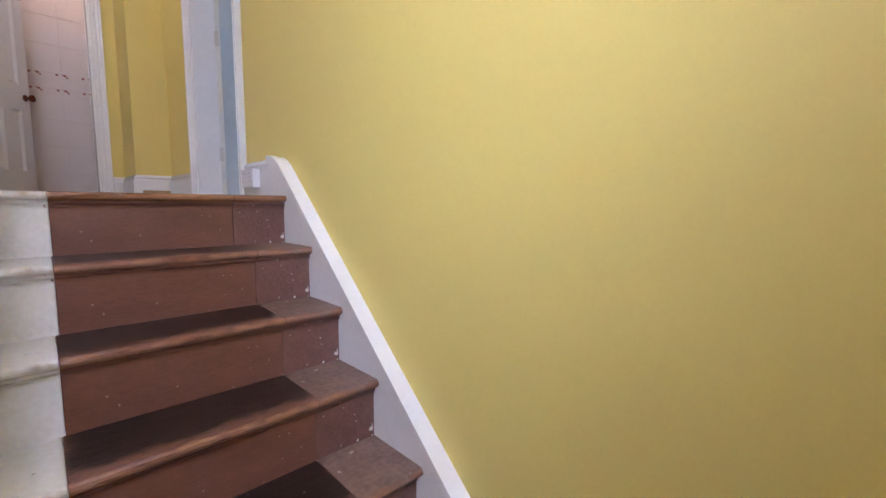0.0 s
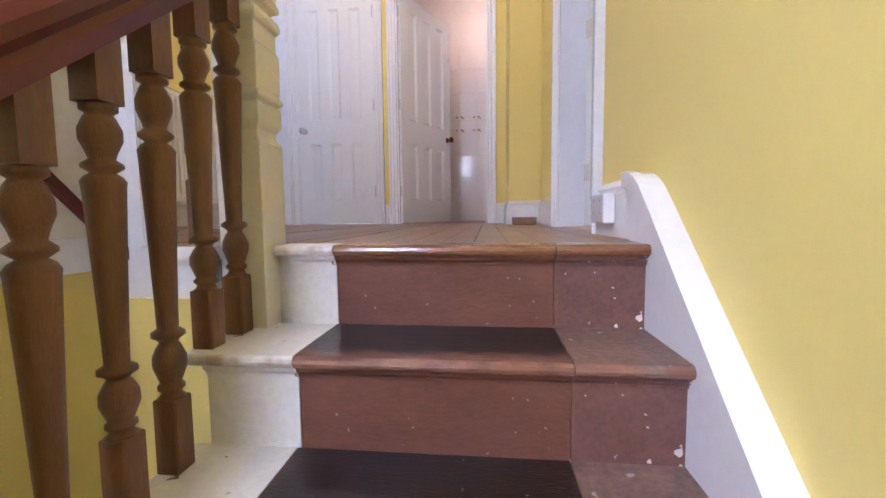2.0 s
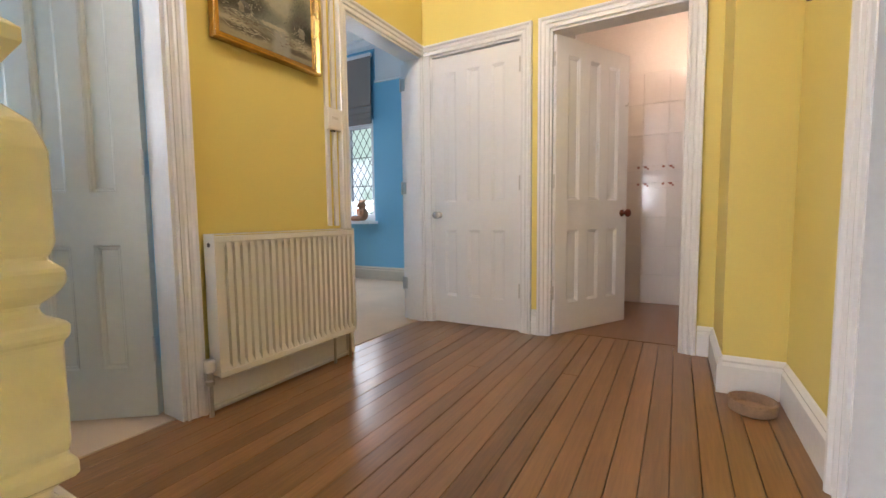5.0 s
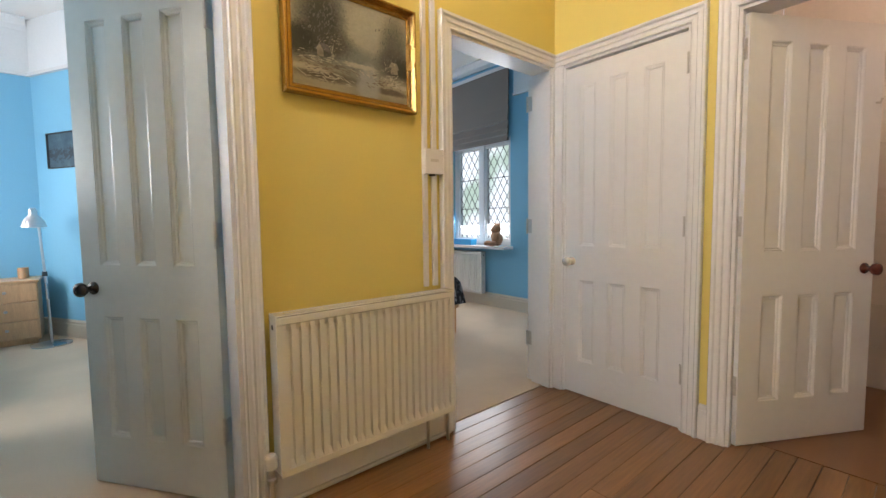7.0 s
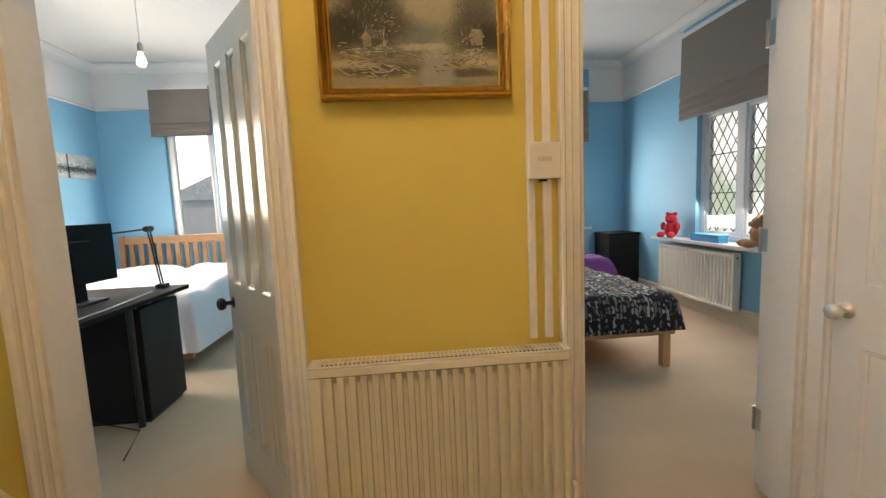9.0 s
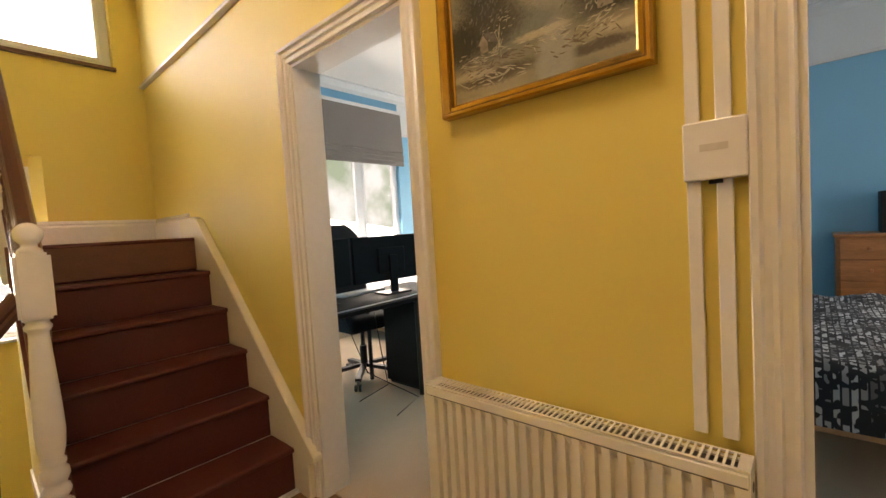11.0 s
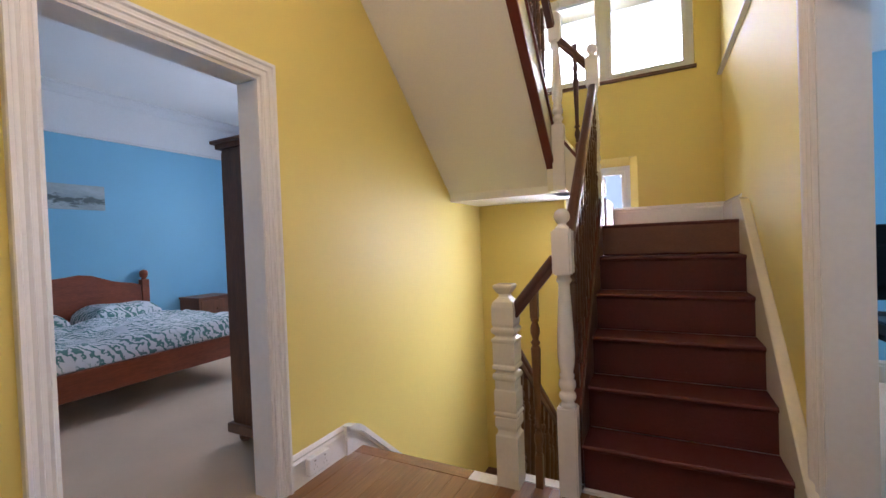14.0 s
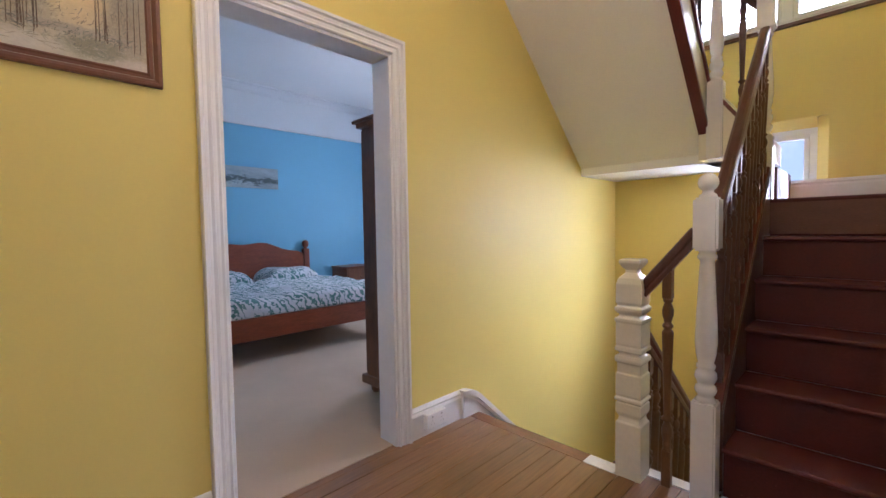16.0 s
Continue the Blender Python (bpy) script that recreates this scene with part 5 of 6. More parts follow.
picture("picture_tower", 0.23, 0.46, pose(-2.73, OS + 0.002, 1.66, 0, 0, 180), painting_material("red and grey city print", (0.16, 0.05, 0.04), (0.42, 0.42, 0.46), (0.62, 0.62, 0.66), 9, 11.0), WHITE, 0, "tall canvas of a grey and red street scene", 0.02)
picture("picture_snow", 0.40, 0.26, pose(-4.75, OS + 0.002, 1.80, 0, 0, 180), ART3, WHITE, 0, "unframed canvas of a bare tree in snow on the blue wall", 0.02)
picture("picture_snow", 0.40, 0.26, pose(-5.17, OS + 0.002, 1.80, 0, 0, 180), ART3, WHITE, 0, "unframed canvas of a bare tree in snow on the blue wall", 0.02)


def soft_slab(bm, x0, x1, y0, y1, z0, z1, n, amp, seed, drop=0.0, edge=0.08, freq=4.0):
    """A cushion-like slab with folds; drop lets its rim hang."""
    nx, ny = n, max(3, int(n * (y1 - y0) / (x1 - x0)))
    top, grid = [], {}
    for i in range(nx + 1):
        for j in range(ny + 1):
            u, v = i / nx, j / ny
            x, y = x0 + (x1 - x0) * u, y0 + (y1 - y0) * v
            e = min(u * (x1 - x0), (1 - u) * (x1 - x0), v * (y1 - y0), (1 - v) * (y1 - y0))
            f = min(1.0, e / edge)
            f = math.sqrt(max(0.0, 1 - (1 - f) ** 2))
            w = noise.noise((x * freq + seed, y * freq, 1.7 * seed)) + 0.6 * abs(noise.noise((x * freq * 2.3, y * freq * 2.1 + seed, 3.1))) 
            grid[i, j] = bm.verts.new((x, y, z0 + (z1 - z0) * f + amp * w * (0.25 + 0.75 * f) - drop * (1 - f)))
    for i in range(nx):
        for j in range(ny):
            bm.faces.new((grid[i, j], grid[i + 1, j], grid[i + 1, j + 1], grid[i, j + 1]))
    rim = [(i, 0) for i in range(nx)] + [(nx, j) for j in range(ny)] + [(i, ny) for i in range(nx, 0, -1)] + [(0, j) for j in range(ny, 0, -1)]
    low = [bm.verts.new((grid[r].co.x, grid[r].co.y, z0 - drop - 0.005)) for r in rim]
    for a in range(len(rim)):
        b = (a + 1) % len(rim)
        bm.faces.new((grid[rim[a]], low[a], low[b], grid[rim[b]]))
    bm.faces.new(low)
    bmesh.ops.recalc_face_normals(bm, faces=bm.faces[:])


# oak bed by the west wall
bed = tagged(thing("bed", pose(OW + 0.05, -0.66, 0)), "honey-oak slatted double bed with white linen in the office", "bed")
bm = bmesh.new()
box(bm, 0.0, 0.05, 0.0, 0.06, 0, 1.0)
part("headboard_post", bm, HONEY, bed, bevel=0.004)
bm = bmesh.new()
box(bm, 0.0, 0.05, 1.66, 1.72, 0, 1.0)
part("headboard_post", bm, HONEY, bed, bevel=0.004)
for z0, z1, nm in ((0.90, 0.985, "headboard_top_rail"), (0.42, 0.50, "headboard_lower_rail")):
    bm = bmesh.new()
    box(bm, 0.008, 0.042, 0.06, 1.66, z0, z1)
    part(nm, bm, HONEY, bed, bevel=0.004)
for i in range(15):
    bm = bmesh.new()
    y = 0.11 + i * 0.105
    box(bm, 0.016, 0.034, y, y + 0.05, 0.50, 0.90)
    part("slat", bm, HONEY, bed)
for y in (0.02, 1.66):
    bm = bmesh.new()
    box(bm, 0.05, 2.0, y, y + 0.03, 0.20, 0.38)
    part("side_rail", bm, HONEY, bed, bevel=0.003)
bm = bmesh.new()
box(bm, 1.98, 2.02, 0.0, 1.72, 0.1, 0.42)
part("footboard", bm, HONEY, bed, bevel=0.004)
bm = bmesh.new()
box(bm, 0.06, 1.97, 0.06, 1.65, 0.30, 0.48)
part("mattress", bm, LINEN, bed, bevel=0.04, segs=3)
bm = bmesh.new()
soft_slab(bm, OW + 0.65, OW + 2.10, -0.78, 1.12, 0.50, 0.60, 50, 0.045, 2.0, 0.34, 0.12)
tagged(part("duvet", bm, LINEN, smooth=True), "rumpled white duvet on the honey-oak bed", "duvet")
for y0 in (-0.62, 0.20):
    bm = bmesh.new()
    soft_slab(bm, OW + 0.12, OW + 0.68, y0, y0 + 0.76, 0.49, 0.64, 22, 0.02, 5.0 + y0, 0.0, 0.16)
    tagged(part("pillow", bm, LINEN, smooth=True), "plump white pillow against the slatted headboard", "pillow", "pillows on the oak bed")

ns = tagged(thing("bedside_cabinet", pose(OW + 0.03, 1.15, 0)), "light oak three-drawer bedside cabinet beside the bed", "cabinet")
bm = bmesh.new()
box(bm, 0.0, 0.36, 0.0, 0.42, 0.04, 0.56)
box(bm, 0.02, 0.34, 0.02, 0.40, 0.0, 0.04)
part("carcase", bm, BEECH, ns)
bm = bmesh.new()
box(bm, -0.01, 0.385, -0.012, 0.432, 0.56, 0.585)
part("top", bm, BEECH, ns, bevel=0.003)
for z in (0.06, 0.228, 0.396):
    bm = bmesh.new()
    box(bm, 0.36, 0.378, 0.006, 0.414, z, z + 0.160)
    dr = part("drawer", bm, BEECH, ns, bevel=0.003)
    bm = bmesh.new()
    lathe(bm, [(0.006, 0), (0.005, 0.012), (0.013, 0.018), (0.011, 0.026), (0, 0.028)], 12)
    bmesh.ops.transform(bm, matrix=pose(0.378, 0.21, z + 0.09, 0, 90, 0), verts=bm.verts[:])
    part("drawer_knob", bm, METAL, dr)
bm = bmesh.new()
lathe(bm, [(0, 0), (0.036, 0.0), (0.038, 0.01), (0.038, 0.10), (0.034, 0.10), (0.034, 0.012), (0, 0.01)], 20, OW + 0.22, 1.47)
ob = part("pen_pot", bm, BEECH)
ob.location.z = 0.586
tagged(ob, "small wooden pot standing on the bedside cabinet", "pot")

fl = tagged(thing("floor_lamp", pose(-4.95, 1.65, 0.004)), "brushed-steel reading floor lamp beside the bedside cabinet", "lamp")
bm = bmesh.new()
lathe(bm, [(0.0, 0.0), (0.14, 0.0), (0.14, 0.012), (0.10, 0.022), (0.02, 0.028), (0, 0.028)], 32)
part("base", bm, CHROME, fl, smooth=False)
bm = bmesh.new()
tube(bm, [(0, 0, 0.02), (0.0, -0.01, 0.55), (0, -0.03, 1.05), (0.0, -0.05, 1.12)], 0.010, 10)
part("pole", bm, CHROME, fl, smooth=True)
bm = bmesh.new()
lathe(bm, [(0.085, 0.0), (0.083, 0.004), (0.070, 0.05), (0.045, 0.085), (0.030, 0.10), (0.028, 0.14), (0.020, 0.16), (0, 0.162)], 24)
bmesh.ops.transform(bm, matrix=pose(0, -0.06, 1.06, 0, 8, 0), verts=bm.verts[:])
part("shade", bm, CHROME, fl, smooth=True)
bm = bmesh.new()
lathe(bm, [(0.018, 0), (0.018, 0.04), (0, 0.041)], 12)
bmesh.ops.transform(bm, matrix=pose(0, -0.015, 0.62), verts=bm.verts[:])
part("clamp", bm, BLACK, fl, "black plastic clamp")
so2 = tagged(thing("wall_socket", pose(OW + 0.001, 1.235, 0.81)), "white light switch plate on the blue wall", "socket")
bm = bmesh.new()
box(bm, 0, 0.01, -0.043, 0.043, -0.043, 0.043)
part("plate", bm, WHITE, so2, bevel=0.003)
bm = bmesh.new()
box(bm, 0.01, 0.014, -0.012, 0.012, -0.018, 0.018)
part("rocker", bm, WHITE, so2)

BULB = material("warm glowing bulb", (1.0, 0.70, 0.36), 0.3, emit=4.0, var=0, bump=0)
SHADE = material("lit amber glass shade", (1.0, 0.70, 0.42), 0.3, emit=1.8, var=0, bump=0)


def pendant(x, y, z, label, shade):
    e = tagged(thing("pendant_lamp", pose(x, y, z)), label, "lamp")
    bm = bmesh.new()
    tube(bm, [(0, 0, 0.10), (0, 0, CZ - z - 0.02)], 0.003, 6)
    part("flex", bm, WHITE, e)
    bm = bmesh.new()
    lathe(bm, [(0.045, CZ - z - 0.03), (0.04, CZ - z - 0.001), (0, CZ - z)], 16)
    part("ceiling_rose", bm, WHITE, e)
    bm = bmesh.new()
    lathe(bm, [(0.008, 0.10), (0.014, 0.095), (0.018, 0.075), (0.018, 0.045), (0.013, 0.04)], 12)
    part("holder", bm, METAL, e, "steel lamp holder")
    bm = bmesh.new()
    lathe(bm, [(0.012, 0.045), (0.016, 0.02), (0.029, -0.01), (0.031, -0.03), (0.022, -0.052), (0, -0.060)], 16)
    part("bulb", bm, BULB, e, "glowing warm bulb", smooth=True)
    if shade:
        bm = bmesh.new()
        lathe(bm, [(0.026, 0.06), (0.052, 0.035), (0.073, -0.02), (0.078, -0.07), (0.074, -0.07), (0.069, -0.02), (0.049, 0.03), (0.024, 0.055)], 24)
        part("shade", bm, SHADE, e, "lit amber glass shade", smooth=True)


pendant(-3.2, 1.05, 2.29, "bare glowing bulb on a pendant flex in the office", False)
pendant(-3.5, 3.94, 1.98, "lit pendant lamp with a small amber glass shade", True)

# desk, monitors, chair
desk = tagged(thing("desk", pose(-2.4, 0.9, 0)), "black desk with steel legs near the office window", "desk")
bm = bmesh.new()
box(bm, -0.72, 0.66, -0.36, 0.34, 0.715, 0.742)
part("desktop", bm, MATT, desk, bevel=0.003)
for x, y in ((-0.16, -0.30), (0.60, -0.30), (0.60, 0.28), (-0.16, 0.28)):
    bm = bmesh.new()
    tube(bm, [(x, y, 0.004), (x, y, 0.715)], 0.018, 10)
    part("leg", bm, BLACK, desk)
for x in (-0.66, -0.52, -0.38, -0.24):
    bm = bmesh.new()
    tube(bm, [(x, 0.26, 0.64), (x, 0.26, 0.715)], 0.014, 8)
    part("riser", bm, CHROME, desk)
cab = tagged(thing("desk_cabinet", pose(-2.2, 0.0, 0)), "tall black cabinet under the end of the desk", "cabinet")
bm = bmesh.new()
box(bm, -0.79, -0.39, 0.76, 1.22, 0.03, 0.69)
part("body", bm, BLACKW, cab, bevel=0.003)
bm = bmesh.new()
box(bm, -0.77, -0.41, 0.78, 1.20, 0.004, 0.03)
part("plinth", bm, BLACK, cab)


def monitor(m, w=0.60, h=0.35):
    e = tagged(thing("monitor", m), "black computer monitor seen from behind on the desk", "monitor", "monitors on the desk")
    bm = bmesh.new()
    box(bm, -w / 2, w / 2, -0.012, 0.02, 0.10, 0.10 + h)
    part("casing", bm, MATT, e, bevel=0.005)
    bm = bmesh.new()
    box(bm, -w / 2 + 0.01, w / 2 - 0.01, -0.0135, -0.0122, 0.11, 0.09 + h)
    part("screen", bm, SCREEN, e)
    bm = bmesh.new()
    box(bm, -0.13, 0.13, 0.02, 0.045, 0.16, 0.36)
    part("rear_housing", bm, MATT, e, bevel=0.01)
    bm = bmesh.new()
    box(bm, -0.035, 0.035, 0.045, 0.065, 0.0, 0.30)
    part("stand", bm, MATT, e, bevel=0.004)
    bm = bmesh.new()
    box(bm, -0.12, 0.12, -0.06, 0.12, 0.0, 0.014)
    part("foot", bm, BLACK, e, bevel=0.004)
    return e


mo = monitor(pose(-2.60, 0.86, 0.742, 0, 0, -5), 0.66)
copy_thing(mo, pose(-1.93, 0.84, 0.742, 0, 0, 6))
kb = tagged(thing("keyboard", pose(-2.45, 0.66, 0.743, 0, 0, 92)), "pale grey keyboard on the black desk", "keyboard")
bm = bmesh.new()
box(bm, -0.07, 0.07, -0.21, 0.21, 0.0, 0.016)
part("case", bm, material("pale grey plastic", (0.6, 0.6, 0.62), 0.4), kb, bevel=0.004)
bm = bmesh.new()
box(bm, -0.06, 0.06, -0.20, 0.20, 0.016, 0.021)
part("keys", bm, WHITE, kb)
arm = tagged(thing("desk_lamp", pose(-3.02, 1.12, 0.742)), "black spring-arm desk lamp clamped to the desk end", "lamp")
bm = bmesh.new()
box(bm, -0.03, 0.03, -0.03, 0.03, -0.04, 0.03)
part("clamp", bm, BLACK, arm)
for off in (-0.014, 0.014):
    bm = bmesh.new()
    tube(bm, [(off, 0, 0.02), (off - 0.02, -0.06, 0.40)], 0.006, 6)
    part("lower_arm", bm, BLACK, arm)
    bm = bmesh.new()
    tube(bm, [(off - 0.02, -0.06, 0.40), (off - 0.08, -0.42, 0.37)], 0.006, 6)
    part("upper_arm", bm, BLACK, arm)
bm = bmesh.new()
lathe(bm, [(0.02, -0.03), (0.02, 0.03)], 10)
bmesh.ops.transform(bm, matrix=pose(-0.02, -0.06, 0.40, 0, 90, 0), verts=bm.verts[:])
part("joint", bm, BLACK, arm)
for nm, pts, r in (("black_cable", [(-2.3, 1.0, 0.72), (-2.25, 1.12, 0.4), (-2.35, 1.05, 0.12), (-2.2, 0.9, 0.012)], 0.004), ("white_cable", [(-1.85, 1.22, 0.752), (-2.1, 1.2, 0.75), (-2.4, 1.19, 0.75), (-2.85, 1.15, 0.752)], 0.004), ("black_cable", [(-2.0, 1.05, 0.71), (-2.1, 1.15, 0.3), (-2.5, 1.2, 0.011), (-2.2, 1.3, 0.011)], 0.004)):
    bm = bmesh.new()
    tube(bm, pts, r, 6)
    tagged(part("cable", bm, BLACK if "black" in nm else WHITE, smooth=True), nm.replace("_", " ") + " hanging below the desk", "cable")


def office_chair(m):
    e = tagged(thing("office_chair", m), "black high-backed swivel chair on a five-spoke castor base", "chair")
    bm = bmesh.new()
    soft_slab(bm, -0.25, 0.25, -0.25, 0.25, 0.46, 0.55, 16, 0.006, 1.0, 0.0, 0.09)
    part("seat", bm, FABRIC, e, smooth=True)
    bm = bmesh.new()
    nz, nx = 18, 12
    g = {}
    for s in (0, 1):
        for i in range(nz + 1):
            z = 0.56 + 0.74 * i / nz
            wv = 0.23 - 0.05 * (i / nz) - (0.10 * max(0, (i / nz - 0.82) / 0.18) ** 2)
            for j in range(nx + 1):
                x = wv * (2 * j / nx - 1)
                th = 0.045 * math.sqrt(max(0.0, 1 - (2 * j / nx - 1) ** 4)) * (1 if 0 < i < nz else 0.2)
                y = 0.22 + 0.05 * (i / nz) + (th if s else -th) - 0.03 * math.sin(math.pi * i / nz)
                g[s, i, j] = bm.verts.new((x, y, z))
        for i in range(nz):
            for j in range(nx):
                bm.faces.new((g[s, i, j], g[s, i, j + 1], g[s, i + 1, j + 1], g[s, i + 1, j]))
    for i in range(nz):
        for j in (0, nx):
            bm.faces.new((g[0, i, j], g[0, i + 1, j], g[1, i + 1, j], g[1, i, j]))
    for j in range(nx):
        for i in (0, nz):
            bm.faces.new((g[0, i, j], g[0, i, j + 1], g[1, i, j + 1], g[1, i, j]))
    bmesh.ops.recalc_face_normals(bm, faces=bm.faces[:])
    part("backrest", bm, FABRIC, e, smooth=True)
    for s in (-1, 1):
        bm = bmesh.new()
        tube(bm, [(0.20 * s, 0.10, 0.47), (0.29 * s, 0.10, 0.49), (0.30 * s, 0.08, 0.68), (0.30 * s, -0.12, 0.70), (0.30 * s, 0.16, 0.70)], 0.017, 8)
        part("armrest", bm, BLACK, e, smooth=True)
    bm = bmesh.new()
    lathe(bm, [(0.03, 0.10), (0.03, 0.28), (0.018, 0.28), (0.018, 0.45), (0.09, 0.45), (0.09, 0.465)], 14)
    part("gas_column", bm, BLACK, e)
    for i in range(5):
        a = radians(72 * i + 10)
        c, s_ = math.cos(a), math.sin(a)
        bm = bmesh.new()
        bar(bm, (0, 0, 0.12), (0.30 * c, 0.30 * s_, 0.085), 0.045, 0.028)
        lg = part("leg", bm, BLACK, e)
        bm = bmesh.new()
        for d in (-0.018, 0.018):
            lathe_pts = [(0.026, d - 0.008), (0.028, d - 0.006), (0.028, d + 0.006), (0.026, d + 0.008)]
            lathe(bm, lathe_pts, 14)
        bmesh.ops.transform(bm, matrix=Matrix.Translation((0.31 * c, 0.31 * s_, 0.028)) @ Matrix.Rotation(a, 4, "Z") @ Matrix.Rotation(radians(90), 4, "X"), verts=bm.verts[:])
        part("castor", bm, BLACK, lg)
        bm = bmesh.new()
        tube(bm, [(0.30 * c, 0.30 * s_, 0.04), (0.30 * c, 0.30 * s_, 0.08)], 0.012, 8)
        part("castor_stem", bm, METAL, lg)
    return e


office_chair(pose(-2.55, 0.52, 0.004, 0, 0, 176))

# north-west bedroom
NN, NWW = 5.75, -5.60
wall("wall_bedroom_north", 1, NN, NN + 0.12, NWW - 0.12, RT + 0.3, 0, CZ, BLUE, [(-4.16, -3.13, 0.76, 2.05)])
wall("wall_bedroom_west", 0, NWW - 0.12, NWW, ON + 0.1, NN, 0, CZ, BLUE, [(4.57, 5.20, 0.84, 2.10)])
wall("wall_bedroom_south", 1, ON + 0.1, ON + 0.2, NWW, RW, 0, CZ, BLUE)
frieze(1, NN, NWW, -4.40, -1)
frieze(1, NN, -3.08, RW, -1)
frieze(0, NWW, ON + 0.2, 4.50, 1)
frieze(0, NWW, 5.27, NN, 1)
cornice(0, NWW, ON + 0.2, NN, 1)
cornice(1, NN, NWW, RW, -1)
for p, q, d in (((NWW, NN), (RW, NN), (0, -1)), ((NWW, ON + 0.2), (NWW, NN), (1, 0))):
    skirting(p, q, d, mat=SKB)
window("window_bedroom", 1.03, 1.29, pose(-4.16, NN + 0.08, 0.76), 2, 0.055, lead=0.105)
window("window_bedroom", 0.63, 1.26, pose(NWW - 0.07, 5.20, 0.84, 0, 0, -90), 1, 0.05, lead=0.12)
block("window_sill", (-4.66, -3.09, NN - 0.17, NN + 0.05, 0.725, 0.76), WHITE, bevel=0.004, kind="structure")
block("window_sill", (NWW - 0.05, NWW + 0.05, 4.51, 5.28, 0.81, 0.84), WHITE, bevel=0.004, kind="structure")
backdrop((-17.9, 6.0, 16.0, 16.02, -6.0, 11.0), GARDEN)
backdrop((-18.02, -18.0, 2.0, 15.9, -6.0, 11.0), GARDEN)
blind(pose(-4.34, NN - 0.045, 2.82), 1.23, 0.87, "dark taupe Roman blind above the leaded bedroom window")
blind(pose(NWW + 0.045, 4.55, 2.64, 0, 0, 90), 0.68, 0.70, "taupe Roman blind above the small leaded window")
radiator(pose(-3.52, NN - 0.0, 0.15, 0, 0, 180), 1.1, 0.53, "white panel radiator under the leaded bedroom window", 24)


def teddy(m, mat, label):
    bm = bmesh.new()
    def ball(x, y, z, r, sx=1, sy=1, sz=1):
        v = bmesh.ops.create_uvsphere(bm, u_segments=14, v_segments=9, radius=r)["verts"]
        bmesh.ops.transform(bm, matrix=Matrix.Translation((x, y, z)) @ Matrix.Diagonal((sx, sy, sz, 1)), verts=v)
    ball(0, 0, 0.09, 0.075, 1, 0.9, 1.15)
    ball(0, -0.01, 0.205, 0.058)
    ball(0, -0.06, 0.195, 0.025)
    for s in (-1, 1):
        ball(0.045 * s, 0, 0.255, 0.020)
        ball(0.085 * s, -0.02, 0.12, 0.028, 1, 1, 1.7)
        ball(0.06 * s, -0.09, 0.035, 0.033, 1, 1.7, 1)
    ob = part("teddy_bear", bm, mat, smooth=True)
    ob.matrix_basis = m
    return tagged(ob, label, "soft toy")


teddy(pose(-4.40, NN - 0.10, 0.76, 0, 0, 20), material("red plush", (0.52, 0.02, 0.045), 0.95, var=0.2, grain=200, bump=0.1), "bright red plush bear sitting on the window sill")
teddy(pose(-3.25, NN - 0.10, 0.76, 0, 0, -25), material("tan plush", (0.42, 0.23, 0.13), 0.95, var=0.2, grain=200, bump=0.1), "tan plush bear in red on the window sill")
bx = tagged(thing("storage_box", pose(-3.85, NN - 0.09, 0.76)), "flat bright blue box lying on the window sill", "box")
bm = bmesh.new()
box(bm, -0.19, 0.19, -0.05, 0.05, 0.0, 0.055)
BB = material("bright blue card", (0.02, 0.28, 0.55), 0.5)
part("box_base", bm, BB, bx, bevel=0.002)
bm = bmesh.new()
box(bm, -0.193, 0.193, -0.053, 0.053, 0.05, 0.072)
part("lid", bm, BB, bx, bevel=0.002)

# bed with the lettered duvet
TEXT = bpy.data.materials.new("black duvet with grey lettering bars")
TEXT.use_nodes = True
n, l = TEXT.node_tree.nodes, TEXT.node_tree.links
b = n["Principled BSDF"]
b.inputs["Roughness"].default_value = 0.9
tc = n.new("ShaderNodeTexCoord")
mp = n.new("ShaderNodeMapping")
mp.inputs["Scale"].default_value = (5, 9, 6)
l.new(tc.outputs["Object"], mp.inputs[0])
br = n.new("ShaderNodeTexBrick")
br.inputs["Color1"].default_value = (0.45, 0.45, 0.47, 1)
br.inputs["Color2"].default_value = (0.03, 0.03, 0.035, 1)
br.inputs["Mortar"].default_value = (0.015, 0.015, 0.018, 1)
br.inputs["Mortar Size"].default_value, br.inputs["Scale"].default_value, br.inputs["Bias"].default_value = 0.035, 1.0, -0.1
l.new(mp.outputs[0], br.inputs[0])
nz = n.new("ShaderNodeTexNoise")
nz.inputs["Scale"].default_value, nz.inputs["Detail"].default_value = 36, 0
l.new(tc.outputs["Object"], nz.inputs[0])
rp = n.new("ShaderNodeMapRange")
rp.inputs[1].default_value, rp.inputs[2].default_value = 0.49, 0.52
l.new(nz.outputs[0], rp.inputs[0])
mx = n.new("ShaderNodeMix")
mx.data_type = "RGBA"
mx.inputs[6].default_value = (0.016, 0.016, 0.02, 1)
l.new(rp.outputs[0], mx.inputs[0])
l.new(br.outputs[0], mx.inputs[7])
l.new(mx.outputs[2], b.inputs["Base Color"])
bed = tagged(thing("bed", pose(-4.70, 3.18, 0)), "low light-wood bed with a black lettered duvet", "bed")
bm = bmesh.new()
box(bm, 0.0, 1.90, 0.0, 1.45, 0.24, 0.34)
part("bed_frame", bm, BEECH, bed, bevel=0.006)
for x in (0.04, 1.84):
    for y in (0.03, 1.36):
        bm = bmesh.new()
        box(bm, x, x + 0.055, y, y + 0.055, 0.004, 0.24)
        part("leg", bm, BEECH, bed)
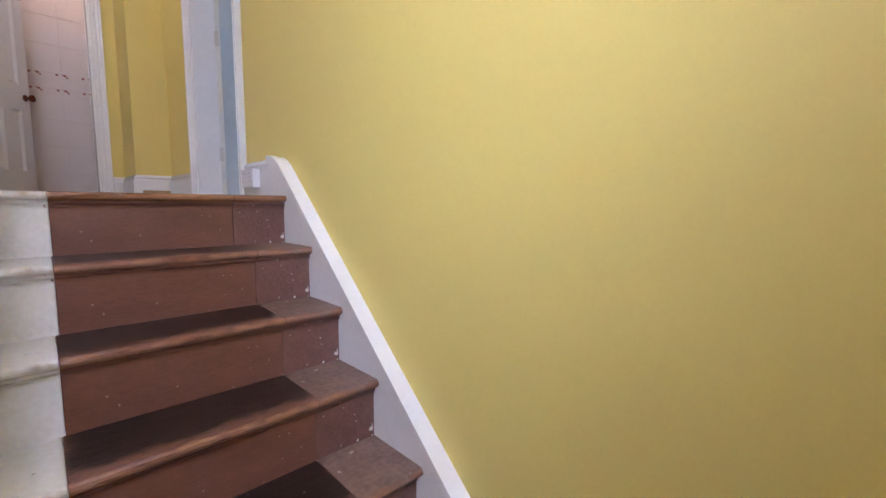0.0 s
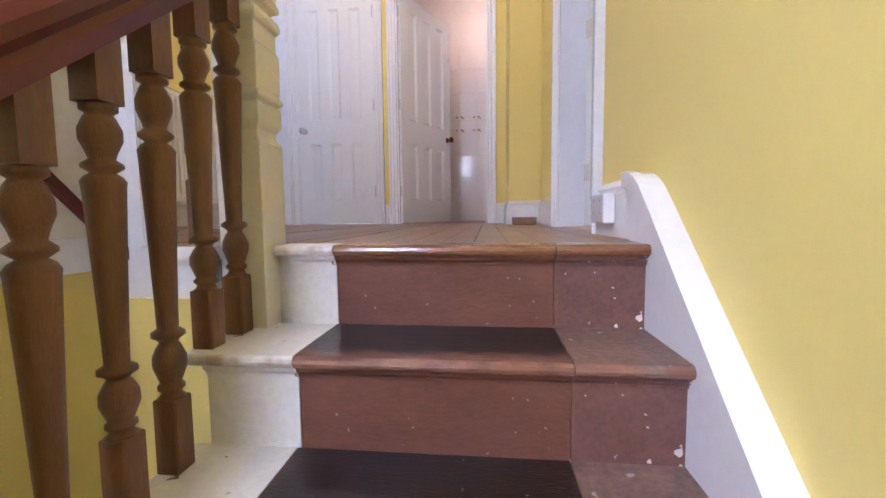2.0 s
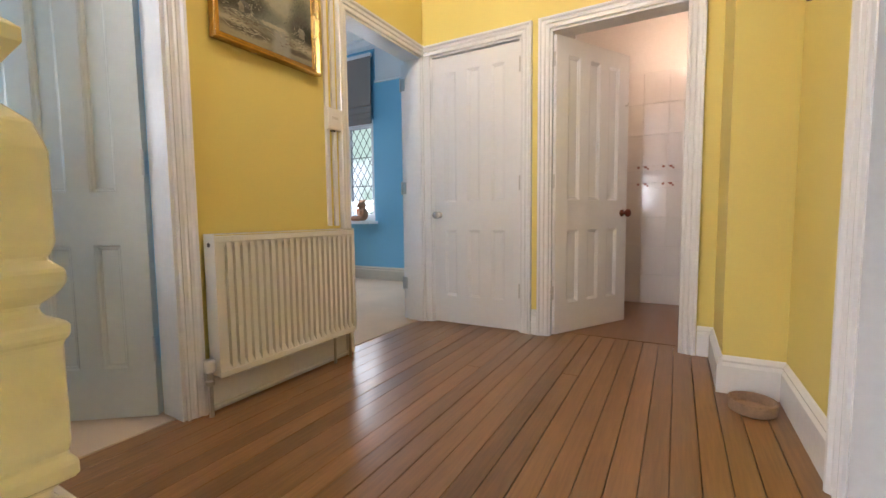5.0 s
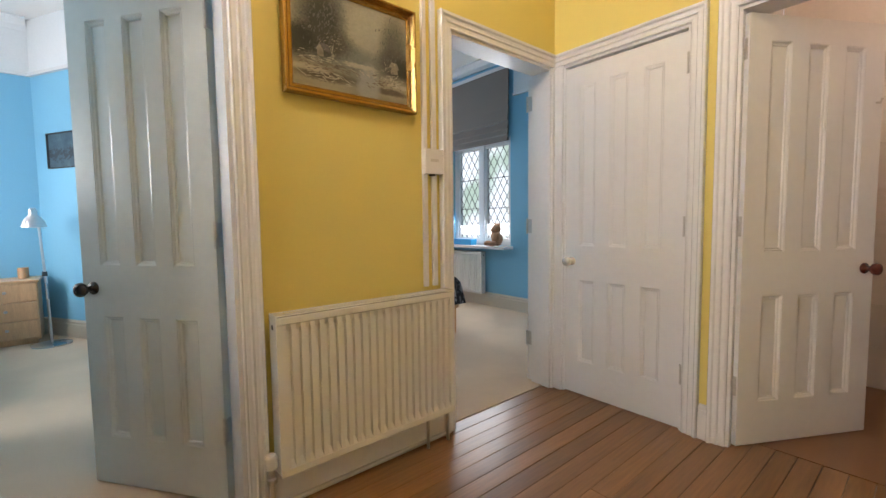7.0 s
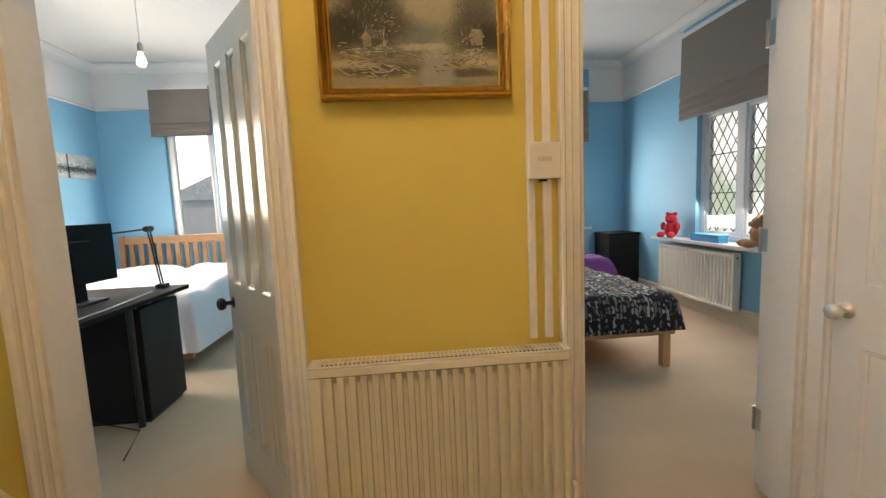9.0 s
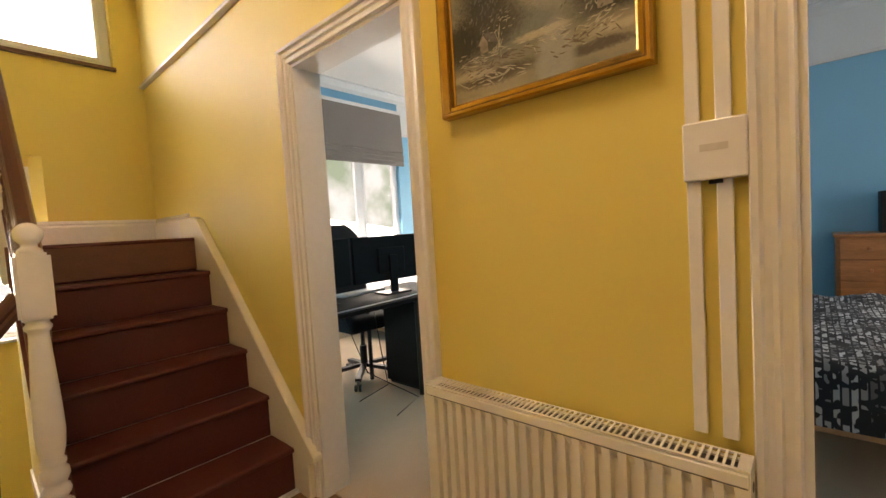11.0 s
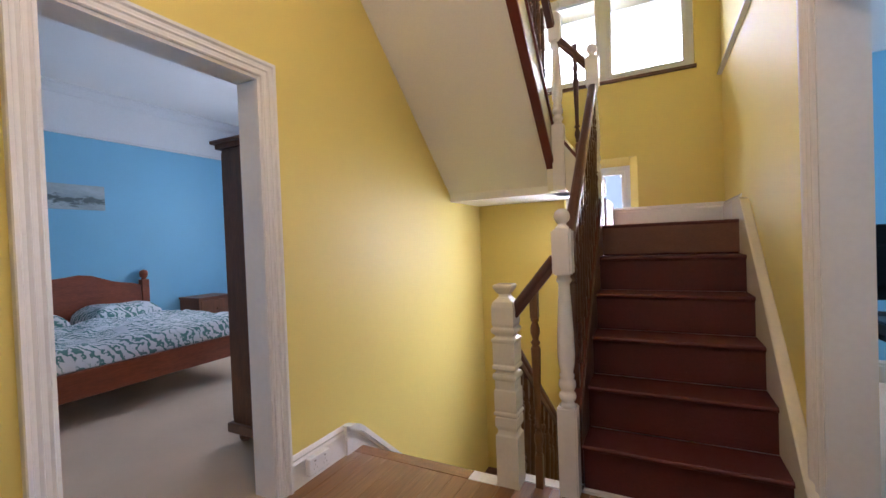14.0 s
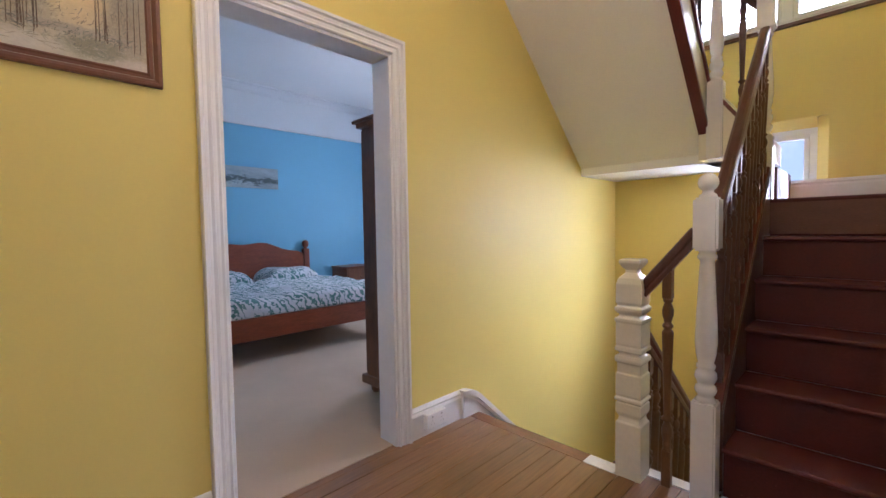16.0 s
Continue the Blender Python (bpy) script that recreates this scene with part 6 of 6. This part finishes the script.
bm = bmesh.new()
box(bm, 0.03, 1.87, 0.03, 1.42, 0.34, 0.47)
part("mattress", bm, LINEN, bed, bevel=0.03, segs=2)
bm = bmesh.new()
soft_slab(bm, -4.72, -2.74, 3.12, 4.66, 0.475, 0.545, 60, 0.035, 7.0, 0.18, 0.10)
tagged(part("duvet", bm, TEXT, smooth=True), "rumpled black duvet patterned with grey lettering", "duvet")


def chest(name, m, w, d, h, rows, mat, label, knobs=2, cols=1):
    """Front towards -y, back at y = 0, from x = 0 to w."""
    e = tagged(thing(name, m), label, "chest of drawers")
    bm = bmesh.new()
    box(bm, 0, w, -d, 0, 0.05, h - 0.025)
    part("carcase", bm, mat, e)
    bm = bmesh.new()
    box(bm, -0.015, w + 0.015, -d - 0.02, 0, h - 0.025, h)
    part("top", bm, mat, e, bevel=0.004)
    bm = bmesh.new()
    box(bm, 0.01, w - 0.01, -d + 0.02, -0.01, 0, 0.05)
    part("plinth", bm, mat, e)
    hh = (h - 0.09) / rows
    for r_ in range(rows):
        z = 0.06 + r_ * hh
        bm = bmesh.new()
        box(bm, 0.02, w - 0.02, -d - 0.014, -d, z, z + hh - 0.012)
        dr = part("drawer", bm, mat, e, bevel=0.004)
        for k in range(knobs):
            bm = bmesh.new()
            lathe(bm, [(0.009, 0), (0.007, 0.012), (0.017, 0.020), (0.014, 0.030), (0, 0.032)], 12)
            bmesh.ops.transform(bm, matrix=pose(w * (0.25 + 0.5 * k) if knobs > 1 else w / 2, -d - 0.014, z + hh / 2, 90), verts=bm.verts[:])
            part("drawer_knob", bm, mat, dr)
    return e


chest("chest_of_drawers", pose(NWW + 0.01, 3.505, 0.004, 0, 0, 90), 0.80, 0.42, 0.965, 5, PINE, "orange pine chest of five drawers in the bedroom")
for y0, w_, h_ in ((3.775, 0.205, 0.335), (4.02, 0.235, 0.375)):
    sp = tagged(thing("loudspeaker", pose(NWW + 0.12, y0, 0.970)), ("smaller " if h_ < 0.35 else "larger ") + "black loudspeaker on the pine chest of drawers", "loudspeaker", "loudspeakers on the chest")
    bm = bmesh.new()
    box(bm, 0, 0.22, 0, w_, 0, h_)
    part("cabinet", bm, BLACKW, sp, bevel=0.004)
    for z, q in ((h_ * 0.32, 0.072), (h_ * 0.74, 0.040)):
        bm = bmesh.new()
        lathe(bm, [(q, 0), (q, 0.006), (q * 0.85, 0.008), (q * 0.5, -0.0), (0, 0.004)], 20)
        bmesh.ops.transform(bm, matrix=pose(0.221, w_ / 2, z, 0, 90, 0), verts=bm.verts[:])
        part("driver", bm, BLACK if h_ > 0.35 else CHROME, sp)
chest("drawer_tower", pose(NWW + 0.01, 5.34, 0.004, 0, 0, 90), 0.40, 0.40, 0.76, 3, BLACKW, "black plastic drawer tower beneath the window", 1)
bm = bmesh.new()
soft_slab(bm, NWW + 0.35, NWW + 0.80, 4.5, 5.3, 0.02, 0.50, 20, 0.03, 9.0, 0.0, 0.14)
tagged(part("blanket", bm, material("purple blanket", (0.10, 0.03, 0.16), 0.9, var=0.2), smooth=True), "heaped purple blanket behind the lettered bed", "blanket")
bm = bmesh.new()
lathe(bm, [(0, 0), (0.028, 0), (0.045, 0.07), (0.048, 0.07), (0.05, 0.08), (0.04, 0.08), (0, 0.06)], 16, NWW - 0.005, 4.71)
ob = part("plant_pot", bm, BLACK)
ob.location.z = 0.841
tagged(ob, "small black pot on the window sill", "pot")

# east bedroom
EE, ES, EN = 4.60, -1.0, 4.0
EB = E + TH
wall("wall_east_bedroom_west", 0, E + 0.065, EB, ES, EN, 0, CZ, BLUE, [(*EA, -0.01, DH)])
wall("wall_east_bedroom_east", 0, EE, EE + 0.12, ES, EN, 0, CZ, BLUE)
wall("wall_east_bedroom_south", 1, ES - 0.12, ES, EB, EE, 0, CZ, BLUE, [(1.9, 3.5, 0.8, 2.3)])
wall("wall_east_bedroom_north", 1, EN, EN + 0.12, EB, EE, 0, CZ, BLUE)
block("ceiling_east_bedroom", (E + 0.07, EE + 0.1, ES - 0.1, EN + 0.1, CZ, CZ + 0.1), CEIL, kind="structure")
block("carpet", (E + 0.03, EE, ES, EN, -0.012, 0.004), CARPET, kind="structure")
frieze(0, EE, ES, EN, -1)
cornice(0, EE, ES, EN, -1)
frieze(1, EN, EB, EE, -1)
skirting((EE, ES), (EE, EN), (-1, 0))
window("window_east_bedroom", 1.6, 1.5, pose(1.9, ES - 0.08, 0.8), 2, 0.06)
bed = tagged(thing("bed", pose(2.62, 0.62, 0)), "red-brown pine double bed with a curved headboard", "bed")
bm = bmesh.new()
hb = [(0.08, 0.35)] + [(1.55 * 0.0 + 0.08 + (1.60) * t, 0.80 + 0.18 * math.sin(math.pi * t) ** 0.8 + 0.02 * math.cos(6 * math.pi * t)) for t in [i / 16 for i in range(17)]] + [(1.68, 0.35)]
prism(bm, hb, 0, 1.90, 1.94)
part("headboard", bm, REDPINE, bed, bevel=0.004)
for y in (0.0, 1.68):
    bm = bmesh.new()
    box(bm, 1.88, 1.96, y, y + 0.08, 0.004, 0.88)
    part("headboard_post", bm, REDPINE, bed, bevel=0.004)
    bm = bmesh.new()
    lathe(bm, [(0.03, 0.88), (0.022, 0.895), (0.04, 0.915), (0.046, 0.95), (0.036, 0.985), (0.0, 1.0)], 16, 1.92, y + 0.04)
    part("finial", bm, REDPINE, bed, smooth=True)
    bm = bmesh.new()
    box(bm, 0.05, 1.90, y + 0.02, y + 0.055, 0.18, 0.36)
    part("side_rail", bm, REDPINE, bed, bevel=0.003)
    bm = bmesh.new()
    box(bm, 0.0, 0.07, y, y + 0.08, 0.004, 0.42)
    part("foot_post", bm, REDPINE, bed, bevel=0.004)
bm = bmesh.new()
box(bm, 0.015, 0.055, 0.08, 1.68, 0.20, 0.39)
part("foot_rail", bm, REDPINE, bed, bevel=0.004)
bm = bmesh.new()
box(bm, 0.06, 1.88, 0.06, 1.70, 0.30, 0.46)
part("mattress", bm, LINEN, bed, bevel=0.04, segs=2)
LEAF = bpy.data.materials.new("white duvet with green leaf print")
LEAF.use_nodes = True
n, l = LEAF.node_tree.nodes, LEAF.node_tree.links
b = n["Principled BSDF"]
b.inputs["Roughness"].default_value = 0.9
tc = n.new("ShaderNodeTexCoord")
mp = n.new("ShaderNodeMapping")
mp.inputs["Rotation"].default_value = (0, 0, 0.7)
l.new(tc.outputs["Object"], mp.inputs[0])
wv = n.new("ShaderNodeTexWave")
wv.inputs["Scale"].default_value, wv.inputs["Distortion"].default_value, wv.inputs["Detail"].default_value, wv.inputs["Detail Scale"].default_value = 7, 8, 2, 2.5
l.new(mp.outputs[0], wv.inputs[0])
nz = n.new("ShaderNodeTexNoise")
nz.inputs["Scale"].default_value = 6
l.new(tc.outputs["Object"], nz.inputs[0])
ml = n.new("ShaderNodeMath")
ml.operation = "MULTIPLY"
l.new(wv.outputs["Fac"], ml.inputs[0])
l.new(nz.outputs[0], ml.inputs[1])
rp = n.new("ShaderNodeMapRange")
rp.inputs[1].default_value, rp.inputs[2].default_value = 0.30, 0.38
l.new(ml.outputs[0], rp.inputs[0])
mx = n.new("ShaderNodeMix")
mx.data_type = "RGBA"
mx.inputs[6].default_value, mx.inputs[7].default_value = (0.74, 0.75, 0.76, 1), (0.13, 0.26, 0.24, 1)
l.new(rp.outputs[0], mx.inputs[0])
l.new(mx.outputs[2], b.inputs["Base Color"])
bm = bmesh.new()
soft_slab(bm, 2.66, 4.12, 0.60, 2.40, 0.46, 0.54, 50, 0.045, 4.0, 0.06, 0.12)
tagged(part("duvet", bm, LEAF, smooth=True), "rumpled white duvet printed with green leaves", "duvet")
for y0 in (0.76, 1.58):
    bm = bmesh.new()
    soft_slab(bm, 3.95, 4.50, y0, y0 + 0.66, 0.46, 0.66, 20, 0.02, 6.0 + y0, 0.0, 0.16)
    tagged(part("pillow", bm, LEAF, smooth=True), "leaf-printed white pillow against the pine headboard", "pillow", "pillows on the pine bed")
ph = thing("wardrobe", pose(EB + 0.01, 0.60, 0.004))
tagged(ph, "tall dark brown pine wardrobe beside the bedroom door", "wardrobe")
bm = bmesh.new()
box(bm, 0.02, 0.60, 0.02, 1.20, 0.08, 1.80)
part("carcase", bm, DARKPINE, ph, bevel=0.004)
bm = bmesh.new()
box(bm, 0.0, 0.625, 0.0, 1.225, 1.80, 1.83)
box(bm, 0.0, 0.645, 0.0, 1.245, 1.83, 1.85)
part("cornice", bm, DARKPINE, ph)
bm = bmesh.new()
box(bm, 0.0, 0.63, 0.0, 1.225, 0.06, 0.12)
part("plinth", bm, DARKPINE, ph, bevel=0.006)
for x in (0.06, 0.55):
    for y in (0.06, 1.16):
        bm = bmesh.new()
        lathe(bm, [(0.022, 0.0), (0.034, 0.02), (0.034, 0.04), (0.022, 0.061)], 14, x, y)
        part("bun_foot", bm, DARKPINE, ph)
for y0, y1 in ((0.03, 0.605), (0.615, 1.19)):
    bm = bmesh.new()
    box(bm, 0.60, 0.622, y0, y1, 0.13, 1.79)
    part("door", bm, DARKPINE, ph, bevel=0.005)
bm = bmesh.new()
bmesh.ops.create_uvsphere(bm, u_segments=10, v_segments=6, radius=0.014)
bmesh.ops.transform(bm, matrix=pose(0.635, 0.57, 0.95), verts=bm.verts[:])
part("knob", bm, DARKPINE, ph)
chest("bedside_cabinet", pose(EE - 0.01, 0.22, 0.004, 0, 0, -90), 0.45, 0.40, 0.60, 2, DARKPINE, "small dark wooden bedside cabinet beyond the pine bed", 1)
picture("picture_beach", 0.66, 0.27, pose(EE - 0.002, 1.33, 1.82, 0, 0, -90), painting_material("beach panorama", (0.10, 0.13, 0.13), (0.26, 0.32, 0.34), (0.45, 0.52, 0.55), 3, 9.0), WHITE, 0, "unframed panoramic canvas of a pale beach", 0.025)

# bathroom
BNY = 5.65
BX0, BX1 = -0.62, 0.47
wall("wall_bathroom_left", 0, BX0 - 0.08, BX0, N + TH, BNY, 0, 2.72, TILE)
wall("wall_bathroom_right", 0, BX1, BX1 + 0.08, N + TH, BNY, 0, 2.72, TILE)
PINKW = material("warm white bathroom paint", (0.78, 0.74, 0.70), 0.6, var=0.03)
block("wall_bathroom_back", (BX0, BX1, BNY + 0.008, BNY + 0.1, 0, 2.72), PINKW, kind="structure")
block("wall_bathroom_front", (BX0, BAT[0], N + 0.066, N + TH, 0, 2.72), PINKW, kind="structure")
block("wall_bathroom_front", (BAT[1], BX1 + 0.1, N + 0.066, N + TH, 0, 2.72), PINKW, kind="structure")
block("wall_bathroom_front", (BAT[0], BAT[1], N + 0.066, N + TH, DH, 2.72), PINKW, kind="structure")
block("ceiling_bathroom", (BX0, BX1, N + 0.066, BNY + 0.1, 2.72, 2.8), PINKW, kind="structure")
for a, b_ in ((0, 3.0),):
    block("wall_closet", (W, CLO[1] + 0.03, N + 0.40, N + 0.44, 0, 2.3), PINKW, kind="structure")
tiles = tagged(new("wall_tiles"), kind="structure")
TW, THH = 0.20, 0.25
mt = {}
z = 0.0
row = 0
DECO = bpy.data.materials.new("tile with a small pink-brown flower border")
DECO.use_nodes = True
n, l = DECO.node_tree.nodes, DECO.node_tree.links
b = n["Principled BSDF"]
b.inputs["Roughness"].default_value = 0.15
tc = n.new("ShaderNodeTexCoord")
vo = n.new("ShaderNodeTexVoronoi")
vo.inputs["Scale"].default_value = 24
l.new(tc.outputs["Object"], vo.inputs[0])
rp = n.new("ShaderNodeMapRange")
rp.inputs[1].default_value, rp.inputs[2].default_value = 0.26, 0.36
l.new(vo.outputs["Distance"], rp.inputs[0])
mx = n.new("ShaderNodeMix")
mx.data_type = "RGBA"
mx.inputs[6].default_value, mx.inputs[7].default_value = (0.34, 0.14, 0.10, 1), (0.80, 0.75, 0.71, 1)
l.new(rp.outputs[0], mx.inputs[0])
l.new(mx.outputs[2], b.inputs["Base Color"])
rows_ = [(0.0, 0.26, TILE), (0.26, 0.26, TILE), (0.52, 0.26, TILE), (0.78, 0.26, TILE), (1.04, 0.045, DECO), (1.085, 0.105, TILE), (1.19, 0.045, DECO), (1.235, 0.27, TILE), (1.505, 0.27, TILE), (1.775, 0.27, TILE)]
for z, h, mat in rows_:
    x = BX0
    while x < BX1 - 0.01:
        x1 = min(x + TW, BX1)
        key = (round(h, 3), round(x1 - x, 3), mat.name)
        if key not in mt:
            bm = bmesh.new()
            box(bm, 0.0012, x1 - x - 0.0012, 0.0, 0.008, 0.0012, h - 0.0012)
            bmesh.ops.bevel(bm, geom=bm.edges[:], offset=0.0012, affect="EDGES")
            me = bpy.data.meshes.new("tile")
            bm.to_mesh(me)
            bm.free()
            me.materials.append(mat)
            mt[key] = me
        o = new("tile", mt[key])
        o.location = (x, BNY, z + 0.002)
        o.parent = tiles
        x = x1
bt = tagged(thing("coat_hook", pose(-0.115, 4.855, 1.60, 0, 0, 60)), "small brass hook on the edge of the bathroom door", "hook")
bm = bmesh.new()
box(bm, -0.012, 0.012, -0.026, -0.021, -0.03, 0.03)
part("back_plate", bm, METAL, bt)
bm = bmesh.new()
tube(bm, [(0, -0.026, 0.0), (0, -0.05, -0.005), (0, -0.058, 0.015)], 0.005, 8)
part("hook", bm, METAL, bt)


# ---- floorboards, last ----
def board_material(name, base, coat=0.1):
    m = material(name, base, 0.25, var=0.2, scale=1.2, grain=11, bump=0.01, coat=coat, stretch=(8, 0.5, 8), dark=tuple(c * 0.62 for c in base))
    n, l = m.node_tree.nodes, m.node_tree.links
    b = n["Principled BSDF"]
    l.remove(b.inputs["Roughness"].links[0])
    wear = n.new("ShaderNodeTexNoise")
    wear.inputs["Scale"].default_value, wear.inputs["Detail"].default_value = 3.0, 6
    geo = n.new("ShaderNodeNewGeometry")
    l.new(geo.outputs["Position"], wear.inputs[0])
    wr = n.new("ShaderNodeMapRange")
    wr.inputs[1].default_value, wr.inputs[2].default_value = 0.2, 0.8
    wr.inputs[3].default_value, wr.inputs[4].default_value = 0.280, 0.36
    l.new(wear.outputs[0], wr.inputs[0])
    l.new(wr.outputs[0], b.inputs["Roughness"])
    src = b.inputs["Base Color"].links[0].from_socket
    oi = n.new("ShaderNodeObjectInfo")
    hs = n.new("ShaderNodeHueSaturation")
    r = n.new("ShaderNodeMapRange")
    r.inputs[3].default_value, r.inputs[4].default_value = 0.78, 1.16
    far = n.new("ShaderNodeMath")
    far.operation = "MULTIPLY"
    far.inputs[1].default_value = 9.0
    l.new(oi.outputs["Random"], far.inputs[0])
    shift = n.new("ShaderNodeCombineXYZ")
    l.new(far.outputs[0], shift.inputs[0])
    l.new(far.outputs[0], shift.inputs[1])
    mapping = [k for k in n if k.bl_idname == "ShaderNodeMapping"][0]
    l.new(shift.outputs[0], mapping.inputs["Location"])
    l.new(oi.outputs["Random"], r.inputs[0])
    l.new(r.outputs[0], hs.inputs["Value"])
    l.new(src, hs.inputs["Color"])
    l.new(hs.outputs[0], b.inputs["Base Color"])
    return m


BOARD = board_material("varnished brown floor board", (0.250, 0.124, 0.046))
floor = tagged(new("floor"), kind="structure")
rng = random.Random(5)
edges = [W - 0.05]
while edges[-1] < E + 0.0:
    edges.append(edges[-1] + rng.choice((0.079, 0.083, 0.087)))
edges[-1] = E + 0.03
for i, (a, b) in enumerate(zip(edges, edges[1:])):
    cuts = [1.604 if b > -0.205 and a < 0.62 else 1.517 if a > -0.61 else 1.501]
    y = cuts[0] + rng.uniform(1.2, 3.4)
    while y < 4.0:
        if i % 3 == 0:
            cuts.append(y)
        y += rng.uniform(2.4, 3.6)
    cuts.append(N + TH + 0.005)
    b = min(b, E + 0.03)
    for c, d in zip(cuts, cuts[1:]):
        bm = bmesh.new()
        g = rng.uniform(0.0005, 0.0017)
        z = rng.uniform(-0.0012, 0.0006)
        box(bm, a + g, b - g, c + 0.0008, d - 0.0008, -0.022, z)
        for v in bm.verts:
            v.co -= Vector((a, c, 0))
        o = part("board", bm, BOARD, floor, bevel=0.0014)
        o.location = (a, c, 0)
bm = bmesh.new()
box(bm, BAT[0] - 0.2, 0.6, N + TH + 0.01, 5.68, -0.02, 0.0)
tagged(part("floor_bathroom", bm, OAK), kind="structure")
